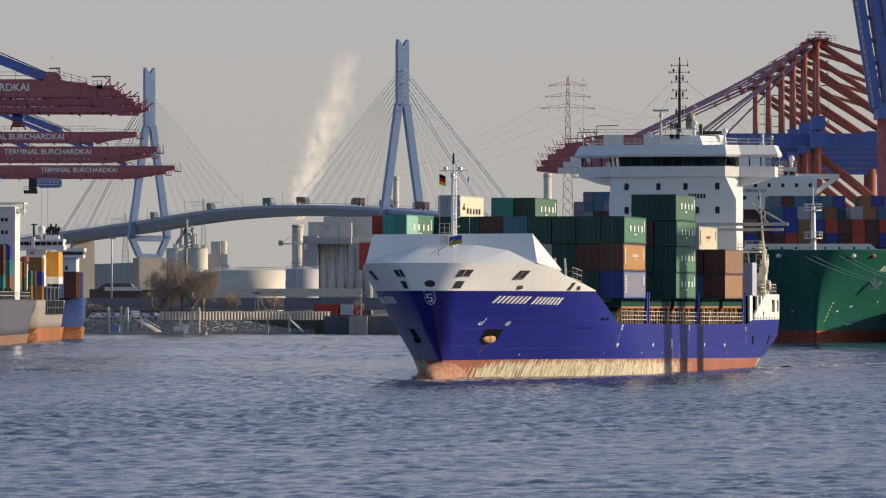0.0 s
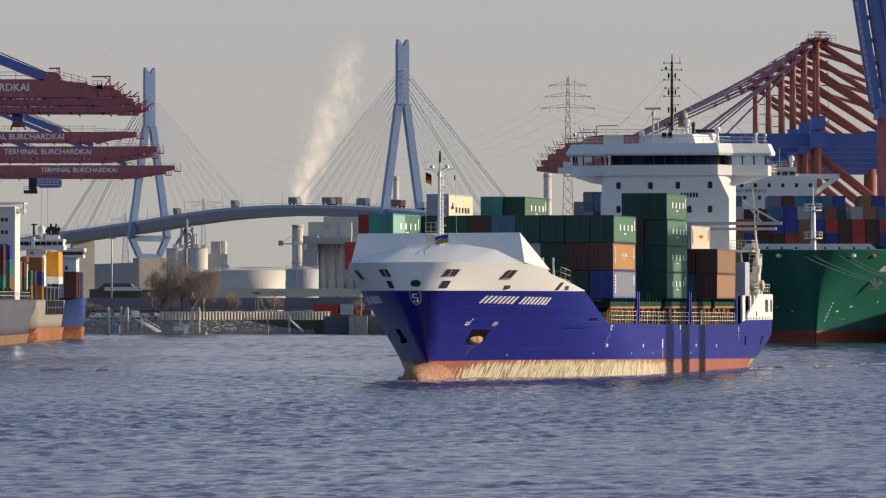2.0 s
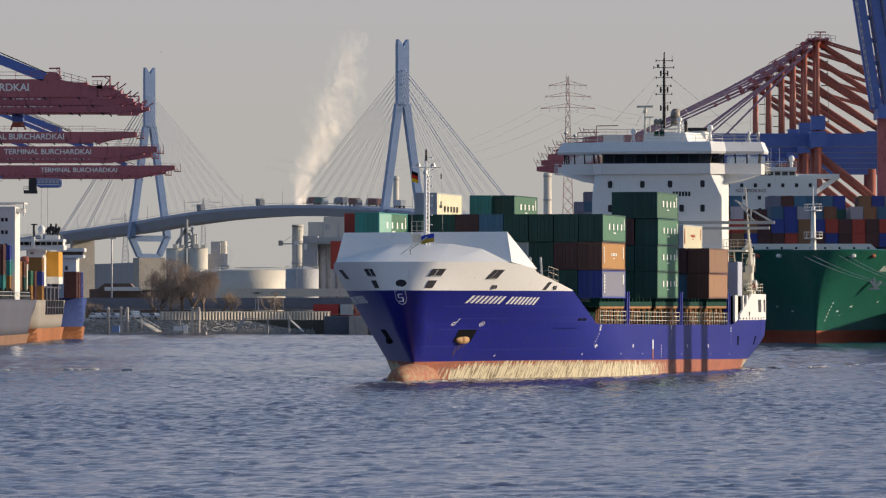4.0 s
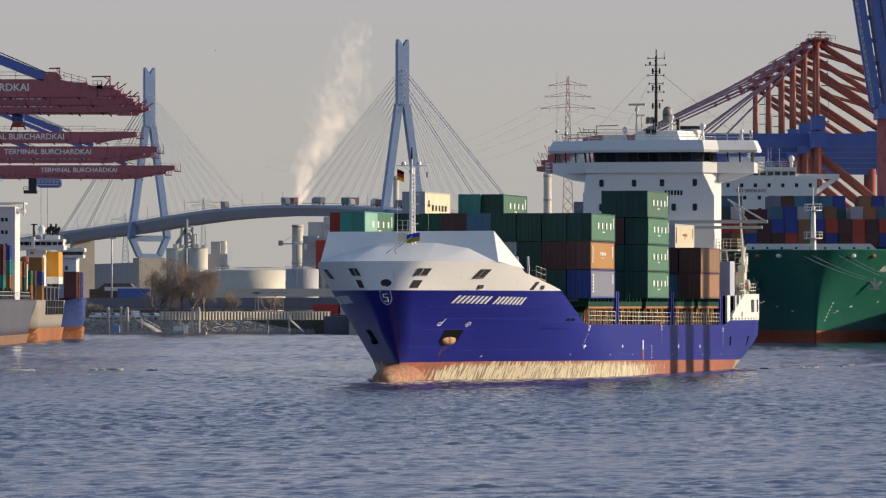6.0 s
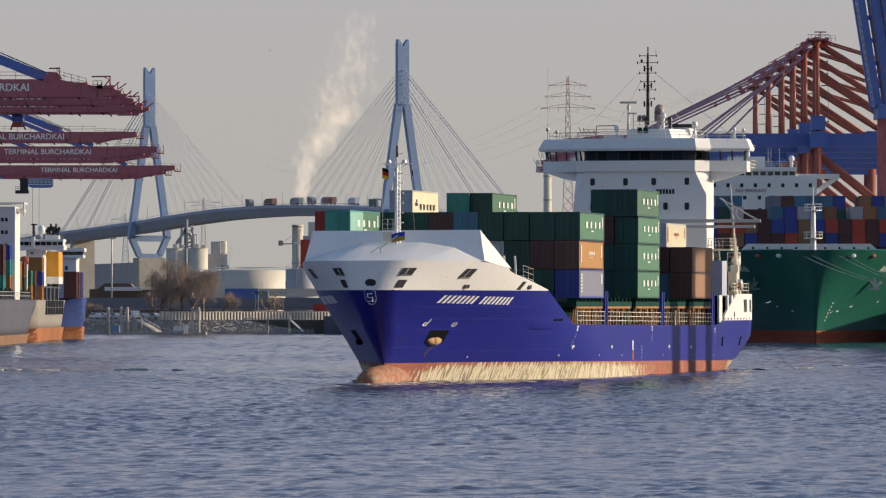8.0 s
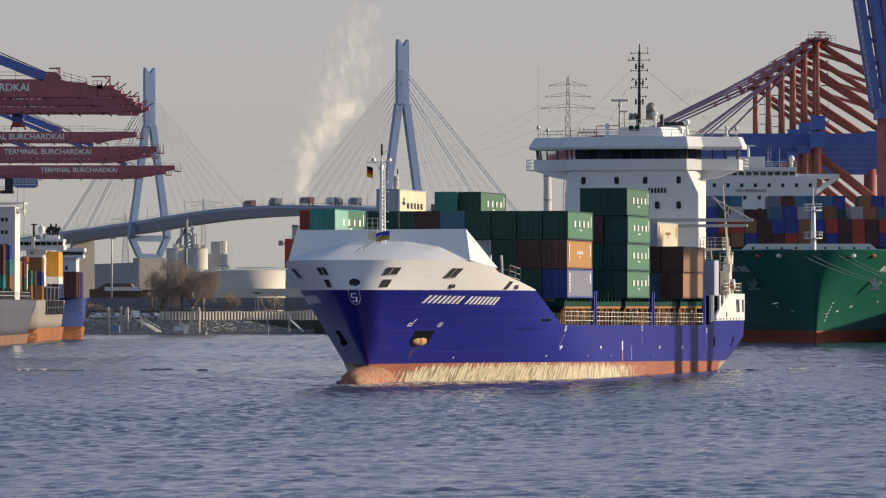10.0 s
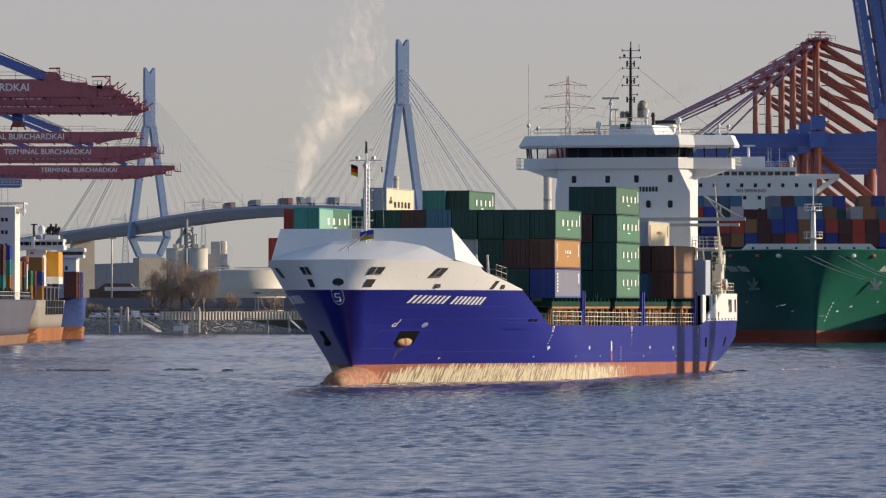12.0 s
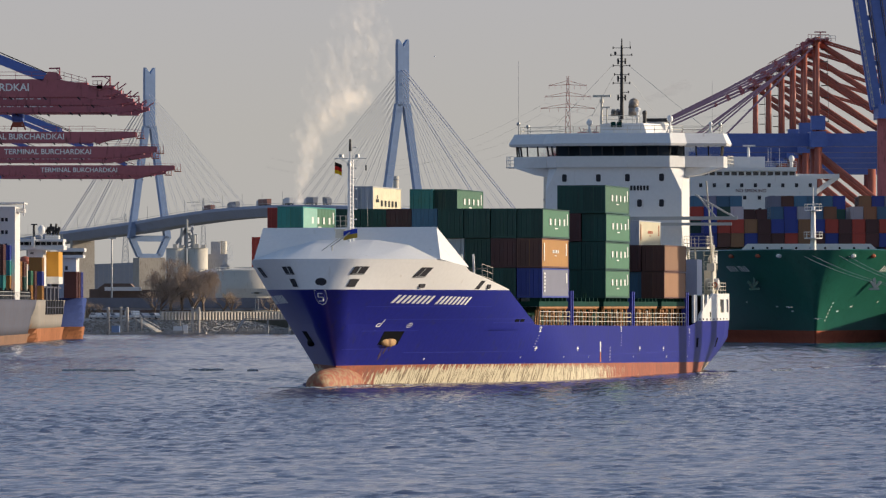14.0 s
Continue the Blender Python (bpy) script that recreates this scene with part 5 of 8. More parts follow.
def far_box(colour, x, y, z, length, group, turn=0.0):
    key = (colour, length)
    if key not in far_meshes:
        a, w, h = length / 2, 1.2, 2.56
        bm = bmesh.new()
        box(bm, -w + 0.06, w - 0.06, -a + 0.06, a - 0.06, 0.04, h - 0.04)
        for sx in (-1, 1):
            for sy in (-1, 1):
                box(bm, sx * (w - 0.08) - 0.08, sx * (w - 0.08) + 0.08, sy * (a - 0.08) - 0.08, sy * (a - 0.08) + 0.08, 0, h)
        for sy in (-1, 1):
            for zz in (0.0, h - 0.14):
                box(bm, -w + 0.16, w - 0.16, sy * (a - 0.07) - 0.06, sy * (a - 0.07) + 0.06, zz, zz + 0.14)
        for sx in (-1, 1):
            for i in range(int(length / 1.2)):
                y0 = -a + 0.6 + i * 1.2
                box(bm, sx * (w - 0.05) - 0.03, sx * (w - 0.05) + 0.03, y0 - 0.25, y0 + 0.25, 0.15, h - 0.15)
        far_meshes[key] = mesh_of("container_body", bm, BOX_COLOURS[colour])
    c = new("shipping_container", far_meshes[key])
    c.matrix_basis = pose(x, y, z, 0, 0, turn)
    return tagged(c, f"{WORDS[colour]} steel container in a stack on a moored ship", "container", group)


# grey ship nearest the river mouth
grey_ship = thing("container_ship", "grey-hulled container ship moored at a container quay", "container ship")
bm = bmesh.new()
simple_hull(bm, -103, -72.8, 850, 1046, 1.6, 7.6, 2, 16)
part("hull", bm, M_GREYHULL, grey_ship, "blue-grey hull with rust runs", smooth=True)
bm = bmesh.new()
simple_hull(bm, -103, -72.9, 850, 1042, -1, 1.6, 0, 4)
part("boot_topping", bm, paint("faded_antifouling", (0.20, 0.125, 0.09), 0.9, var=0.25, scale=0.1, fine=1.0, dirt=(0.32, 0.16, 0.07), dirt_amount=0.45, spec=0.1), grey_ship, "faded brown antifouling band")
bm = bmesh.new()
box(bm, -81.74, -72.93, 1004, 1016, 7.6, 23.44)
box(bm, -81.74, -71.48, 1006, 1014, 23.92, 24.21), box(bm, -81.74, -71.77, 1006, 1014, 22.57, 23.15)
box(bm, -71.72, -71.48, 1006.2, 1007, 21.89, 23.92)
tower = part("superstructure", bm, M_WHITE, grey_ship, "tall white deckhouse")
for x, z in ((-75.06, 21.21), (-74.38, 21.21), (-75.06, 19.08), (-74.38, 19.08), (-74.48, 16.85)):
    bm = bmesh.new()
    box(bm, x - 0.22, x + 0.22, 1003.9, 1004.05, z - 0.3, z + 0.3)
    part("window", bm, M_OPEN, tower)
bm = bmesh.new()
railing(bm, [(-72.95, 900 + i * 20, 7.6) for i in range(8)], 1.3, 0.07, 2, 2.5)
part("railing", bm, M_STEEL, grey_ship)
# lashing posts along her rail, and bays of boxes with gaps between them
for i in range(20):
    bm = bmesh.new()
    y = 976 + i * 3.6
    box(bm, -73.4, -73.05, y - 0.3, y + 0.3, 7.5, 9.2 + 0.3 * (i % 3 == 0))
    if i % 2:
        box(bm, -73.35, -73.1, y - 1.6, y + 1.6, 8.2, 8.5)
    part("lashing_post", bm, M_BLACK, grey_ship)
for y, length, cols in ((975, 6.0, ("teal", "maroon", "maroon")), (988, 6.0, ("teal", "brown", "maroon")), (1003, 6.0, ("orange", "teal", "blue")), (1012, 6.0, ("brown", "maroon")),
                        (1025, 9.0, ("tan", "orange")), (1037, 6.0, ("dark_green", "brown"))):
    for t, col in enumerate(cols):
        far_box(col, -74.7, y, 9.1 + t * 2.6, length, "containers on the grey ship")
        far_box(("blue", "maroon", "steel")[t], -77.2, y, 9.1 + t * 2.6, length, "containers on the grey ship")
bm = bmesh.new()
box(bm, -74.4, -73.5, 1041, 1043, 7.4, 13.9)
part("lashing_tower", bm, M_RAIL, grey_ship, "cream lashing tower")
for y, cols in ((1054, ("orange", "green")), (1064, ("maroon", "brown"))):
    for t, col in enumerate(cols):
        far_box(col, -74.7, y, 7.65 + t * 2.6, 6.0, "containers on the beige ship")
for t, (c0, c1) in enumerate((("brown", "orange"), ("maroon", "blue"), ("brown", "orange"))):
    far_box(c1, -74.7, 1083, 7.65 + t * 2.6, 6.0, "containers on the beige ship")
    if t < 2:
        far_box(c0, -77.2, 1083, 7.65 + t * 2.6, 6.0, "containers on the beige ship")
for i in range(3):
    for t in range(2):
        far_box(("maroon", "brown", "blue")[i], -72.6, 1150 + i * 8.3, 8.0 + t * 2.6, 6.0, "containers on the blue ship")

# white and beige ship with a yellow funnel
beige_ship = thing("container_ship", "beige-hulled container ship with yellow funnel moored alongside", "container ship")
bm = bmesh.new()
simple_hull(bm, -96, -73.2, 1060, 1142, 2.4, 7.6, 2, 4)
bhull = part("hull", bm, M_BEIGEHULL, beige_ship, "worn beige hull", smooth=True)
bm = bmesh.new()
simple_hull(bm, -96, -73.3, 1060, 1142, -1, 2.4, 2, 2)
part("boot_topping", bm, M_OLDRED, beige_ship)
bm = bmesh.new()
box(bm, -78.86, -75.95, 1119, 1130, 7, 17.13)
box(bm, -88.89, -71.95, 1118, 1127, 17.13, 17.94)
box(bm, -88.89, -72.06, 1118, 1127, 18.7, 19.18)
box(bm, -88.89, -72.17, 1119.4, 1126, 17.89, 18.75)
box(bm, -78.1, -77.46, 1117.2, 1120, 17.67, 19.62)
box(bm, -75.73, -73.14, 1121, 1126, 19.18, 19.94)
bridge_house = part("superstructure", bm, M_WHITE, beige_ship, "white bridge house with open wings")
for i in range(10):
    bm = bmesh.new()
    x = lerp(-82.31, -72.71, i / 9)
    box(bm, x - 0.42, x + 0.42, 1119.25, 1119.45, 18.05, 18.64)
    part("window_pane", bm, M_OPEN, bridge_house)
for x in (-78.21, -77.89):
    bm = bmesh.new()
    box(bm, x - 0.13, x + 0.13, 1118.9, 1119.05, 16.33, 16.65)
    part("window_pane", bm, M_OPEN, bridge_house)
bm = bmesh.new()
railing(bm, [(-86.73, 1118.2, 19.18), (-72.17, 1118.2, 19.18)], 0.9, 0.04, 3, 1.4)
part("railing", bm, M_RAIL, bridge_house)
bm = bmesh.new()
drum(bm, -77.89, 1122, 18.54, 21.99, 0.25, n=6)
box(bm, -78.43, -77.24, 1121.5, 1122.5, 21.88, 22.1)
for u in (0, 1, 2, 3, 4):
    x = lerp(-75.51, -73.46, u / 4)
    tube(bm, (x, 1123, 19.08), (x + 0.3, 1123, 21.56 + (u % 2) * 0.6), 0.22, n=6)
    box(bm, x - 0.5, x + 0.5, 1122, 1124, 20.48 + (u % 3) * 0.3, 21.02 + (u % 3) * 0.3)
part("radar_mast", bm, M_BLACK, beige_ship, "cluttered dark mast tops")
bm = bmesh.new()
drum(bm, -76.38, 1121, 18.54, 20.26, 0.2, n=6)
ball(bm, (-76.38, 1121, 20.91), 0.75, 10, 1.3)
part("radome", bm, M_WHITE, beige_ship, smooth=True)
bm = bmesh.new()
box(bm, -76.53, -73.6, 1128, 1140, 12.1, 16.87)
funnel = part("funnel", bm, M_FUNNEL, beige_ship, "square yellow funnel")
bm = bmesh.new()
box(bm, -76.53 - 0.05, -73.6 + 0.05, 1127.9, 1140, 10.69, 12.1)
part("funnel_band", bm, M_WHITE, funnel)
bm = bmesh.new()
ball(bm, (-79.26, 1117, 15.03), 1.3, 10, 0.7)
part("lifeboat", bm, M_CORANGE, beige_ship, "orange enclosed lifeboat", smooth=True)
# mooring deck in her side, its shade a solid dark box, with frames above it
bm = bmesh.new()
box(bm, -73.6, -73.12, 1086, 1136, 4.9, 7.5)
deck_shade = part("mooring_deck", bm, M_DARK, bhull, "near-black box on the ship's side for the shaded mooring deck")
for i in range(7):
    y = 1088 + i * 7.8
    bm = bmesh.new()
    box(bm, -73.5, -73.05, y - 0.5, y + 0.5, 4.9, 7.6)
    part("deck_post", bm, M_GREYHULL, deck_shade)
bm = bmesh.new()
box(bm, -73.5, -73.04, 1086, 1136, 6.1, 6.3)
part("deck_rail", bm, M_GREYHULL, deck_shade)
for i in range(5):
    y = 1090 + i * 11.0
    bm = bmesh.new()
    box(bm, -74.6, -74.0, y - 1.2, y + 1.2, 7.5, 10.6 - 0.4 * (i % 2))
    bar(bm, (-74.3, y, 10.0), (-74.3, y + 10.5, 10.0), 0.3, 0.3)
    part("deck_frame", bm, M_GREYHULL, beige_ship)
for i in range(4):
    bm = bmesh.new()
    y = 1096 + i * 11
    drum(bm, -76.0, y, 7.5, 9.0, 0.8, n=10), box(bm, -77, -75, y + 2, y + 3, 7.5, 9.4)
    part("mooring_winch", bm, M_GREYHULL, beige_ship)

# blue ship beyond
blue_ship = thing("container_ship", "blue-hulled feeder ship moored beyond the others", "container ship")
bm = bmesh.new()
simple_hull(bm, -92, -70.6, 1150, 1168, 2.4, 8.0, 1, 5)
part("hull", bm, paint("hull_light_blue", (0.04, 0.065, 0.20), 0.85, spec=0.12, var=0.15, scale=0.08, fine=1.0), blue_ship, "light blue hull")
bm = bmesh.new()
simple_hull(bm, -92, -70.7, 1150, 1166, -1, 2.4, 1, 2)
part("boot_topping", bm, M_OLDRED, blue_ship)
bm = bmesh.new()
box(bm, -76.2, -72.71, 1168, 1178, 8, 16.78)
box(bm, -76.42, -71.25, 1167, 1174, 15.99, 16.55)
box(bm, -76.42, -71.03, 1167, 1174, 17.23, 17.9)
house3 = part("superstructure", bm, M_WHITE, blue_ship, "white bridge tower with small wings")
bm = bmesh.new()
box(bm, -76.2, -71.36, 1167.5, 1173, 16.55, 17.23)
part("window_band", bm, M_GLASS, house3)
for x, z in ((-74.62, 13.97), (-74.62, 12.17)):
    bm = bmesh.new()
    box(bm, x - 0.25, x + 0.25, 1167.85, 1168.05, z - 0.4, z + 0.4)
    part("window", bm, M_OPEN, house3)

# quay behind the moored ships
bm = bmesh.new()
box(bm, -700, -97, 700, 1500, -4, 5.5)
tagged(part("quay_left", bm, M_CONC), "concrete container quay", "quay", kind="structure")


# container gantries with lowered booms over the ships
def letters(text, size, m, material, name, parent, align="CENTER", label="", bold=0.0):
    c = bpy.data.curves.new(name, "FONT")
    c.body, c.size, c.align_x, c.align_y, c.extrude, c.offset = text, size, align, "CENTER", 0.03, bold * size
    o = bpy.data.objects.new(name, c)
    me = bpy.data.meshes.new_from_object(o)
    bpy.data.objects.remove(o)
    bpy.data.curves.remove(c)
    me.materials.append(material)
    ob = new(name, me)
    ob.parent, ob.matrix_basis = parent, m
    if label:
        ob["label"] = label
    return ob


def gantry_left(d, tip, depth, text_end, stay=26.0, lamp=True, upper=True, high=False):
    """A ship-to-shore gantry at distance d whose boom reaches out to x = tip."""
    g = thing("container_gantry", "dark red container gantry with lettered boom and blue stays", "crane", "gantries on the left quay")
    zc = 39.8
    root = -112.0
    bm = bmesh.new()
    h = depth / 2
    for y in (d, d + 5.5):
        if high:
            slab(bm, [(root, y, zc - h), (tip - 2, y, zc - h), (tip, y, zc - h + 0.5), (tip, y, zc - h + 1.1), (tip - 2.5, y, zc - h + 1.5), (tip - 9, y, zc + h), (root, y, zc + h)], (0, 0.9, 0))
        else:
            slab(bm, [(root, y, zc - h), (tip - 9.5, y, zc - h), (tip - 8.5, y, zc - h + 0.15), (tip - 7.5, y, zc - h - 0.1), (tip - 5.5, y, zc - h + 0.5), (tip, y, zc + 0.2), (tip, y, zc + h), (root, y, zc + h)], (0, 0.9, 0))
    for i in range(6):
        x = tip - 3 - i * 6
        bar(bm, (x, d + 0.9, zc), (x, d + 5.5, zc), 0.5, 0.8)
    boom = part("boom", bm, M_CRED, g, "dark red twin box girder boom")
    bm = bmesh.new()
    railing(bm, [(root, d, zc + h), (tip - 8, d, zc + h)], 1.1, 0.05, 2, 2.5)
    if high:
        railing(bm, [(tip - 8, d, zc + h), (tip - 4.6, d, zc + h - 0.9)], 1.0, 0.05, 2, 1.1)
        railing(bm, [(tip - 3.6, d, zc - 0.1), (tip - 2.2, d, zc - 0.1)], 1.2, 0.06, 2, 0.7)
    else:
        railing(bm, [(tip - 8, d, zc + h - 0.2), (tip + 1.6, d, zc + h - 0.6)], 0.9, 0.045, 2, 2.0)
    part("boom_rail", bm, M_STEEL if not upper else M_CRED, boom)
    bm = bmesh.new()
    if high:
        # sheaves, a small platform and lamp arms on the stepped tip
        box(bm, tip - 3.4, tip - 1.9, d - 0.3, d + 4.0, zc - 0.15, zc + 0.35)
        box(bm, tip - 1.9, tip - 0.4, d - 0.2, d + 3.5, zc - h + 1.3, zc - h + 1.75)
        box(bm, tip - 0.6, tip + 0.7, d - 0.2, d + 3.0, zc - h + 0.5, zc - h + 1.0)
        box(bm, tip - 4.6, tip - 1.0, d - 0.2, d + 1.2, zc - h - 0.35, zc - h)
        tube(bm, (tip - 2.6, d - 0.3, zc + 0.1), (tip - 2.6, d + 0.6, zc + 0.1), 0.45, n=12)
        for dx, lift in ((-2.3, 1.5), (-0.9, 1.1), (0.2, 0.9)):
            bar(bm, (tip + dx, d, zc - 0.2), (tip + dx + 1.3, d, zc - 0.2 + lift), 0.14, 0.18)
            tube(bm, (tip + dx, d, zc - 0.4), (tip + dx, d, zc + 0.9), 0.07, n=5)
    else:
        for dx in (0.0, 0.9, 1.6):
            tube(bm, (tip + dx, d + 0.4, zc - 0.2), (tip + dx, d + 0.4, zc + 0.9), 0.06, n=5)
            tube(bm, (tip + dx - 0.8, d + 0.4, zc - 0.2), (tip + dx, d + 0.4, zc + 0.4), 0.06, n=5)
        box(bm, tip, tip + 1.7, d + 0.2, d + 4.0, zc - 0.3, zc - 0.18)
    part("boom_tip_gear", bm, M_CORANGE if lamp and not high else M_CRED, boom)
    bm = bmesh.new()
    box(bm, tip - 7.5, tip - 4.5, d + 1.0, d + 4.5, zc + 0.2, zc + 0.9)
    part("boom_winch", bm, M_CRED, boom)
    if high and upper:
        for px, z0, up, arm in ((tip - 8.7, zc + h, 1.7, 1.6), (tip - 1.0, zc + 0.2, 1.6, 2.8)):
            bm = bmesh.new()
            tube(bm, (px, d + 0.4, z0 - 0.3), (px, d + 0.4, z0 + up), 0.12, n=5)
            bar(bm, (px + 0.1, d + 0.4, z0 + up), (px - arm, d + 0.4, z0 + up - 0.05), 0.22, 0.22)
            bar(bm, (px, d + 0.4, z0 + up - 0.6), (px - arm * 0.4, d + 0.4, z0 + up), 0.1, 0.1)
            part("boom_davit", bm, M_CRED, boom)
        bm = bmesh.new()
        slab(bm, [(tip - 11.2, d - 0.1, zc + h), (tip - 8.2, d - 0.1, zc + h), (tip - 9.0, d - 0.1, zc + h + 1.0), (tip - 10.4, d - 0.1, zc + h + 1.1)], (0, 0.8, 0))
        part("stay_bracket", bm, M_CRED, boom)
    bm = bmesh.new()
    for y in (d + 0.4, d + 5.8):
        bar(bm, (tip - stay, y, zc + h + 0.3), (tip - stay - 34, y, zc + h + 14), 0.8, 1.4 if high and stay < 20 else 1.0)
    part("forestay", bm, M_CBLUE, g, "blue box-section forestay")
    bm = bmesh.new()
    for y in (d + 0.4, d + 5.8):
        tube(bm, (tip - stay + 2, y, zc + h + 0.3), (tip - stay - 40, y, zc + h + 18.5), 0.08, n=4)
    part("hoist_rope", bm, M_BLACK, g)
    bm = bmesh.new()
    for i in range(9):
        x = tip - 6 - i * 5.2
        tube(bm, (x, d + 0.4, zc - h), (x + 0.5, d + 0.4, zc - h - 0.45), 0.12, n=5)
    part("boom_lamp", bm, M_BLACK, boom)
    # legs stand on the quay, out of the picture to the left
    bm = bmesh.new()
    for x in (-115.0, -145.0):
        for y in (d - 8, d + 14):
            bar(bm, (x, y, 5.5), (x, y, 62 if x > -120 else 44), 1.8, 1.8)
    bar(bm, (-115, d - 8, 44), (-115, d + 14, 44), 1.6, 1.8), bar(bm, (-145, d - 8, 44), (-145, d + 14, 44), 1.6, 1.8)
    for y in (d, d + 6):
        bar(bm, (-112, y, 40), (-165, y, 40), 1.0, 2.6)
    part("portal", bm, M_CBLUE, g)
    letters("TERMINAL BURCHARDKAI", 1.60, pose(text_end, d - 0.04, zc + 0.05, 90), M_LETTER, "boom_lettering", boom, "RIGHT", "white lettering on the boom", 0.018)
    return g


gantry_left(899, -49.83, 2.7, -63.1, stay=11, high=True)
gantry_left(936, -49.9, 2.6, -63.82, stay=48, upper=False, high=True)
gantry_left(972, -50.42, 2.6, -64.22, stay=48, upper=False, high=True)
gantry_left(985, -49.87, 2.2, -64.04, stay=48, high=True)
gantry_left(1163, -60.67, 2.1, -74.72, stay=15)
gantry_left(1278, -62.25, 2.5, -76.23, stay=14)
gantry_left(1322, -65.41, 2.3, -79.1, stay=26)
gantry_left(1452, -66.28, 2.4, -80.2, stay=12)
gantry_left(1494, -70.48, 2.3, -80.51, stay=48)

trolley = thing("gantry_trolley", "blue gantry trolley with operator cab under the boom", "crane trolley")
bm = bmesh.new()
loft(bm, [[(x0 + 0.25 * k, -1.2, z), (x1 - 0.25 * k, -1.2, z), (x1 - 0.25 * k, 5.5, z), (x0 + 0.25 * k, 5.5, z)] for x0, x1, z, k in ((-1.6, 3.4, -2.5, 1), (-2.0, 3.8, -2.1, 0), (-2.0, 3.8, -0.6, 0), (-1.7, 3.5, -0.3, 0))])
cab = part("cab", bm, M_CBLUE, trolley, "blue cab with a row of panes")
for i in range(6):
    bm = bmesh.new()
    box(bm, -1.75 + i * 0.92, -1.05 + i * 0.92, -1.26, -1.18, -1.55, -0.75)
    part("window_pane", bm, M_STEEL, cab)
bm = bmesh.new()
box(bm, -2.0, 3.8, -1.3, -1.2, -0.55, -0.42), box(bm, -2.0, 3.8, -1.3, -1.2, -1.95, -1.8)
part("cab_trim", bm, M_LETTER, cab)
bm = bmesh.new()
box(bm, -4.0, -2.2, -0.5, 3.0, -3.2, -0.2)
part("machinery", bm, M_BLACK, trolley)
bm = bmesh.new()
box(bm, -5.2, -2.0, -0.5, 2.5, -4.0, -3.2)
railing(bm, [(-5.2, -0.5, -3.2), (-2.0, -0.5, -3.2)], 0.9, 0.05, 2, 0.8)
part("service_platform", bm, M_BLACK, trolley)
bm = bmesh.new()
for i in range(10):
    a0, a1 = math.pi * i / 5, math.pi * (i + 1) / 5
    for k in range(6):
        x0 = -10 - i * 2.6 - k * 0.43
        tube(bm, (x0, 0, -0.2 - 0.9 * math.sin(math.pi * k / 6)), (x0 - 0.43, 0, -0.2 - 0.9 * math.sin(math.pi * (k + 1) / 6)), 0.05, n=4)
part("festoon_cable", bm, M_BLACK, trolley)
bm = bmesh.new()
for x in (0.0, 1.6):
    tube(bm, (x - 1.0, 1, -2), (x - 1.0, 1, -26), 0.05, n=4)
part("hoist_rope", bm, M_BLACK, trolley)
TROLLEY_Y, TROLLEY_Z = 1452.0, 38.1
# a second trolley, parked under the upper booms
parked = thing("gantry_trolley", "dark blue parked trolley with red hoist frame under a boom", "crane trolley", at=pose(-71.22, 986.0, 38.7))
bm = bmesh.new()
box(bm, -0.9, 0.9, 0, 4.5, -1.3, 0.0)
tube(bm, (-0.6, 0.2, -0.65), (0.6, 0.2, -0.65), 0.55, n=12)
part("hoist_drum", bm, M_CBLUE, parked, "dark blue hoist housing")
bm = bmesh.new()
bar(bm, (-0.7, 1, -1.2), (-1.2, 1, -2.7), 0.25, 0.25), bar(bm, (0.7, 1, -1.2), (1.3, 1, -2.7), 0.25, 0.25)
bar(bm, (-1.2, 1, -2.1), (1.2, 1, -2.1), 0.3, 0.3), box(bm, -0.8, 0.7, 0.6, 1.6, -2.1, -1.4)
part("hoist_frame", bm, M_CORANGE, parked, "red hoist frame")


# ---- right bank: a large green container ship head on, and gantries behind her ----
GX, GY = 64.77, 1025.0           # foot of her stem
GREEN_TURN = -1.5                        # she lies almost along the line of sight
green_ship = thing("container_ship", "large dark green container ship moored bow on", "container ship", at=pose(GX, GY, 0, 0, 0, GREEN_TURN))


def green_breadth(s, z):
    """Half breadth s metres aft of the stem at the rail; flared above, fine below."""
    k = min(max(z / 17.0, 0), 1)
    start = lerp(7.0, 0.0, k ** 0.8)
    run = lerp(75, 42, k)
    p = lerp(1.25, 2.3, k)
    t = min(max(s - start, 0) / run, 1)
    return 21.4 * (1 - (1 - t) ** p) ** lerp(1.0, 0.52, k)


def green_strip(bm, z0, z1, rows):
    ss = [0, 0.5, 1.2, 2, 3.5, 5.5, 8, 11, 15, 20, 26, 33, 42, 52, 64, 80, 110, 160, 230]
    for side in (1, -1):
        grid = []
        for s in ss:
            col = []
            for j in range(rows + 1):
                z = lerp(z0, z1, j / rows)
                k = min(max(z / 17.0, 0), 1)
                st = lerp(7.0, 0.0, k ** 0.8)
                sa = st + s * (230 - st) / 230
                col.append(bm.verts.new((side * green_breadth(sa, z), sa - 7, z)))
            grid.append(col)
        for p, q in zip(grid, grid[1:]):
            for j in range(rows):
                bm.faces.new((p[j], p[j + 1], q[j + 1], q[j]))
    bmesh.ops.remove_doubles(bm, verts=bm.verts[:], dist=0.003)


bm = bmesh.new()
green_strip(bm, 2.2, 16.2, 8)
ghull = part("hull", bm, M_GREEN, green_ship, "dark green flared bow", smooth=True)
bm = bmesh.new()
green_strip(bm, -1.0, 2.2, 3)
part("boot_topping", bm, M_DIMRED, ghull, "red antifouling at the waterline", smooth=True)
bm = bmesh.new()
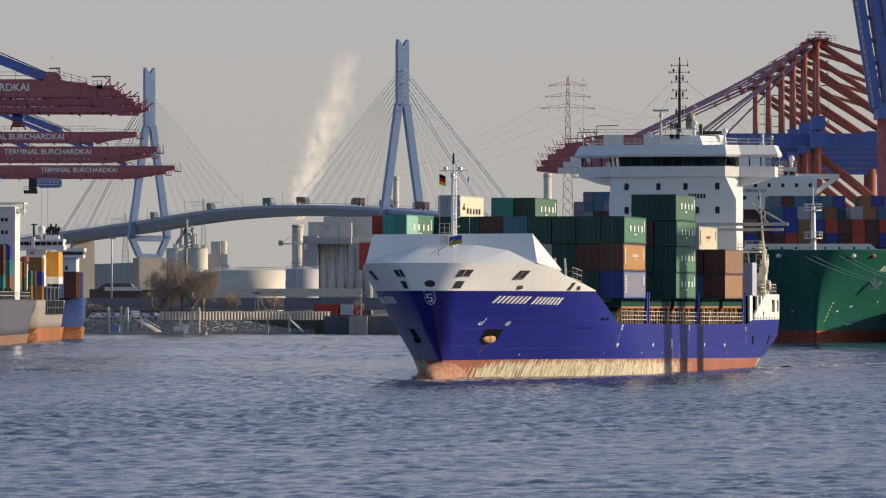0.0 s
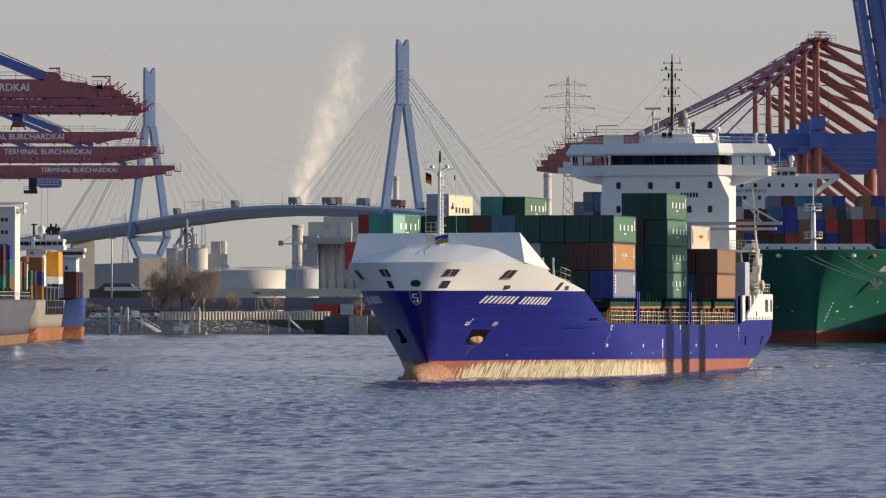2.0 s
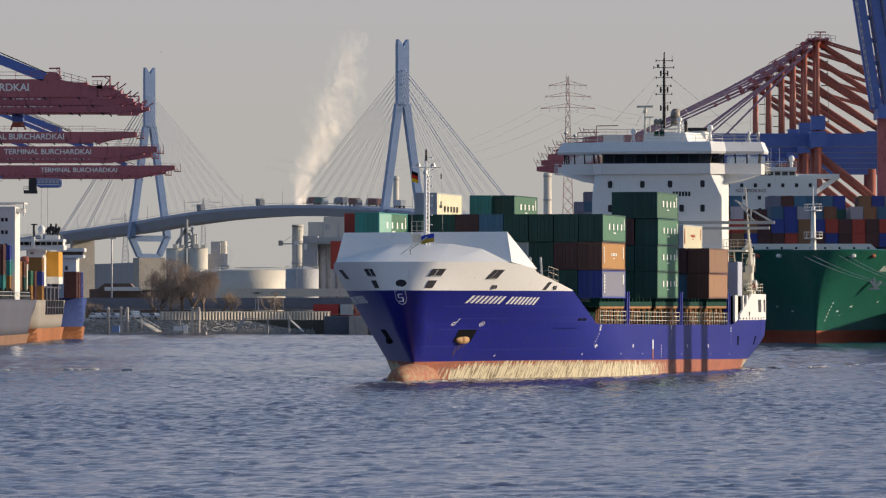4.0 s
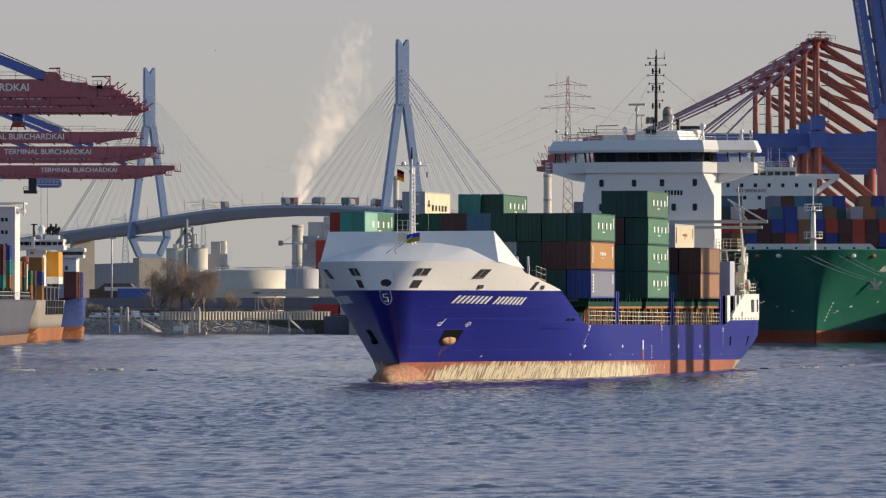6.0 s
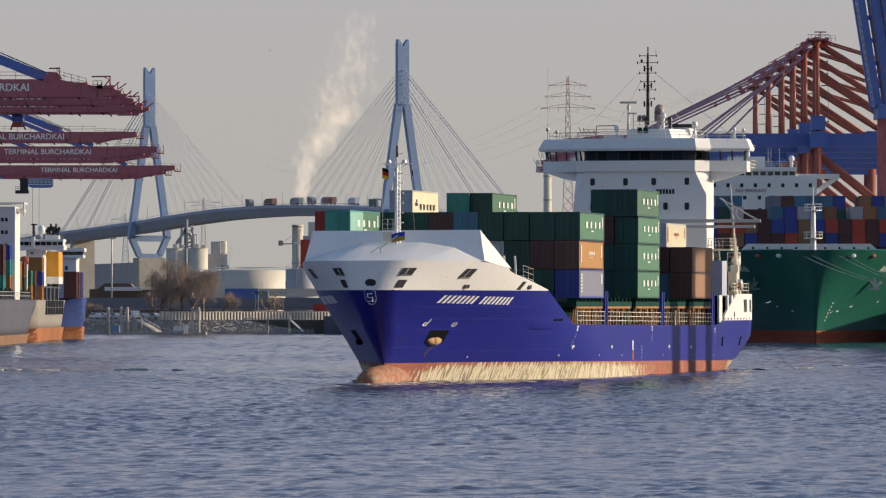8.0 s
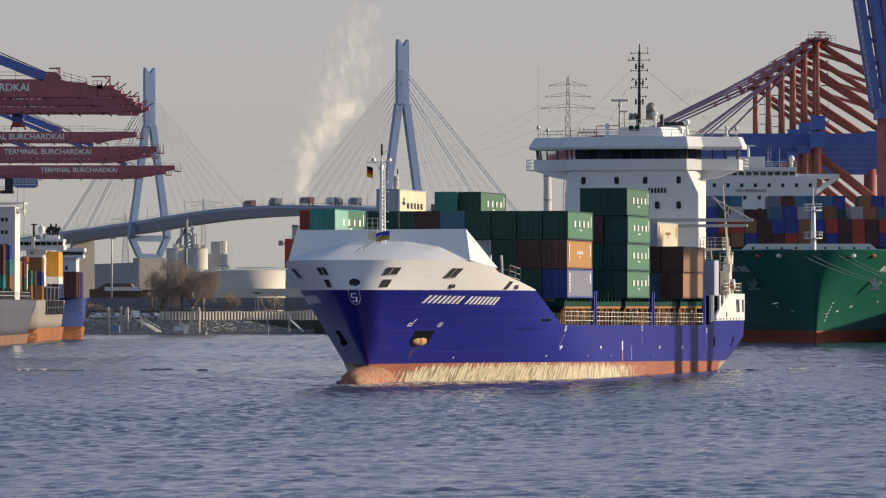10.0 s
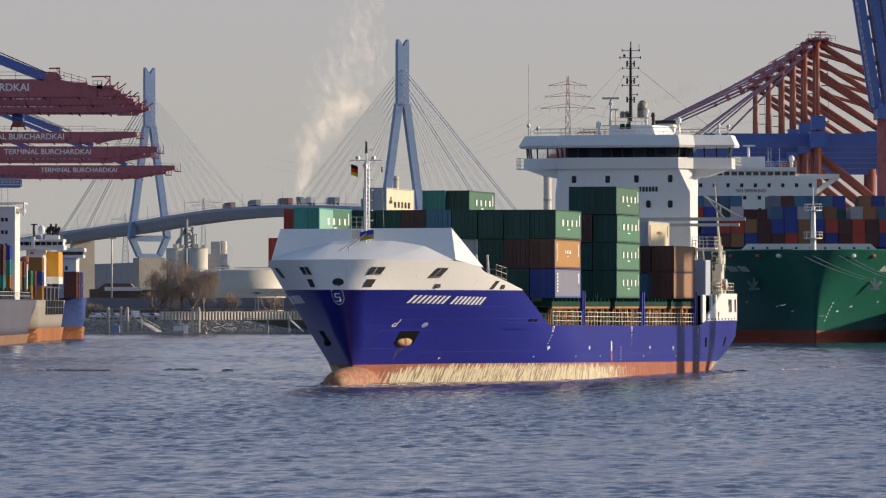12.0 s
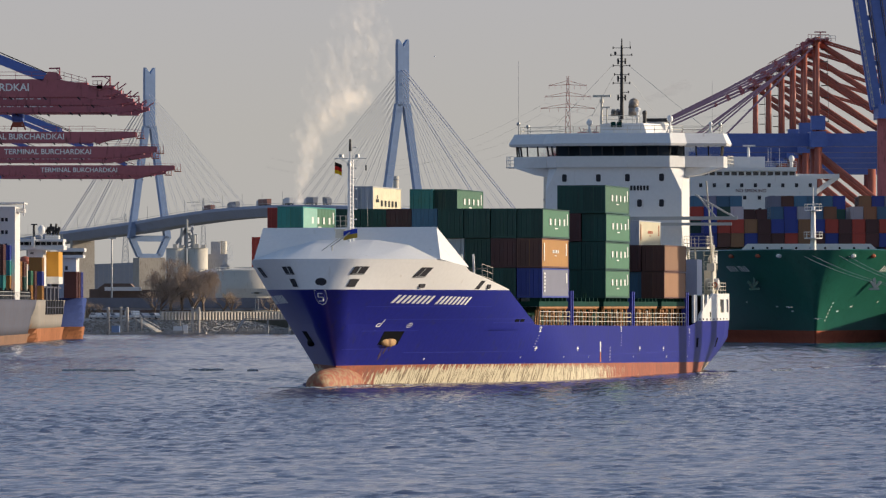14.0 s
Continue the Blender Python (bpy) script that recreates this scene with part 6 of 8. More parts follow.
for side in (1, -1):
    pts = []
    for s in (1.5, 4, 7, 11, 16, 22, 30, 40):
        pts.append((s, green_breadth(s, 16.2) - 0.15))
    for (s0, w0), (s1, w1) in zip(pts, pts[1:]):
        slab(bm, [(side * w0, s0 - 7, 16.15), (side * w1, s1 - 7, 16.15), (side * (w1 - 0.6), s1 - 7, 16.35), (side * (w0 - 0.6), s0 - 7, 16.35)], (-side * 0.2, 0, 0))
part("bulwark", bm, M_GREEN, green_ship, "green bow bulwark")
bm = bmesh.new()
slab(bm, [(-13.4, 17, 15.5), (12.6, 17, 15.5), (10.4, 17, 17.5), (-11.4, 17, 17.5)], (0, 0.5, 0))
bw = part("breakwater", bm, M_WHITE, green_ship, "white breakwater")
# drain holes are short plugs painted as dark as shaded holes
for i in range(9):
    bm = bmesh.new()
    x = -10.4 + i * 2.55
    tube(bm, (x, 16.9, 16.75), (x, 17.3, 16.75), 0.2, n=10)
    part("drain_hole", bm, M_DARK, bw)
bm = bmesh.new()
ring = [(green_breadth(s, 16) - 0.2, s - 7, 15.6) for s in (0.5, 4, 10, 20, 42, 230)]
bm.faces.new([bm.verts.new(p) for p in ring + [(-x, y, z) for x, y, z in ring[::-1]]])
part("deck", bm, M_HATCH, green_ship)
# fairleads, anchors, draught marks and name bars
for side in (1, -1):
    for s in (3.2, 6.5, 13.0, 19.0):
        bm = bmesh.new()
        x, y = side * green_breadth(s, 15.2), s - 7
        ball(bm, (x, y, 15.2), 0.55, 8, 0.7)
        part("fairlead", bm, M_RED if s > 5 else M_WHITE, ghull)
    # starboard anchor takes the hull's dark green in place of the shade over it
    bm = bmesh.new()
    x, y = side * (green_breadth(12.6, 10.8) + 0.35), 5.6
    bar(bm, (x, y, 12.2), (x + side * 0.2, y - 0.3, 9.6), 0.4, 0.4)
    for k in (-1, 1):
        bar(bm, (x + side * 0.2, y - 0.3, 9.6), (x + side * (0.3 + 0.9 * k), y - 0.5, 10.8), 0.5, 0.4)
    box(bm, x - 0.9, x + 0.9, y - 0.6, y - 0.1, 9.3, 9.7)
    part("anchor", bm, M_STEEL if side > 0 else M_GREEN, ghull, "stowed anchor, grey to port, hull green for shade to starboard")


def green_mark(bm, side, s, z, w, h, lean=0.0):
    pts = []
    for ds, dz in ((-w / 2, -h / 2), (w / 2, -h / 2), (w / 2, h / 2), (-w / 2, h / 2)):
        sa = s + ds - lean * dz
        pts.append(Vector((side * (green_breadth(sa, z + dz) + 0.05), sa - 7, z + dz)))
    slab(bm, pts, (0, 0.12, 0))


for side in (1, -1):
    bm = bmesh.new()
    for i in range(4):
        green_mark(bm, side, 12.0 + i * 0.62, 13.0, 0.30, 0.95)
    part("name_bars", bm, M_LETTER, ghull, "white bars in place of a carrier's name")
    bm = bmesh.new()
    for i in range(5):
        green_mark(bm, side, 15.1 + i * 0.62, 13.0, 0.30, 0.95)
    part("name_bars", bm, M_LETTER, ghull)
    small = [(s, z, 0.7, 0.22, 0.8) for s, z in ((9.5, 5.6), (13.0, 6.4), (22, 7.2))]
    if side > 0:
        small += [(7.3 - i * 0.1, 4.0 + i * 0.6, 0.25, 0.25, 0.0) for i in range(6)]
    for spec in small:
        bm = bmesh.new()
        green_mark(bm, side, *spec)
        part("hull_mark", bm, M_LETTER, ghull)
# foremast
bm = bmesh.new()
tube(bm, (0, 10, 15.6), (0, 10, 24.0), 0.55, 0.38, 10)
for z, r in ((18.3, 1.6), (23.2, 1.5)):
    drum(bm, 0, 10, z, z + 0.2, r, n=12)
tube(bm, (0, 10, 24), (0, 10, 27.5), 0.10, n=5)
gm = part("foremast", bm, M_WHITE, green_ship, "white foremast with two lamp platforms", smooth=False)
for z, r in ((18.5, 1.6), (23.4, 1.5)):
    bm = bmesh.new()
    railing(bm, [(r * math.cos(a), 10 + r * math.sin(a), z) for a in [2 * math.pi * i / 8 for i in range(9)]], 1.0, 0.05, 2, 1.0)
    part("platform_rail", bm, M_WHITE, gm)
# mooring lines
for x, y, tx, ty in ((-2.4, -5.6, 27.0, -36), (-0.7, -6.8, 27.6, -37), (3.9, -6.2, 28.2, -38), (5.4, -5.6, 28.8, -39)):
    bm = bmesh.new()
    a, b = Vector((x, y, 15.2)), Vector((tx, ty, 8.8))
    pts = [a.lerp(b, i / 12) - Vector((0, 0, 2.2 * (1 - (2 * i / 12 - 1) ** 2))) for i in range(13)]
    for p, q in zip(pts, pts[1:]):
        tube(bm, p, q, 0.045, n=4)
    part("mooring_line", bm, M_STEEL, green_ship)

# her deckhouse and its name-board
house_y = 1228.0
gh = new("superstructure")
gh.parent, gh["label"] = green_ship, "wide white deckhouse with bridge wings"
gh.matrix_parent_inverse = green_ship.matrix_basis.inverted()
bm = bmesh.new()
box(bm, 49.57, 77.95, house_y, house_y + 14, 14, 33.51)
box(bm, 47.57, 82.66, house_y + 0.5, house_y + 6, 33.04, 33.98)
slab(bm, [(77.72, house_y + 1, 29.5), (77.72, house_y + 1, 30.68), (81.72, house_y + 1, 33.51), (82.66, house_y + 1, 33.04)], (0, 4, 0))
box(bm, 50.75, 73.71, house_y - 0.3, house_y + 10, 34.57, 35.39)
box(bm, 59.58, 67.24, house_y + 2, house_y + 8, 35.39, 37.63)
wall = part("deckhouse", bm, M_WHITE, gh)
bm = bmesh.new()
box(bm, 50.99, 73.48, house_y, house_y + 9, 33.51, 34.57)
part("wheelhouse", bm, M_WHITE, gh)
for i in range(15):
    bm = bmesh.new()
    x = lerp(51.58, 72.77, i / 14)
    box(bm, x - 0.56, x + 0.56, house_y - 0.08, house_y + 0.05, 33.67, 34.43)
    part("window_pane", bm, M_GLASS, gh)
for i, (x, z) in enumerate([(lerp(53.7, 76.54, i / 8), 31.6) for i in range(9)] + [(lerp(53.7, 72.07, i / 6), 29.03) for i in range(7)]
                           + [(66.06, 26.44)]):
    bm = bmesh.new()
    box(bm, x - 0.33, x + 0.33, house_y - 0.08, house_y + 0.1, z - 0.4, z + 0.4)
    part("window", bm, M_OPEN, gh)
letters("NO SMOKING", 1.0, pose(64.18, house_y - 0.05, 30.45, 90), paint("sign_red", (0.20, 0.09, 0.09), 0.6), "warning_lettering", gh, "CENTER", "dark red warning lettering")
bm = bmesh.new()
railing(bm, [(59.58, house_y, 35.39), (73.71, house_y, 35.39)], 1.2, 0.06, 3, 1.5)
tube(bm, (63.82, house_y + 3, 35.39), (63.82, house_y + 3, 39.63), 0.35, 0.25, 8)
box(bm, 62.65, 65.24, house_y + 2.7, house_y + 3.3, 39.75, 40.1)
for x in (67.94, 68.53, 70.3):
    tube(bm, (x, house_y + 3, 35.39), (x, house_y + 3, 39.39), 0.07, n=4)
part("roof_mast", bm, M_WHITE, gh)
bm = bmesh.new()
ball(bm, (72.77, house_y + 2, 37.16), 0.65, 10, 1.2)
drum(bm, 72.77, house_y + 2, 35.39, 36.8, 0.3, n=8)
part("radome", bm, M_WHITE, gh, smooth=True)

# deck cargo of the green ship, bay after bay
far_names = ["maroon", "blue", "red", "steel", "dark_green", "brown", "red", "tan", "lilac", "steel", "blue", "maroon"]
pile_boxes(45.86, 89.63, 1098, 17.4, (1, 2, 2, 2, 2, 2, 2, 2, 2, 2, 2, 2, 2, 2, 2, 2, 2), 21, "containers on the green ship", names=["maroon", "red", "blue", "tan", "brown", "maroon", "blue", "red"])
pile_boxes(46.54, 90.95, 1113, 17.4, (3, 3, 3, 3, 2, 2, 3, 3, 3, 3, 3, 2, 3, 3, 3, 3, 3), 22, "containers on the green ship", names=["red", "blue", "maroon", "dark_green", "tan", "grey", "steel", "blue"])
pile_boxes(47.88, 93.57, 1145, 17.4, (4, 4, 4, 4, 3, 3, 4, 4, 4, 4, 4, 4, 3, 4, 4, 4, 4), 23, "containers on the green ship", names=far_names)


# a loaded ship on the berth beyond
dark_ship = thing("container_ship", "dark-hulled loaded container ship on the berth beyond", "container ship")
bm = bmesh.new()
simple_hull(bm, 34.5, 71.3, 1548, 1660, 0.0, 23.5, 2, 4)
part("hull", bm, M_GREYHULL, dark_ship, "dark hull", smooth=True)
pile_boxes(34.7, 69.7, 1560, 23.5, (4, 5, 5, 5, 5, 5, 4, 4, 5, 5), 31, "containers on the dark ship", names=["lilac", "steel", "blue", "lilac", "grey", "maroon"])

# gantries of the right bank: booms lowered to the left over the ship
def gantry_right(d, x0, tip, braced):
    g = thing("container_gantry", "orange-red gantry with blue machinery girder and tubular stays", "crane", "gantries on the right quay")
    zb, za = 44.6, 67.4
    bm = bmesh.new()
    for y in (d, d + 16):
        tube(bm, (x0, y + (1.5 if y == d else -1.5), zb), (x0, d + 8 + (-5 if y == d else 5), za), 0.52, 0.46, 10)
        tube(bm, (x0, y, 5.4), (x0, y, zb), 1.0, 0.9, 10)
        tube(bm, (x0 + 32, y, 5.4), (x0 + 32, y, zb), 1.2, 1.1, 8)
        tube(bm, (x0, y, zb - 3), (x0 + 32, y, 16), 0.55, n=8)
    bar(bm, (x0, d + 3, za), (x0, d + 13, za), 1.4, 1.6)
    part("frame", bm, M_CORANGE, g, "orange-red tubular A-frame", smooth=True)
    bm = bmesh.new()
    for y in (d + 4, d + 12):
        tube(bm, (x0 + 0.5, y, za - 0.5), (x0 + 34, y, zb + 1.5), 0.45, n=8)
        if braced:
            tube(bm, (x0 + 0.5, y, za - 7), (x0 + 22, y, zb + 1.5), 0.36, n=8)
            tube(bm, (x0 + 0.5, y, za + 0.3), (x0 + 46, y, zb + 9), 0.24, n=6)
    part("backstay", bm, M_CORANGE, g, "thick orange tubular backstays", smooth=True)
    # forestays, whose haze is part of their colour
    bm = bmesh.new()
    for y in (d + 4, d + 12):
        bar(bm, (x0 - 1, y, za - 0.4), (tip + 14, y, zb + 1.4), 0.25, 0.4)
        bar(bm, (x0 - 1, y, za - 1.5), (tip + 33, y, zb + 1.4), 0.22, 0.32)
    part("forestay", bm, M_STAY, g, "red forestays with haze mixed into the paint")
    bm = bmesh.new()
    bar(bm, (x0 - 26, d + 8, zb), (x0 + 45, d + 8, zb), 6.0, 3.0)
    box(bm, x0 - 1.8, x0 + 1.8, d - 1, d + 17, zb - 1.8, zb + 1.8)
    box(bm, x0 + 18, x0 + 30, d + 2, d + 14, zb + 1.5, zb + 5.0)
    box(bm, x0 - 1.6, x0 + 1.6, d - 0.5, d + 3, zb + 2.2, zb + 5.4)
    part("girder", bm, M_CBLUE, g, "blue machinery girder")
    n = 6
    for i in range(n):
        a, b = lerp(tip, x0 - 26, i / n), lerp(tip, x0 - 26, (i + 1) / n)
        for y in (d + 5, d + 11):
            bm = bmesh.new()
            slab(bm, [(a, y, zb - (0.5 if i == 0 else 1.2)), (b, y, zb - 1.2), (b, y, zb + 1.2), (a, y, zb + (0.6 if i == 0 else 1.2))], (0, 0.9, 0))
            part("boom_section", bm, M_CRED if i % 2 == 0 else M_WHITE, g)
    bm = bmesh.new()
    railing(bm, [(tip, d + 5, zb + 1.2), (x0 - 26, d + 5, zb + 1.2)], 1.2, 0.06, 2, 2.5)
    for dx in (0, 1, 2, 3.2):
        tube(bm, (tip + dx, d + 5, zb + 0.6), (tip + dx - 1.0, d + 5, zb + 3.0 - dx * 0.3), 0.09, n=4)
    tube(bm, (tip + 3, d + 5, zb + 1), (tip + 3, d + 5, zb + 3.2), 0.12, n=4)
    bar(bm, (tip + 3, d + 5, zb + 3.2), (tip + 8, d + 5, zb + 3.3), 0.2, 0.2)
    part("boom_rail", bm, M_CRED, g)
    bm = bmesh.new()
    for y in (d + 1, d + 15):
        railing(bm, [(x0 - 0.5, y, za - 0.2), (x0 + 4.0, y, za - 0.2)], 1.2, 0.06, 2, 1.0)
        for i in range(7):
            z = zb + 4 + i * 2.8
            k = (z - zb) / (za - zb)
            box(bm, x0 + 1.0, x0 + 2.6, d + 8 - 7 * (1 - k) - 1, d + 8 - 7 * (1 - k) + 1, z, z + 0.15)
            tube(bm, (x0 + 2.5, d + 8 - 7 * (1 - k), z), (x0 + 2.5, d + 8 - 7 * (1 - k), z + 2.8), 0.06, n=4)
    part("ladder_tower", bm, M_STEEL, g, "zigzag ladder on the A-frame leg")
    # sheaves, winches and rails crowded on the head
    rr = random.Random(int(d))
    for i in range(12):
        rx, rz = x0 + rr.uniform(-3.6, 2.6), rr.uniform(0.3, 1.1)
        zz = za + 0.2 if rx > x0 - 2 else za - 0.9 + 0.25 * (rx - x0 + 3.6)
        bm = bmesh.new()
        box(bm, rx - rr.uniform(0.2, 0.6), rx + rr.uniform(0.2, 0.6), d + rr.uniform(3, 6), d + rr.uniform(8, 13), zz - 0.9, zz + rz * 0.6)
        part("sheave_block", bm, M_CRED, g)
    bm = bmesh.new()
    box(bm, x0 - 2.2, x0 + 2.6, d + 2, d + 14, za + 0.1, za + 0.35)
    for i in range(7):
        rx = x0 - 2.2 + i * 0.8
        tube(bm, (rx, d + 2.2, za + 0.3), (rx, d + 2.2, za + 1.3), 0.07, n=4)
    bar(bm, (x0 - 2.2, d + 2.2, za + 1.3), (x0 + 2.6, d + 2.2, za + 1.3), 0.1, 0.1)
    tube(bm, (x0 + 0.6, d + 2.5, za + 0.3), (x0 + 0.6, d + 2.5, za + 1.9), 0.12, n=5)
    bar(bm, (x0 - 0.8, d + 2.5, za + 1.9), (x0 + 2.0, d + 2.5, za + 1.9), 0.25, 0.25)
    part("head_platform", bm, M_CRED, g, "railed platform on the head")
    # sheave blocks where the stays leave the legs
    for y in (d + 4, d + 12):
        bm = bmesh.new()
        for k in (0.06, 0.14, 0.22):
            cx, cz = lerp(x0 - 1, tip + 14, k), lerp(za - 0.4, zb + 1.4, k)
            box(bm, cx - 0.35, cx + 0.35, y - 0.3, y + 0.3, cz - 0.3, cz + 0.45)
            tube(bm, (cx, y, cz + 0.4), (cx, y, cz + 0.9), 0.06, n=4)
        bar(bm, (lerp(x0 - 1, tip + 14, 0.02), y, lerp(za + 0.3, zb + 2.1, 0.02)), (lerp(x0 - 1, tip + 14, 0.26), y, lerp(za + 0.3, zb + 2.1, 0.26)), 0.12, 0.12)
        part("forestay_catwalk", bm, M_CRED, g, "sheave blocks and catwalk along the forestay")
    return g


for d, x0, tip in ((1350.0, 86.0, 32.29), (1402.0, 86.4, 29.2), (1454.0, 86.8, 28.04), (1506.0, 87.0, 27.0),
                   (1570.0, 87.2, 26.33), (1640.0, 87.4, 26.23)):
    gantry_right(d, x0, tip, int(d) % 4 == 2)

# the nearest gantry has its boom raised
near_gantry = thing("container_gantry", "blue gantry with raised twin-girder boom and red legs", "crane")
bm = bmesh.new()
for y in (1300.0, 1309.0):
    bar(bm, (95.9, y, 50.03), (90.3, y, 85.19), 2.6, 1.9)
    bar(bm, (98.9, y, 50.03), (93.7, y, 85.19), 2.6, 2.1)
    bar(bm, (101.6, y, 50.03), (96.6, y, 85.19), 2.6, 1.7)
for i in range(7):
    z = 50.03 + i * 5
    x = 95.9 - i * 0.8
    bar(bm, (x, 1300, z), (x + 3.5, 1300, z), 1.0, 1.0)
box(bm, 95.86, 106.71, 1297, 1312, 47.79, 50.78)
part("boom", bm, M_CBLUE, near_gantry, "raised blue twin-girder boom")
bm = bmesh.new()
for i in range(24):
    z = 50.28 + i * 1.5
    x = 95.9 - i * 0.24
    box(bm, x - 1.1, x - 0.75, 1298.4, 1298.8, z, z + 0.5)
for dx in (-1.3, -0.8):
    tube(bm, (95.9 + dx, 1298.5, 50.28), (90.3 + dx, 1298.5, 85.19), 0.08, n=4)
part("boom_ladder", bm, M_STEEL, near_gantry)
for dx in (1.35, 1.75, 4.2, 4.6):
    bm = bmesh.new()
    tube(bm, (95.9 + dx, 1298.2, 50.5), (90.3 + dx, 1298.2, 85.19), 0.10, n=5)
    part("boom_rope", bm, M_BLACK, near_gantry)
bm = bmesh.new()
bar(bm, (96.98, 1302, 5), (96.98, 1302, 49.03), 2.0, 2.0)
bar(bm, (101.22, 1309, 5), (101.22, 1309, 49.03), 2.0, 2.0)
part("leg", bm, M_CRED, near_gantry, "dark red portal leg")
bm = bmesh.new()
box(bm, 92, 700, 400, 1330, -4, 8.6)
box(bm, 82, 700, 1331, 1800, -4, 5.5)
tagged(part("quay_right", bm, M_CONC), "concrete container quay", "quay", kind="structure")
# one more gantry on the near quay, beyond the edge of the view, whose legs shade the passing ship
side_gantry = thing("container_gantry", "orange-red gantry standing on the near quay", "crane")
bm = bmesh.new()
for y, w in ((593.4, 3.9), (602.3, 4.0), (612.1, 3.4)):
    bar(bm, (96.0, y, 5.4), (96.0, y, 31), w, w)
bar(bm, (96, 591, 31), (96, 614, 31), 2.0, 2.4)
part("leg_frame", bm, M_CORANGE, side_gantry)


# ---- far bank: landing stage, embankment, trees, works ----
SH = 1333.0
def bank(x):
    """How far the bank's edge falls back from its line."""
    return max(0.0, x + 64) * 0.36


shore = thing("embankment", "dark stone embankment with sheet pile wall", "embankment", kind="structure")
rng = random.Random(7)
bm = bmesh.new()
loft(bm, [[(x, SH + bank(x) + dy, z) for dy, z in ((-1.0, -2), (0.0, 0.4), (5.0, 3.05), (14, 3.57), (14, -2))] for x in (-200, -64, -26.71)])
part("slope", bm, M_QUAY, shore, "dark rubble slope")
# stones in a colour lightened for haze
bm = bmesh.new()
for i in range(2600):
    x = rng.uniform(-82.32, -24.8)
    k = rng.random()
    r = rng.uniform(0.08, 0.24)
    y, z = SH + bank(x) + 5 * k, lerp(0.3, 3.05, k)
    box(bm, x - r, x + r, y - r, y + r, z - r * 0.5, z + r * rng.uniform(0.4, 1.0))
tagged(part("rubble", bm, paint("rubble", (0.34, 0.31, 0.265), 0.9, var=0.35, scale=0.3, fine=2.0), shore), kind="stuff")
bm = bmesh.new()
for i in range(150):
    x = lerp(-50.32, -22.22, i / 149)
    tube(bm, (x, SH + bank(x) - 0.6, -0.5), (x + rng.uniform(-0.1, 0.1), SH + bank(x) - 0.3, rng.uniform(0.9, 1.5)), 0.11, n=4)
tagged(part("fender_stake", bm, M_QUAY, shore), kind="stuff")
# pale piled wall along the top
pile_bm = bmesh.new()
slab(pile_bm, [(-0.34, 0.3, 0), (0.34, 0.3, 0), (0.22, -0.35, 0), (-0.22, -0.35, 0)], (0, 0, 1.75))
pile_me = mesh_of("wall_post", pile_bm, M_PILE)
n = 54
for i in range(n):
    px = lerp(-63.73, -26.47, i / (n - 1))
    shared("wall_post", pile_me, shore, pose(px, 1338.5 + bank(px), 3.25, 0, 0, 34))
bm = bmesh.new()
bar(bm, (-64.12, 1339.1, 4.05), (-25.96, 1339.1 + bank(-25.96), 4.05), 0.5, 1.75)
bar(bm, (-64.12, 1338.8, 5.07), (-25.96, 1338.8 + bank(-25.96), 5.07), 1.2, 0.3)
part("parapet", bm, M_QUAY, shore, "dark capping behind the posts")
# dark quay wall and concrete block further on
# the wall's paint is raised from black to carry haze
bm = bmesh.new()
box(bm, -26.74, 60, 1328, 1350, -2, 4.1)
part("quay_wall", bm, paint("quay_blue_black", (0.11, 0.12, 0.15), 0.8, var=0.3, scale=0.2, fine=2), shore, "dark blue-black quay wall")
bm = bmesh.new()
box(bm, -21.09, -17.03, 1324, 1329, -2, 4.23)
part("dolphin_block", bm, M_CONC, shore, "pale concrete dolphin block")

# landing stage
stage = thing("landing_stage", "floating pontoon with mooring piles and gangway ramp", "landing stage")
bm = bmesh.new()
box(bm, -72.54, -52.96, 1316, 1322, -0.5, 0.55)
part("pontoon", bm, M_CONC, stage, "low grey pontoon")
for x in (-75.19, -72.28, -70.88, -56.2, -54.81, -68.86, -67.72, -59.11):
    bm = bmesh.new()
    tall = x in (-75.19, -72.28, -70.88, -56.2, -54.81)
    tube(bm, (x, 1323, -2), (x, 1323, 5.89 if tall else 3.36), 0.33 if tall else 0.2, n=10)
    ball(bm, (x, 1323, 5.89 if tall else 3.36), 0.36 if tall else 0.2, 8)
    part("mooring_pile", bm, M_QUAY, stage, "dark steel mooring pile")
bm = bmesh.new()
bar(bm, (-63.54, 1319, 0.6), (-68.53, 1330, 3.21), 1.4, 0.25)
for k in (-0.7, 0.7):
    bar(bm, (-63.54, 1319 + k, 1.6), (-68.53, 1330 + k, 3.21 + 1.0), 0.1, 0.1)
part("gangway", bm, M_PILE, stage, "brown sloping gangway")
bm = bmesh.new()
box(bm, -74.12, -72.35, 1318, 1321, 0.5, 1.97)
part("store_box", bm, M_BRIDGE, stage, "dull blue store box")
bm = bmesh.new()
bar(bm, (-79.58, 1331, 3.84), (-68.1, 1331, 3.84), 1.0, 0.3)
railing(bm, [(-79.58, 1330.6, 3.84), (-68.1, 1330.6, 3.84)], 1.1, 0.05, 2, 1.5)
part("walkway", bm, M_STEEL, stage)
# short jetty on posts with a ramp to the water
jetty = thing("jetty", "narrow steel jetty on posts beside the embankment", "jetty")
bm = bmesh.new()
bar(bm, (-44.8, 1326, 3.55), (-34.2, 1326, 3.35), 1.2, 0.22)
part("jetty_deck", bm, M_QUAY, jetty)
bm = bmesh.new()
railing(bm, [(-44.8, 1325.5, 3.6), (-34.2, 1325.5, 3.4)], 0.9, 0.04, 2, 1.6)
part("railing", bm, M_STEEL, jetty)
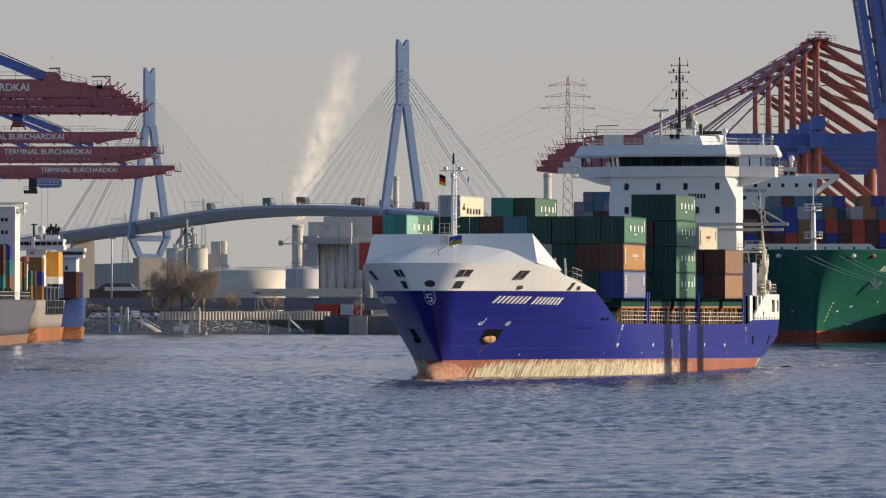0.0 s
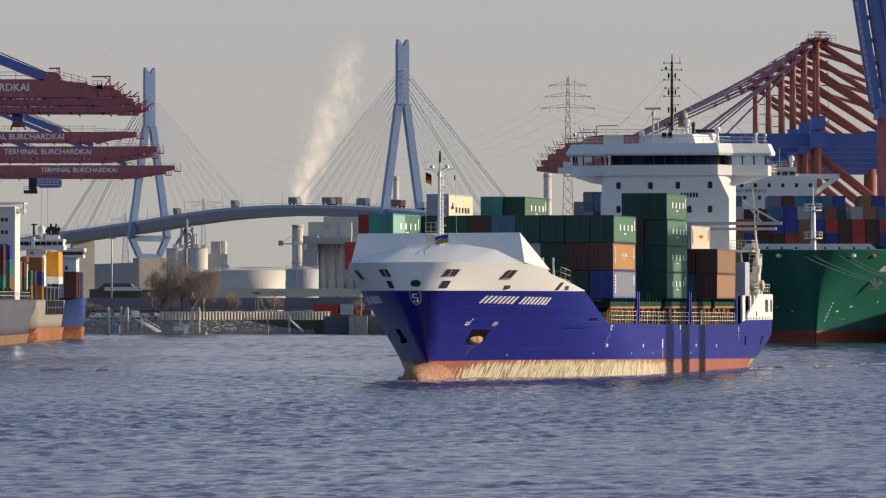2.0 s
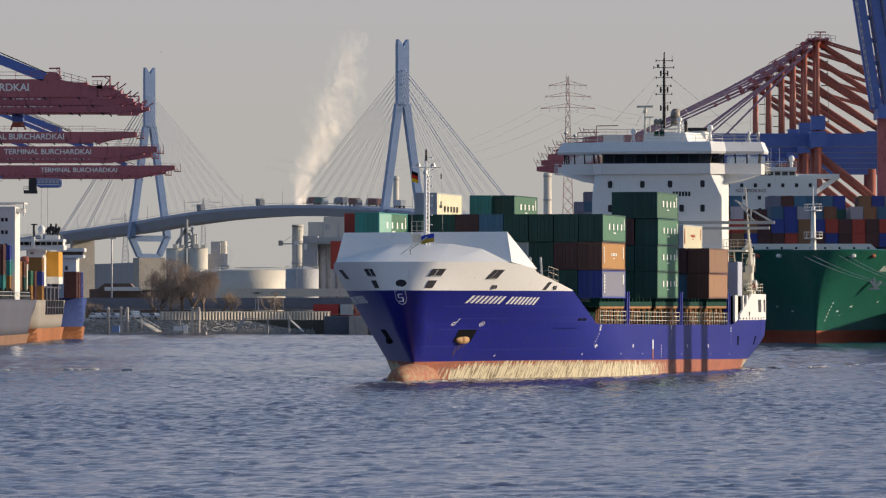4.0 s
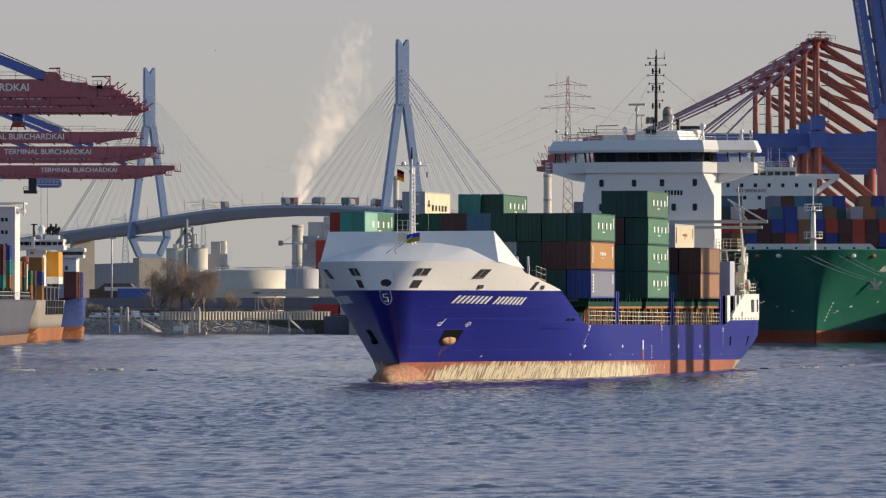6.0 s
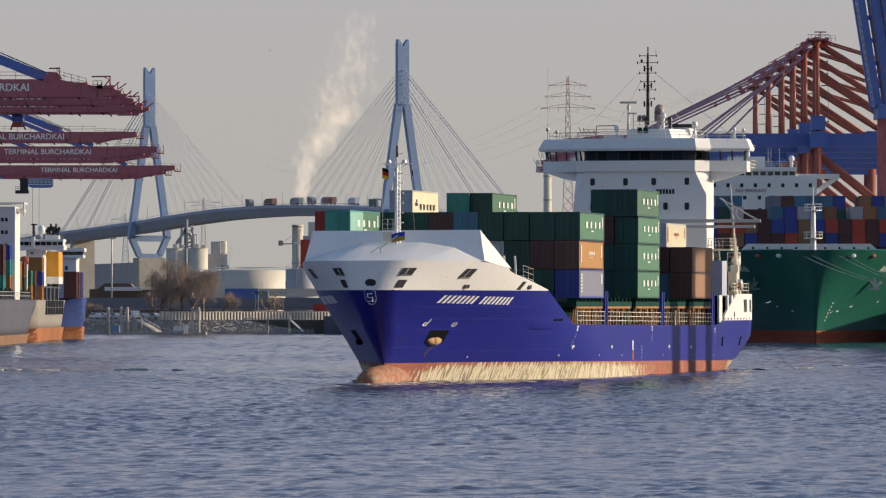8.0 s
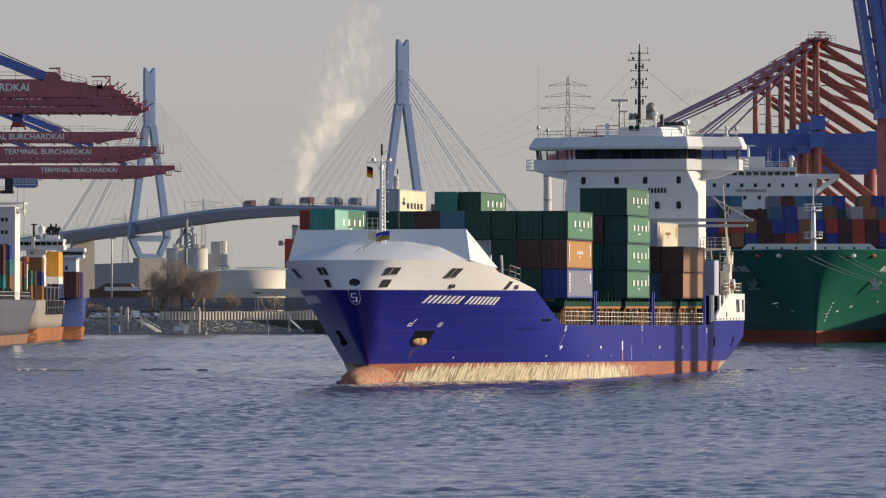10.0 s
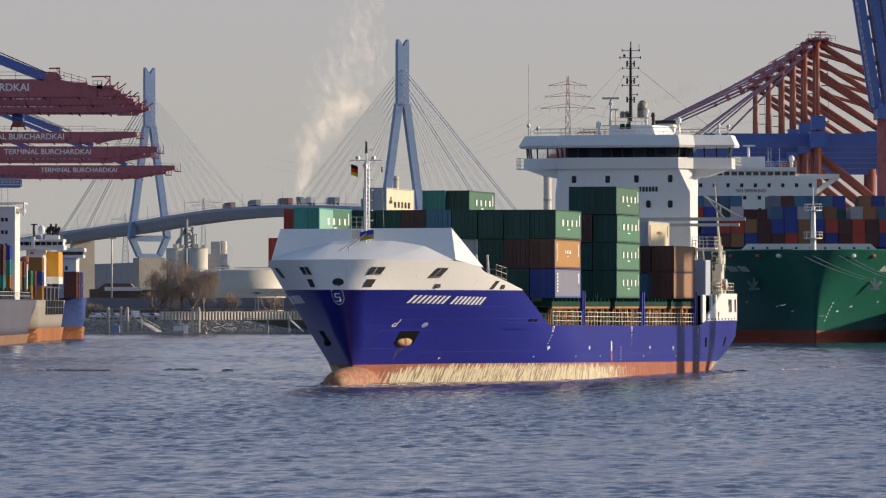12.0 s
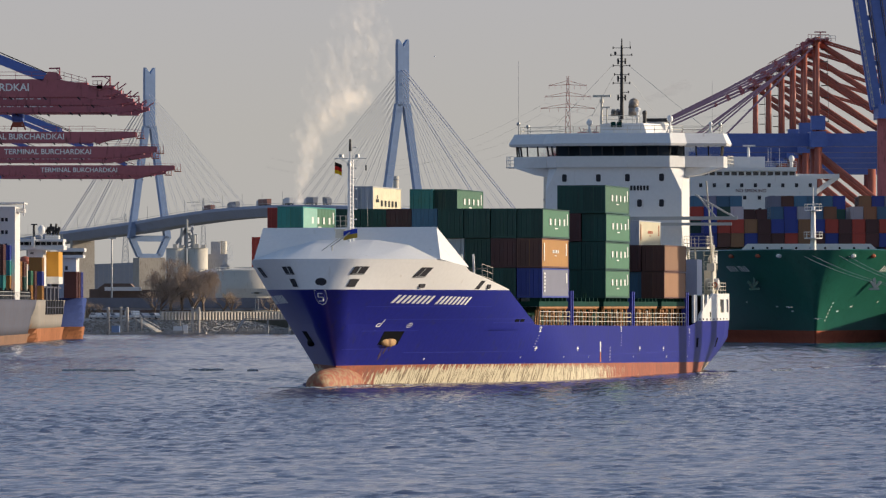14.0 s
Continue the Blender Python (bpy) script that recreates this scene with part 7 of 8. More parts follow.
for x in (-39.4, -34.6):
    bm = bmesh.new()
    tube(bm, (x, 1326, -1), (x, 1326, 4.3 if x > -36 else 3.4), 0.22, n=8)
    part("post", bm, M_STEEL, jetty)
for x0, z0, x1, z1 in ((-34.3, 3.2, -31.4, 0.6), (-44.8, 3.4, -46.6, 0.4)):
    bm = bmesh.new()
    bar(bm, (x0, 1326, z0), (x1, 1325, z1), 1.2, 0.2)
    part("ramp", bm, M_STEEL if x0 > -40 else M_QUAY, jetty)
boat = thing("motor_boat", "small white motor boat at the landing stage", "boat")
bm = bmesh.new()
bx = -59.52
loft(bm, [[(bx - 1.9, 1314, 0.1), (bx + 1.6, 1313.4, 0.1), (bx + 1.6, 1315.6, 0.1), (bx - 1.9, 1315, 0.1)],
          [(bx - 2.6, 1314.4, 1.0), (bx + 1.8, 1313.2, 0.9), (bx + 1.8, 1315.8, 0.9), (bx - 2.6, 1314.6, 1.0)]])
part("hull", bm, M_QUAY, boat, "dark hull")
bm = bmesh.new()
box(bm, bx - 0.6, bx + 1.3, 1313.8, 1315.2, 0.9, 1.9)
box(bm, bx + 1.5, bx + 2.6, 1314, 1315, 0.3, 2.2)
part("cabin", bm, M_WHITE, boat)
tube_bm = bmesh.new()
tube(tube_bm, (bx - 0.6, 1314.5, 1.9), (bx - 0.9, 1314.5, 3.6), 0.06, n=4)
part("mast", tube_bm, M_STEEL, boat)


# parked cars along the bank
CAR_GLASS = paint("car_glass", (0.20, 0.22, 0.25), 0.1, var=0.02)


def car(x, y, z, colour, label, turn=0.0, van=False, scale=1.0, group="cars parked on the bank"):
    c = thing("car", label, "car", group, at=pose(x, y, z, 0, 0, turn))
    bm = bmesh.new()
    h = 1.9 if van else 1.4
    prof = ([(-2.3, 0.3), (2.3, 0.3), (2.3, 0.9), (1.9, 1.0), (1.5, h), (-2.2, h), (-2.3, 0.9)] if van else
            [(-2.2, 0.3), (2.2, 0.3), (2.25, 0.75), (1.3, 0.9), (0.7, h), (-1.2, h), (-1.9, 0.95), (-2.25, 0.85)])
    slab(bm, [(a, -0.88, b) for a, b in prof], (0, 1.76, 0))
    part("body", bm, colour, c)
    bm = bmesh.new()
    slab(bm, [(a, -0.9, b) for a, b in ((-1.5, 0.95), (1.15, 0.95), (0.62, h - 0.1), (-1.15, h - 0.1))], (0, 1.8, 0))
    part("glass", bm, CAR_GLASS, c)
    for wx in (-1.4, 1.4):
        for wy in (-0.9, 0.72):
            bm = bmesh.new()
            tube(bm, (wx, wy, 0.32), (wx, wy + 0.18, 0.32), 0.32, n=12)
            part("wheel", bm, M_BLACK, c)
    return c


CAR_WHITE = paint("car_white", (0.75, 0.75, 0.73), 0.25, var=0.02)
CAR_SILVER = paint("car_silver", (0.45, 0.46, 0.48), 0.3, metal=0.05, var=0.02)
CAR_RED = paint("car_red", (0.45, 0.03, 0.03), 0.3, var=0.02)
zc = 3.43
for x, col, lab, van in ((-78.76, CAR_WHITE, "white car parked on the embankment", False), (-76.95, CAR_SILVER, "silver car parked on the embankment", False),
                         (-74.38, CAR_WHITE, "white car parked on the embankment", False), (-70.65, CAR_WHITE, "white van parked on the embankment", True),
                         (-68.2, CAR_SILVER, "silver car parked on the embankment", False), (-65.37, CAR_WHITE, "white car parked on the embankment", False),
                         (-63.83, CAR_WHITE, "white car parked on the embankment", False)):
    car(x, 1342, zc, col, lab, turn=-58, van=van)

# elevated road behind the bank
via = thing("viaduct", "dark elevated road on concrete piers", "viaduct", kind="structure")
bm = bmesh.new()
box(bm, -260, 100, 1420, 1434, 5.4, 7.0)
part("deck", bm, M_ROAD, via, "dark grey road deck")
bm = bmesh.new()
box(bm, -260, 100, 1419.5, 1419.95, 5.9, 8.35)
part("noise_barrier", bm, paint("barrier", (0.17, 0.18, 0.22), 0.7, var=0.15, scale=0.1, fine=1.0), via)
for i in range(13):
    x = lerp(-95, 20, i / 12)
    bm = bmesh.new()
    box(bm, x - 0.9, x + 0.9, 1423, 1431, 3, 5.4)
    part("pier", bm, M_CONC, via)
bm = bmesh.new()
box(bm, -54.5, -20.44, 1480, 1484, 8.76, 10.75)
tagged(part("retaining_wall", bm, M_TANK), "pale wall beyond the elevated road", "wall", kind="structure")

# trees along the bank
def bare_tree(x, y, z, height, spread, seed, willow=False, leaf=None):
    t = thing("tree", "bare winter willow with hanging ochre twigs" if willow else "bare leafless bank tree", "tree", "trees on the bank", at=pose(x, y, z))
    r = random.Random(seed)
    bm = bmesh.new()
    tw = bmesh.new()

    def grow(p, d, length, rad, level):
        q = p + d * length
        tube(bm if level < 3 else tw, p, q, rad, rad * 0.6, 6 if level < 2 else 3)
        if level >= 5 or length < 0.35:
            if willow:
                for _ in range(2):
                    a = q + Vector((r.uniform(-0.5, 0.5), r.uniform(-0.5, 0.5), 0))
                    tube(tw, q, a - Vector((0, 0, r.uniform(0.3, 0.9))), 0.02, 0.014, 3)
                    tube(tw, a - Vector((0, 0, 0.5)), a - Vector((r.uniform(-.2, .2), 0, r.uniform(1.6, 3.4))), 0.02, 0.01, 3)
            return
        for _ in range(3 if level else 5):
            nd = (d * r.uniform(0.5, 1.0) + Vector((r.uniform(-1, 1), r.uniform(-1, 1), r.uniform(-0.15, 0.7))) * (0.75 if level else spread)).normalized()
            grow(q if r.random() < 0.6 else p.lerp(q, r.uniform(0.6, 1)), nd, length * r.uniform(0.6, 0.8), rad * 0.55, level + 1)

    grow(Vector((0, 0, 0)), Vector((r.uniform(-0.05, 0.05), 0, 1)).normalized(), height * 0.30, height * 0.03, 0)
    part("trunk", bm, M_BARK, t)
    part("crown", tw, leaf or M_TWIG, t, "fine ochre twigs" if willow else "fine brown twigs")
    return t


# tree colours are lightened and greyed to hold the haze
M_BARK = paint("bark", (0.19, 0.145, 0.11), 0.9, var=0.3)
M_TWIG = paint("twigs", (0.36, 0.28, 0.21), 0.9, var=0.3)
M_OCHRE = paint("willow_twigs", (0.36, 0.285, 0.225), 0.9, var=0.3)
for i, (x, h, wil) in enumerate(((-62.49, 16.5, True), (-59.72, 15.5, True), (-57.17, 14.0, True), (-64.75, 12.5, True), (-55.01, 13.5, True),
                                 (-50.58, 8.0, False), (-48.63, 7.5, False), (-40.03, 8.0, False), (-38.4, 7.0, False), (-66.38, 9.0, False),
                                 (-19.6, 6.0, False), (-81.26, 6.0, False), (-78.91, 5.0, False))):
    bare_tree(x, 1352 if wil else 1357, 3.0, h, 0.9, 30 + i, wil, M_OCHRE if wil else None)

# lamp posts
def lamp_post(x, y, z0, z1, r=0.22):
    p = thing("lamp_post", "tall grey lamp mast", "lamp post", "lamp masts on the far bank")
    bm = bmesh.new()
    tube(bm, (x, y, z0), (x, y, z1), r, r * 0.6, 6)
    part("mast", bm, M_STEEL, p)
    bm = bmesh.new()
    box(bm, x - 1.0, x + 1.0, y - 0.3, y + 0.3, z1, z1 + 0.35)
    part("lamp_head", bm, M_STEEL, p)


lamp_post(-80.92, 1440, 3, 22.79, 0.3)
for x in (-44.57, -43.9, -40.01, -37.99, -19.47):
    lamp_post(x, 1400, 3, 9.32, 0.12)

# tanks, silos and works
def round_off(me):
    """Smooth the curved sides and keep the flat tops flat."""
    for p in me.polygons:
        p.use_smooth = abs(p.normal.z) < 0.9


def tank(u_x, y, r, z1, label, dome=0.0, mat=None):
    t = thing("storage_tank", label, "tank", "storage tanks")
    bm = bmesh.new()
    drum(bm, u_x, y, 3, z1, r, n=48)
    if dome:
        tube(bm, (u_x, y, z1), (u_x, y, z1 + dome), r, r * 0.15, 48)
    shell = part("shell", bm, mat or M_TANK, t)
    round_off(shell.data)
    bm = bmesh.new()
    for i in range(24):
        a0, a1 = 2 * math.pi * i / 24, 2 * math.pi * (i + 1) / 24
        tube(bm, (u_x + r * math.cos(a0), y + r * math.sin(a0), z1 + 0.9), (u_x + r * math.cos(a1), y + r * math.sin(a1), z1 + 0.9), 0.06, n=3)
        tube(bm, (u_x + r * math.cos(a0), y + r * math.sin(a0), z1), (u_x + r * math.cos(a0), y + r * math.sin(a0), z1 + 0.9), 0.06, n=3)
    part("rim_rail", bm, M_STEEL, t)
    return t


tank(-57.22, 1750, 10.404, 16.84, "wide cream storage tank with low roof", 0.8)
tank(-40.59, 1700, 4.727, 16.87, "grey storage tank with shallow domed roof", 1.0, M_SILO)
tank(-68.18, 1760, 5.063, 16.39, "low grey storage tank", 1.0, M_SILO)


def silo_row(x0, x1, y, z1, n, label, mat):
    s = thing("silo_block", label, "silo", "grain silos")
    r = (x1 - x0) / n / 2
    for i in range(n):
        bm = bmesh.new()
        drum(bm, x0 + r * (2 * i + 1), y, 3, z1, r * 0.99, n=28)
        round_off(part("silo", bm, mat, s).data)
    return s, r


sb, r = silo_row(-47.68, -26.75, 2250, 30.06, 6, "grey concrete grain silo row", M_SILO)
bm = bmesh.new()
box(bm, -53.29, -47.68, 2242, 2260, 3, 32.86)
box(bm, -51.57, -34.95, 2240, 2262, 30.27, 32.22)
part("head_house", bm, M_SILO, sb, "grey conveyor gallery")
bm = bmesh.new()
box(bm, -51.79, -35.11, 2264, 2280, 31.68, 38.4)
box(bm, -46.42, -18.65, 2290, 2310, 31.7, 40.81)
box(bm, -37.52, -25.16, 2262, 2266, 30.4, 32.57)
box(bm, -28.85, -18.22, 2258, 2300, 3, 31.48)
works = tagged(part("mill_building", bm, paint("mill_cream", (0.55, 0.53, 0.48), 0.7, var=0.06, scale=0.03, fine=0.4, dirt=(0.35, 0.33, 0.3), dirt_amount=0.2)), "pale boxy mill building above the silos", "building")
bm = bmesh.new()
for x in (-46.2, -40.13):
    box(bm, x - 0.3, x + 0.3, 2263.6, 2264.2, 31.7, 37.99)
box(bm, -45.33, -43.38, 2263.7, 2264.1, 35.39, 37.56)
part("facade_joint", bm, M_SILO, works)
for x, w, z, m, label in ((-107.83, 3.994, 29.12, M_TANK, "broad cream cement silo with a head house"), (-99.05, 4.108, 29.12, M_TANK, "broad cream cement silo with a head house")):
    t = thing("cement_silo", label, "silo", "cement silos")
    bm = bmesh.new()
    drum(bm, x, 2380, 3, z, w, n=32)
    drum(bm, x, 2380, z, z + 0.3, w + 0.15, n=20)
    round_off(part("shell", bm, m, t).data)
    bm = bmesh.new()
    box(bm, x - 1.2, x + 0.4, 2378, 2382, z + 0.3, z + 2.0), box(bm, x + 1.2, x + 3.2, 2379, 2383, z + 0.3, z + 1.6)
    part("head", bm, M_TANK, t)
plant = thing("cement_plant", "grey cement works with conveyor tower", "works")
bm = bmesh.new()
box(bm, -93.96, -90.07, 2385, 2395, 3, 32.19), box(bm, -95.14, -87.13, 2383, 2386, 3, 27.11)
for x in (-104.51, -101.76):
    bar(bm, (x, 2390, 3), (x, 2390, 38.15), 1.0, 1.0)
for k in range(6):
    z = 29.44 + k * 1.6
    bar(bm, (-104.96, 2390, z), (-101.07, 2390, z + 1.5), 0.5, 0.5)
bar(bm, (-104.05, 2390, 37.46), (-108.17, 2390, 31.28), 1.0, 1.2)
box(bm, -101.3, -99.69, 2388, 2392, 29.44, 35.17)
part("tower", bm, M_SILO, plant)
bm = bmesh.new()
tube(bm, (-84.76, 2290, 3), (-84.76, 2290, 21.91), 2.2, 1.8, 12)
part("vent_stack", bm, M_SILO, plant)
bm = bmesh.new()
drum(bm, -88.92, 2389, 3, 32.42, 1.375, n=16)
part("round_bin", bm, M_TANK, plant, "cream round bin")
for u0, v0, u1, v1, rad in ((-105.79, 37.67, -106.71, 29.42, 0.5), (-102.82, 35.84, -100.3, 30.34, 0.7), (-103.73, 41.33, -103.73, 29.42, 0.45), (-100.98, 34.92, -100.98, 29.42, 0.9)):
    bm = bmesh.new()
    tube(bm, (u0, 2388, v0), (u1, 2388, v1), rad, n=8)
    part("conveyor_pipe", bm, M_STEEL, plant)
bm = bmesh.new()
box(bm, -87.14, -58.71, 1950, 1990, 3, 17.05)
tagged(part("warehouse", bm, M_SILO), "long grey harbour shed", "warehouse")
bm = bmesh.new()
box(bm, -202.5, -165.0, 3400, 3440, 3, 29.9)
loft(bm, [[(-202.5, y, 29.9), (-165.0, y, 31.5), (-165.0, y, 29.9)] for y in (3400, 3440)])
shed = tagged(part("warehouse", bm, paint("shed_blue_grey", (0.36, 0.38, 0.43), 0.7, var=0.08, scale=0.05, fine=0.5)), "large blue-grey harbour shed", "warehouse")
rib_bm = bmesh.new()
box(rib_bm, -0.15, 0.15, 3399.6, 3400, 3, 29.6)
rib_me = mesh_of("wall_rib", rib_bm, M_SILO)
for i in range(13):
    shared("wall_rib", rib_me, shed, pose(-202.0 + i * 3.0, 0, 0))
bm = bmesh.new()
slab(bm, [(-90.04, 1500, 3), (-63.86, 1500, 3), (-63.86, 1500, 10.51), (-78.25, 1500, 10.51), (-79.69, 1500, 12.09), (-86.16, 1500, 12.09), (-88.03, 1500, 10.65), (-90.04, 1500, 10.65)], (0, 12, 0))
tagged(part("low_house", bm, paint("brick_brown", (0.16, 0.11, 0.085), 0.85, var=0.25, scale=0.1, fine=1.0)), "low brown brick house by the road", "house")
bm = bmesh.new()
box(bm, -86.04, -76.71, 1498, 1499, 10.22, 11.22)
tagged(part("site_hut", bm, M_WHITE), "row of pale site huts", "hut")

# chimneys
def chimney(x, y, r0, r1, z1, label, mat):
    c = thing("chimney", label, "chimney")
    bm = bmesh.new()
    tube(bm, (x, y, 3), (x, y, z1), r0, r1, 20)
    round_off(part("shaft", bm, mat, c).data)
    for k in (0.55, 0.8, 0.97):
        bm = bmesh.new()
        drum(bm, x, y, 3 + (z1 - 3) * k, 3 + (z1 - 3) * k + 0.7, lerp(r0, r1, k) + 0.25, n=20)
        part("ring_platform", bm, M_SILO, c)


chimney(-73.94, 3000, 3.15, 2.9, 47.31, "broad pale stack that gives off steam", M_TANK)
chimney(-27.06, 3400, 1.956, 1.63, 80.74, "pale chimney behind the bridge", M_TANK)
chimney(53.22, 3000, 2.301, 2.014, 73.77, "pale chimney behind the gantry booms", M_TANK)

# tower crane
tc = thing("tower_crane", "small white tower crane among the silos", "crane")
bm = bmesh.new()
d = 1690.0
x = -41.16
w = 0.9
for sx in (-w, w):
    for sy in (-w, w):
        tube(bm, (x + sx, d + sy, 3), (x + sx, d + sy, 24.11), 0.13, n=4)
for i in range(9):
    z = 3 + i * 1.9
    tube(bm, (x - w, d - w, z), (x + w, d - w, z + 1.9), 0.08, n=4), tube(bm, (x + w, d - w, z), (x - w, d - w, z + 1.9), 0.08, n=4)
part("mast", bm, M_SILO, tc)
bm = bmesh.new()
bar(bm, (-46.51, d, 24.11), (-23.34, d, 24.27), 0.5, 0.35)
tube(bm, (x, d, 24.11), (x, d, 28.16), 0.25, 0.1, 5)
tube(bm, (x, d, 28.0), (-46.19, d, 24.43), 0.06, n=4), tube(bm, (x, d, 28.0), (-29.82, d, 24.43), 0.06, n=4)
part("jib", bm, M_STEEL, tc)
for x0, x1, z0, z1, m in ((-47.16, -45.86, 23.62, 25.08, M_QUAY), (-42.78, -41.49, 23.78, 24.92, M_WHITE), (-39.87, -39.06, 22.49, 24.11, M_WHITE)):
    bm = bmesh.new()
    box(bm, x0, x1, d - 0.8, d + 0.8, z0, z1)
    part("counterweight" if m is M_QUAY else "cab", bm, m, tc)


# electricity pylons
def power_mast(x, y, z1, arms, mats, label, base=4.5):
    p = thing("electricity_pylon", label, "pylon", "electricity pylons")
    n = 22
    for i in range(n):
        bm = bmesh.new()
        k0, k1 = i / n, (i + 1) / n
        w0, w1 = lerp(base, 0.35, k0 ** 0.8), lerp(base, 0.35, k1 ** 0.8)
        za, zb2 = lerp(3, z1, k0), lerp(3, z1, k1)
        for sx in (-1, 1):
            for sy in (-1, 1):
                tube(bm, (x + sx * w0, y + sy * w0, za), (x + sx * w1, y + sy * w1, zb2), 0.12, n=4)
            tube(bm, (x + sx * w0, y - w0, za), (x - sx * w1, y - w1, zb2), 0.11, n=4)
            tube(bm, (x + sx * w0, y + w0, za), (x - sx * w1, y + w1, zb2), 0.11, n=4)
        part("lattice", bm, mats[i % len(mats)], p)
    for z, w in arms:
        bm = bmesh.new()
        for s in (1, -1):
            tube(bm, (x, y, z), (x + s * w, y, z - 0.5), 0.13, n=4), tube(bm, (x, y, z + 1.4), (x + s * w, y, z - 0.4), 0.10, n=4)
            for k in (0.35, 0.68, 1.0):
                tube(bm, (x + s * w * k, y, z - 0.4), (x + s * w * k, y, z - 1.7), 0.06, n=4)
                tube(bm, (x + s * w * k * 0.9, y, z + 0.1), (x + s * w * k, y, z + 1.3 * (1 - k)), 0.05, n=4)
        part("crossarm", bm, mats[0], p)
    return p


# the mast's red is paled, with haze put into the paint
M_PYRED = paint("pylon_red", (0.82, 0.42, 0.33), 0.6)
M_PYGREY = paint("pylon_grey", (0.40, 0.41, 0.43), 0.6)
PY = 2150.0
power_mast(45.56, PY, 90.05, ((87.0, 6.9), (82.9, 8.4), (78.7, 9.8)), [M_PYRED], "tall red and grey lattice electricity pylon", 3.4)
power_mast(-194.01, 3600.0, 62.31, ((55.41, 12), (58.86, 9)), [M_PYGREY], "distant grey lattice electricity pylon")
power_mast(-170.76, 4200.0, 82.84, ((79.62, 12), (77.2, 9)), [M_PYGREY], "distant grey lattice electricity pylon")
wires = bmesh.new()
for z, w in ((78.92, 9.484), (82.83, 8.247)):
    for s in (1, -1):
        for ex, ey, ez in ((-4.95 - 60, 2500, z - 14), (85.76 + 40, 1900, z + 2)):
            a, b = Vector((45.56 + s * w, PY, z - 2.6)), Vector((ex + s * w, ey, ez))
            pts = [a.lerp(b, i / 14) - Vector((0, 0, 11 * (1 - (2 * i / 14 - 1) ** 2))) for i in range(15)]
            for p, q in zip(pts, pts[1:]):
                tube(wires, p, q, 0.025, n=3)
tagged(part("power_line", wires, M_PYGREY), "thin sagging power lines", "power line", kind="stuff")
# skyline blocks, their haze given as flat grey paint
bm = bmesh.new()
box(bm, -1500, 1500, 4700, 4720, 3, 16)
for i in range(120):
    xx = rng.uniform(-600, 600)
    ww = rng.uniform(10, 40)
    box(bm, xx - ww, xx + ww, 4660, 4700, 3, rng.uniform(14, 26))
tagged(part("backdrop", bm, paint("far_haze_town", (0.30, 0.31, 0.33), 0.9, var=0.1, scale=0.01, fine=0.1)), "low skyline in a haze-grey paint", "skyline", kind="structure")


# lorries on the roads behind the bank
def road_lorry(label, box_colour, cab_colour, length):
    v = thing("lorry", label, "lorry", "lorries on the bank roads")
    a = length / 2
    bm = bmesh.new()
    box(bm, -a, a - 2.6, -1.25, 1.25, 1.1, 3.6)
    part("cargo_box", bm, box_colour, v)
    bm = bmesh.new()
    slab(bm, [(a - 2.3, -1.2, 0.5), (a, -1.2, 0.5), (a, -1.2, 1.6), (a - 0.3, -1.2, 3.0), (a - 2.3, -1.2, 3.1)], (0, 2.4, 0))
    part("cab", bm, cab_colour, v)
    bm = bmesh.new()
    box(bm, -a, a - 0.3, -0.9, 0.9, 0.6, 1.05)
    part("chassis", bm, M_BLACK, v)
    for x in (-a + 1.2, -a + 2.6, a - 1.2):
        for y in (-1.2, 0.9):
            bm = bmesh.new()
            tube(bm, (x, y, 0.5), (x, y + 0.3, 0.5), 0.5, n=10)
            part("wheel", bm, M_TYRE, v)
    return v


viaduct_lorry = road_lorry("blue lorry driving along the elevated road", M_CBLUE, M_LGREY, 10.5)
parked = road_lorry("red lorry standing on the bank road", CAR_RED, CAR_RED, 9.0)
parked.matrix_basis = pose(-26.35, 1402, 3.2)
parked = road_lorry("pale lorry standing on the bank road", M_LWHITE, CAR_RED, 6.0)
parked.matrix_basis = pose(-21.78, 1402, 3.2)


# gulls over the water
def gull(x, y, z, turn):
    g = thing("gull", "white and grey gull gliding over the water", "bird", "gulls", at=pose(x, y, z, 0, 0, turn))
    bm = bmesh.new()
    loft(bm, [[(k * 0.22, 0.07 * w * math.cos(a), 0.07 * w * math.sin(a)) for a in [2 * math.pi * i / 8 for i in range(8)]] for k, w in ((-1.2, 0.15), (-0.7, 0.7), (0, 1.0), (0.7, 0.8), (1.1, 0.25))])
    part("body", bm, CAR_WHITE, g, smooth=True)
    for s in (1, -1):
        bm = bmesh.new()
        slab(bm, [(0.12, s * 0.05, 0.05), (0.2, s * 0.35, 0.16), (0.0, s * 0.75, 0.08), (-0.05, s * 0.72, 0.07), (-0.05, s * 0.35, 0.14), (-0.12, s * 0.05, 0.04)], (0, 0, 0.02))
        part("wing", bm, CAR_WHITE, g)
    return g


GULLS = [(gull(0, 0, 0, 0), (-93.0, 1400, 65.5), (-2.0, 1395, 65.5)),
         (gull(0, 0, 0, 0), (48.42, 960, 4.85), (55.79, 950, 6.23)), (gull(0, 0, 0, 0), (63.85, 930, 3.57), (58.5, 920, 4.46))]


# ---- steam, exhaust and broken water: rigid pieces that drift ----
scene.cycles.transparent_max_bounces = 128


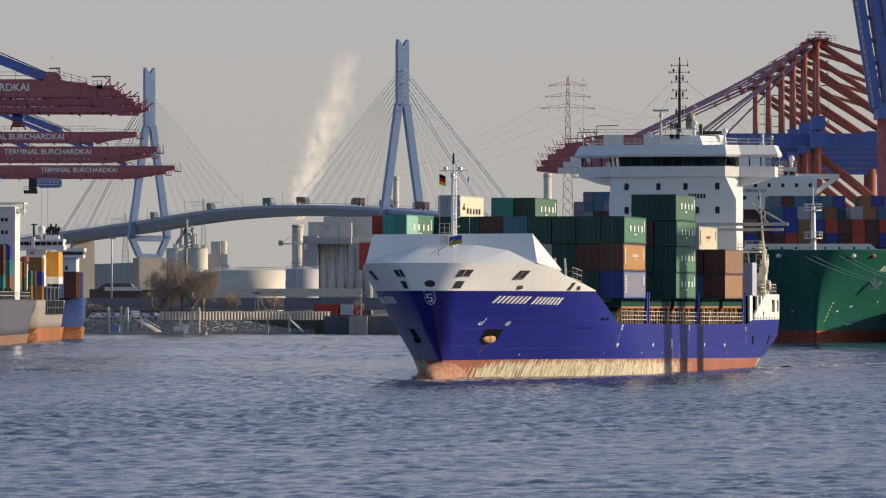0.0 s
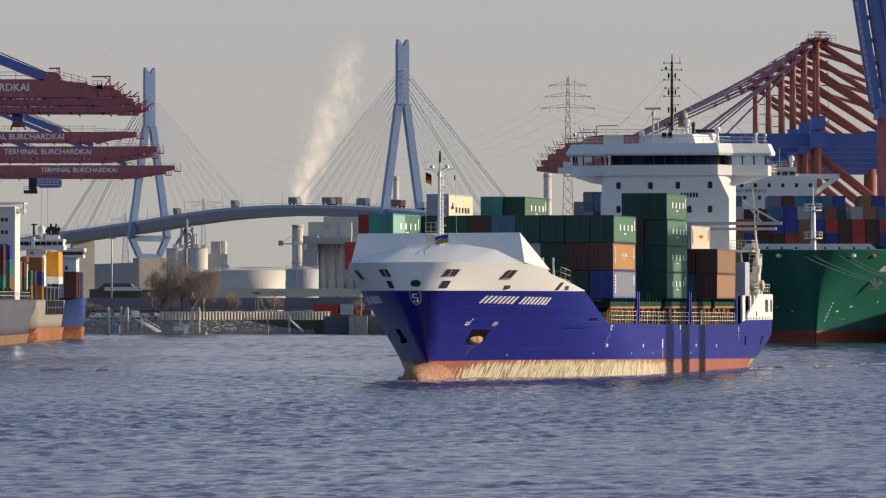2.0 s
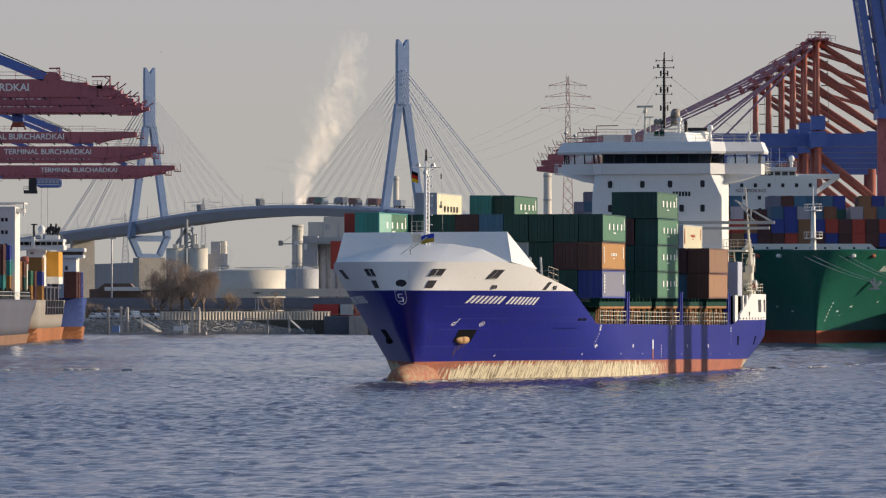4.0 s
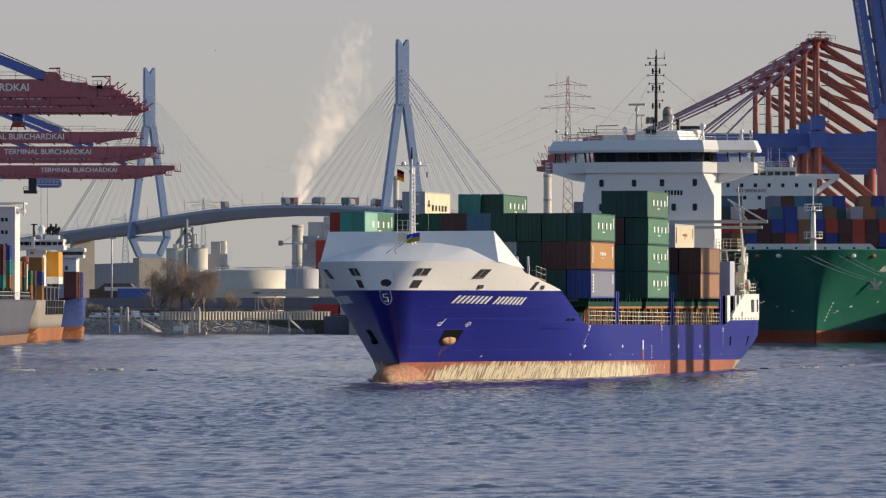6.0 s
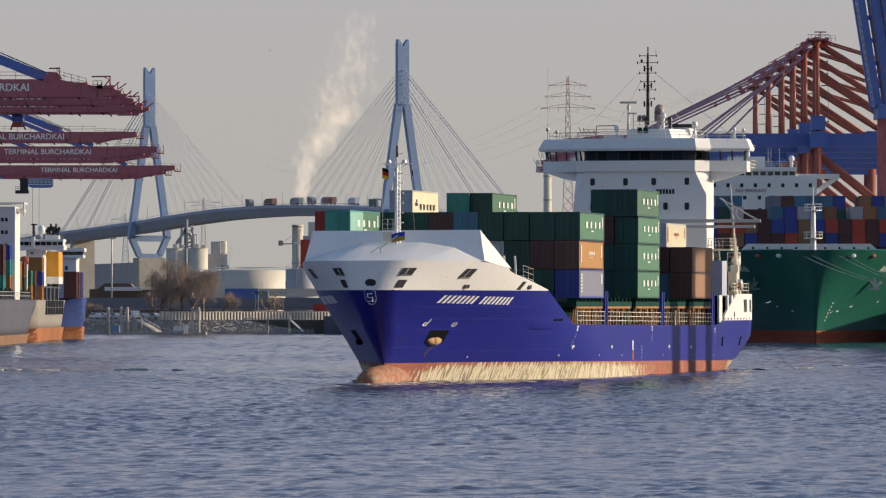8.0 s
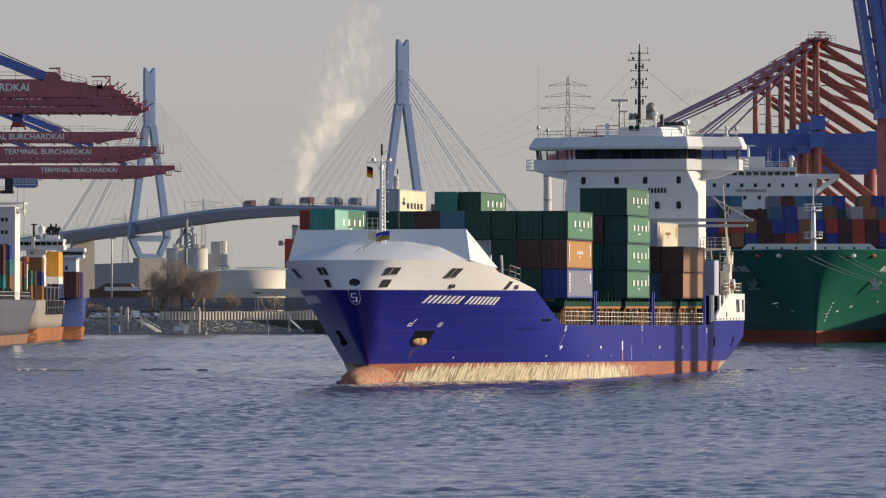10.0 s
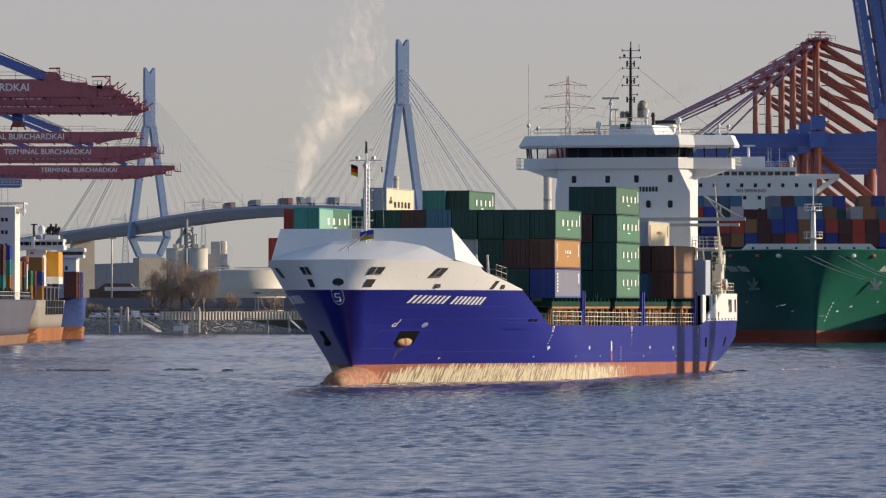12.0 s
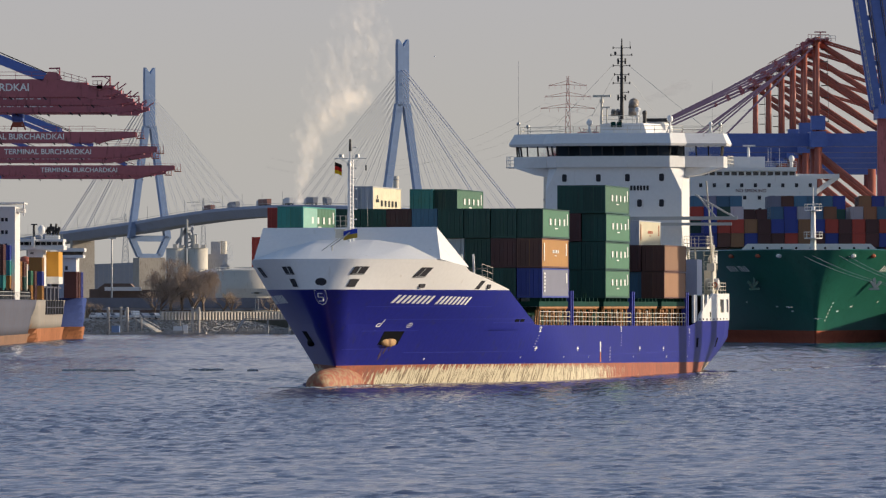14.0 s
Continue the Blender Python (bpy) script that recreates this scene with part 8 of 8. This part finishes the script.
def vapour(name, col, alpha):
    m = bpy.data.materials.new(name)
    m.use_nodes = True
    n, l = m.node_tree.nodes, m.node_tree.links
    n.remove(n["Principled BSDF"])
    t, d, s, tr, mx = (n.new("ShaderNodeBsdfTransparent"), n.new("ShaderNodeBsdfDiffuse"), n.new("ShaderNodeAddShader"), n.new("ShaderNodeBsdfTranslucent"),
                       n.new("ShaderNodeMixShader"))
    d.inputs[0].default_value = tr.inputs[0].default_value = (*[c * 0.85 for c in col], 1)
    l.new(d.outputs[0], s.inputs[0]), l.new(tr.outputs[0], s.inputs[1])
    co, no, r = n.new("ShaderNodeTexCoord"), n.new("ShaderNodeTexNoise"), n.new("ShaderNodeMapRange")
    no.inputs["Scale"].default_value, no.inputs["Detail"].default_value = 0.45, 1
    l.new(co.outputs["Object"], no.inputs["Vector"])
    r.inputs[1].default_value, r.inputs[2].default_value, r.inputs[3].default_value, r.inputs[4].default_value = 0.35, 0.65, 0.0, alpha * 2
    l.new(no.outputs[0], r.inputs[0]), l.new(r.outputs[0], mx.inputs[0])
    l.new(t.outputs[0], mx.inputs[1]), l.new(s.outputs[0], mx.inputs[2])
    l.new(mx.outputs[0], n["Material Output"].inputs[0])
    return m


def puff_mesh(seed, material, squash=(1, 1, 1)):
    bm = bmesh.new()
    bmesh.ops.create_icosphere(bm, subdivisions=3, radius=1.0)
    for v in bm.verts:
        k = 1 + 0.35 * noise.noise(v.co * 1.7 + Vector((seed * 7.1, 0, 0)))
        v.co = Vector((v.co.x * squash[0], v.co.y * squash[1], v.co.z * squash[2])) * k
    return mesh_of("puff", bm, material, True)


M_STEAM = vapour("steam", (0.94, 0.86, 0.75), 0.0165)
DRIFT = []          # each puff with its places during the clip


def on_path(path, k):
    k = min(max(k, 0.0), 0.9999) * (len(path) - 1)
    a = int(k)
    return Vector(path[a]).lerp(Vector(path[a + 1]), k - a)


def plume(name, label, path, radii, count, material, climb, seed, wide=0.35):
    """Puffs strewn along a path of points; each climbs along it during the clip."""
    p = thing(name, label, "steam")
    r = random.Random(seed)
    meshes = [puff_mesh(seed + i, material) for i in range(4)]
    for i in range(count):
        k = lerp(-climb * 0.6, 1.0 - climb, ((i + r.random()) / count) ** 1.25)
        m = min(max(k + climb / 2, 0), 0.999) * (len(radii) - 1)
        rad = lerp(radii[int(m)], radii[int(m) + 1], m - int(m))
        off = Vector((r.uniform(-1, 1), r.uniform(-1, 1), r.uniform(-0.6, 0.6))) * rad * wide
        size = rad * r.uniform(0.5, 0.95)
        ob = shared("puff", meshes[i % 4], p)
        ob.scale = (size, size, size * r.uniform(1.0, 1.5))
        turn = r.uniform(0, 360)
        spin = r.uniform(-40, 40)
        DRIFT.append((ob, [on_path(path, k + climb * s / 4) + off * min(1, 0.15 + 4 * max(0, k + climb * s / 4)) for s in range(5)], turn, turn + spin))
    return p


# the great plume: its foot swells into a broad head while the older upper part rises and thins out
RISING = [(-74.2, 53.9), (-73.9, 62.5), (-71.1, 72.6), (-66.7, 81.2), (-62.7, 91.3), (-59.3, 101.4), (-55.8, 111.4), (-52.4, 121.5), (-48.6, 131.6)]
SWOLLEN = [(-74.2, 53.9), (-73.7, 62.5), (-72.2, 71.2), (-70.8, 79.8), (-68.8, 89.9), (-66.7, 98.0), (-60.1, 104.8), (-51.5, 110.6), (-42.9, 115.8)]
WIDTH_EARLY = [(2.2, 0), (2.6, 0), (4.0, 0), (6.0, 0), (7.4, 0), (7.2, 0), (6.6, 0), (6.0, 0), (4.8, 0)]
WIDTH_LATE = [(2.2, 0), (2.8, 0), (4.4, 0), (6.4, 0), (8.4, 0), (10.0, 0), (9.0, 0), (6.0, 0), (3.5, 0)]
big_plume = thing("steam_plume", "white steam plume rising from the broad stack", "steam")
r = random.Random(3)
steam_meshes = [puff_mesh(3 + i, M_STEAM) for i in range(5)]
for i in range(230):
    k = lerp(-0.4, 1.0, ((i + r.random()) / 230) ** 1.3)
    way = Vector((r.gauss(0, 0.34), r.gauss(0, 0.34), r.gauss(0, 0.34)))
    x0, z0 = on_path(RISING, k)
    w0 = 1.15 * on_path(WIDTH_EARLY, k)[0]
    if k < 0.52:
        k1 = -0.05 + (k + 0.4) * 1.14
        (x1, z1), w1 = on_path(SWOLLEN, k1), on_path(WIDTH_LATE, k1)[0]
    else:
        x1, z1, w1 = x0 + 8 + 8 * (k - 0.52), z0 + 16 + 30 * (k - 0.52), w0 * 2.9
    size = (w0 + (w1 if k < 0.52 else w0)) / 2 * r.uniform(0.42, 0.85)
    ob = shared("puff", steam_meshes[i % 5], big_plume)
    ob.scale = (size, size, size * r.uniform(0.85, 1.25))
    places = []
    for s in range(5):
        f = s / 4
        w = lerp(w0, w1, f)
        places.append(Vector((lerp(x0, x1, f) + 1.2, 3000, lerp(z0, z1, f))) + way * w)
    turn = r.uniform(0, 360)
    DRIFT.append((ob, places, turn, turn + r.uniform(-40, 40)))
plume("steam_plume", "thin steam drifting from the cement works", [(-84.76, 2290, 21.47), (-83.88, 2290, 27.4), (-86.08, 2290, 31.13)], (2.6, 2.4, 2.0), 12, M_STEAM, 0.3, 8, 0.7)

M_FUME = vapour("exhaust_fume", (0.24, 0.21, 0.22), 0.006)
fume = thing("exhaust_fume", "thin blue-grey exhaust haze trailing from the funnel", "smoke")
r = random.Random(2)
fm_mesh = [puff_mesh(60 + i, M_FUME) for i in range(3)]
for i in range(34):
    k = i / 75
    c = Vector((-99.5 - 16 * k, 1.4 + 7.0 * k ** 0.9, 27.9 + 4.2 * k ** 0.9))
    rad = 0.4 + 0.75 * k ** 0.8
    ob = shared("puff", fm_mesh[i % 3], fume)
    ob.scale = (rad * 2.2, rad * 0.8, rad * 0.7)
    c = c + Vector((0, r.uniform(-0.4, 0.4), r.uniform(-0.4, 0.4))) * rad
    DRIFT.append((ob, [c + Vector((1.0, -0.3, -0.1)) * (1 - s / 2) for s in range(5)], r.uniform(0, 20), r.uniform(0, 20)))

# bow wave, foam and wake that go with the ship
M_FOAM = bpy.data.materials.new("foam")
M_FOAM.use_nodes = True
fn, fl = M_FOAM.node_tree.nodes, M_FOAM.node_tree.links
fn.remove(fn["Principled BSDF"])
f_dif, f_tra, f_mix, f_noise, f_ramp = (fn.new("ShaderNodeBsdfDiffuse"), fn.new("ShaderNodeBsdfTranslucent"), fn.new("ShaderNodeMixShader"), fn.new("ShaderNodeTexNoise"),
                                        fn.new("ShaderNodeMapRange"))
f_noise.inputs["Scale"].default_value, f_noise.inputs["Detail"].default_value = 3.0, 4
f_ramp.inputs[3].default_value, f_ramp.inputs[4].default_value = 0.5, 0.95
fl.new(f_noise.outputs[0], f_ramp.inputs[0])
for shade in (f_dif, f_tra):
    fl.new(f_ramp.outputs[0], shade.inputs[0])
f_mix.inputs[0].default_value = 0.5
fl.new(f_dif.outputs[0], f_mix.inputs[1]), fl.new(f_tra.outputs[0], f_mix.inputs[2])
fl.new(f_mix.outputs[0], fn["Material Output"].inputs[0])
bow_wave = thing("bow_wave", "low bow wave with a line of pale foam", "wave")
for side in (1, -1):
    bm = bmesh.new()
    rings = []
    for i in range(26):
        k = i / 25
        x = 39.0 - 46 * k
        y = side * ((0.6 + 20.0 * k) if side < 0 else (0.8 + breadth(x, 0.0) * 1.0 + 1.6 * k))
        h = (0.26 if side > 0 else 0.40) * math.exp(-1.6 * k) * (1 + 0.25 * math.sin(i * 1.9)) * min(1, k * 12 + 0.3) + 0.05
        rings.append([(x, y - side * 1.1, -0.3), (x, y - side * 0.35, h * 0.8 - 0.02), (x, y, h), (x, y + side * 0.5, h * 0.6 - 0.02), (x, y + side * 1.3, -0.3)])
    loft(bm, rings, closed=False, caps=False)
    part("crest", bm, M_WATER, bow_wave, smooth=True)


def foam(bm, x, y, w, d, h, seed):
    """A ragged cake of foam."""
    rr = random.Random(seed)
    for _ in range(7):
        cx, cy, s = x + rr.uniform(-w, w) * 0.5, y + rr.uniform(-d, d) * 0.5, rr.uniform(0.25, 0.6)
        bmesh.ops.create_icosphere(bm, subdivisions=1, radius=1.0, matrix=Matrix.Translation((cx, cy, 0.08)) @ Matrix.Diagonal((w * s * 0.5, d * s * 0.5, h * rr.uniform(0.5, 1.0), 1)))


# a ragged roll of foam pushed up round the bulb, thinning out along both sides
fr = random.Random(4)
for strand in range(3):
    bm = bmesh.new()
    rings = []
    for i in range(61):
        a = lerp(-4.2, 4.6, i / 60)
        k = max(0.0, 1 - abs(a + 0.4) / 4.6)
        x = 39.7 + 0.35 * strand - 0.42 * abs(a) ** 1.55 + fr.uniform(-0.12, 0.12)
        y = a + fr.uniform(-0.08, 0.08)
        w = (0.18 + 0.35 * k) * fr.uniform(0.4, 1.4)
        h = (0.02 + (0.17 - 0.04 * strand) * k) * fr.uniform(0.3, 1.3)
        rings.append([(x - w, y, -0.25), (x - w * 0.5, y, h * 0.75), (x, y, h), (x + w * 0.6, y, h * 0.45), (x + w * 1.2, y, -0.25)])
    loft(bm, rings, closed=False, caps=False)
    part("foam_roll", bm, M_FOAM, bow_wave, "ragged pale foam round the bulb", smooth=True)
for i in range(14):
    k = i / 13
    bm = bmesh.new()
    foam(bm, 35.5 - 14 * k, 1.6 + breadth(35.5 - 14 * k, 0.2) + 0.5 * math.sin(i * 2.0), 1.6, 0.5, 0.10 * (1 - 0.5 * k), 50 + i)
    part("foam", bm, M_FOAM, bow_wave, smooth=True)
wake = thing("ship_wake", "broken water and foam flecks along the ship's wake", "wake")
rr = random.Random(11)
for i in range(16):
    x = -60 - 70 * rr.random()
    y = 12.5 + (-60 - x) * 0.10 + rr.uniform(-0.6, 3.0)
    bm = bmesh.new()
    foam(bm, x, y, rr.uniform(1.5, 3.5), rr.uniform(0.5, 0.9), 0.08, 90 + i)
    part("foam", bm, M_FOAM, wake, smooth=True)
bm = bmesh.new()
rings = []
for i in range(40):
    k = i / 39
    x = -80 - 90 * k
    y = 14.6 + 13 * k + 0.5 * math.sin(i * 1.3)
    h = 0.16 + 0.08 * math.sin(i * 2.1)
    rings.append([(x, y - 1.6, -0.3), (x, y - 0.5, h * 0.8), (x, y, h), (x, y + 0.7, h * 0.6), (x, y + 1.8, -0.3)])
loft(bm, rings, closed=False, caps=False)
part("crest", bm, M_WATER, wake, smooth=True)
drift_foam = thing("foam_patch", "old foam flecks drifting on the river", "foam")
for x, y, w in ((-50.3, 600, 4.4), (-42.7, 606, 3.0), (-37.0, 600, 1.4), (-55.5, 603, 3.0)):
    bm = bmesh.new()
    foam(bm, x, y, w, 2.4, 0.2, int(w * 10))
    part("foam", bm, M_FOAM, drift_foam, smooth=True)


def motions():
    times = [0.0, 2.0, 4.0, 6.0, 8.0, 10.0, 12.0, 14.0]
    walk(ship, [(t, ship_pose(t)) for t in times])
    for c, m in CARGO:
        walk(c, [(t, ship_pose(t) @ m) for t in times])

    for w in (bow_wave, wake, fume):
        walk(w, [(t, ship_pose(t)) for t in times])
    for ob, places, r0, r1 in DRIFT:
        walk(ob, [(3.5 * i, pose(*p, 0, 0, lerp(r0, r1, i / 4))) for i, p in enumerate(places)])
    for v, s0, speed, lane in LORRIES:
        rows = []
        for t in (0.0, 3.5, 7.0, 10.5, 14.0):
            c, c2 = deck_at(s0 + speed * t) + SIDE * lane, deck_at(s0 + speed * t + speed * 0.2) + SIDE * lane
            d = c2 - c
            rows.append((t, pose(c.x, c.y, c.z + 0.25, 0, -math.degrees(math.asin(d.z / d.length)), math.degrees(math.atan2(d.y, d.x)))))
        walk(v, rows)
    walk(viaduct_lorry, [(t, pose(-82.42 + 13.0 * (t - 5.3), 1423, 7.0)) for t in (0.0, 7.0, 14.0)])
    for g, a, b in GULLS:
        turn = math.degrees(math.atan2(b[1] - a[1], b[0] - a[0]))
        walk(g, [(0.0, pose(*a, 0, 0, turn)), (7.0, pose((a[0] + b[0]) / 2, (a[1] + b[1]) / 2, (a[2] + b[2]) / 2 + 1.5, 12, 0, turn)), (14.0, pose(*b, 0, 0, turn))])
    walk(water, [(0.0, pose(0, 0, 0)), (14.0, pose(-5, -13, 0))])
    walk(drift_foam, [(0.0, pose(0, 0, 0)), (14.0, pose(18, -2, 0))])
    walk(ensign, [(t, pose(ensign.location.x, ensign.location.y, ensign.location.z, 0, 6 * math.sin(t * 3.1), 12 * math.sin(t * 2.3))) for t in [i * 0.5 for i in range(29)]])
    xs = ((0.0, -99.97), (6.3, -100.04), (7.5, -101.22), (8.2, -102.48), (10.3, -106.37), (11.0, -107.63), (12.5, -111.11), (14.0, -115.29))
    walk(trolley, [(t, pose(x + 1.9, TROLLEY_Y, TROLLEY_Z)) for t, x in xs])


motions()
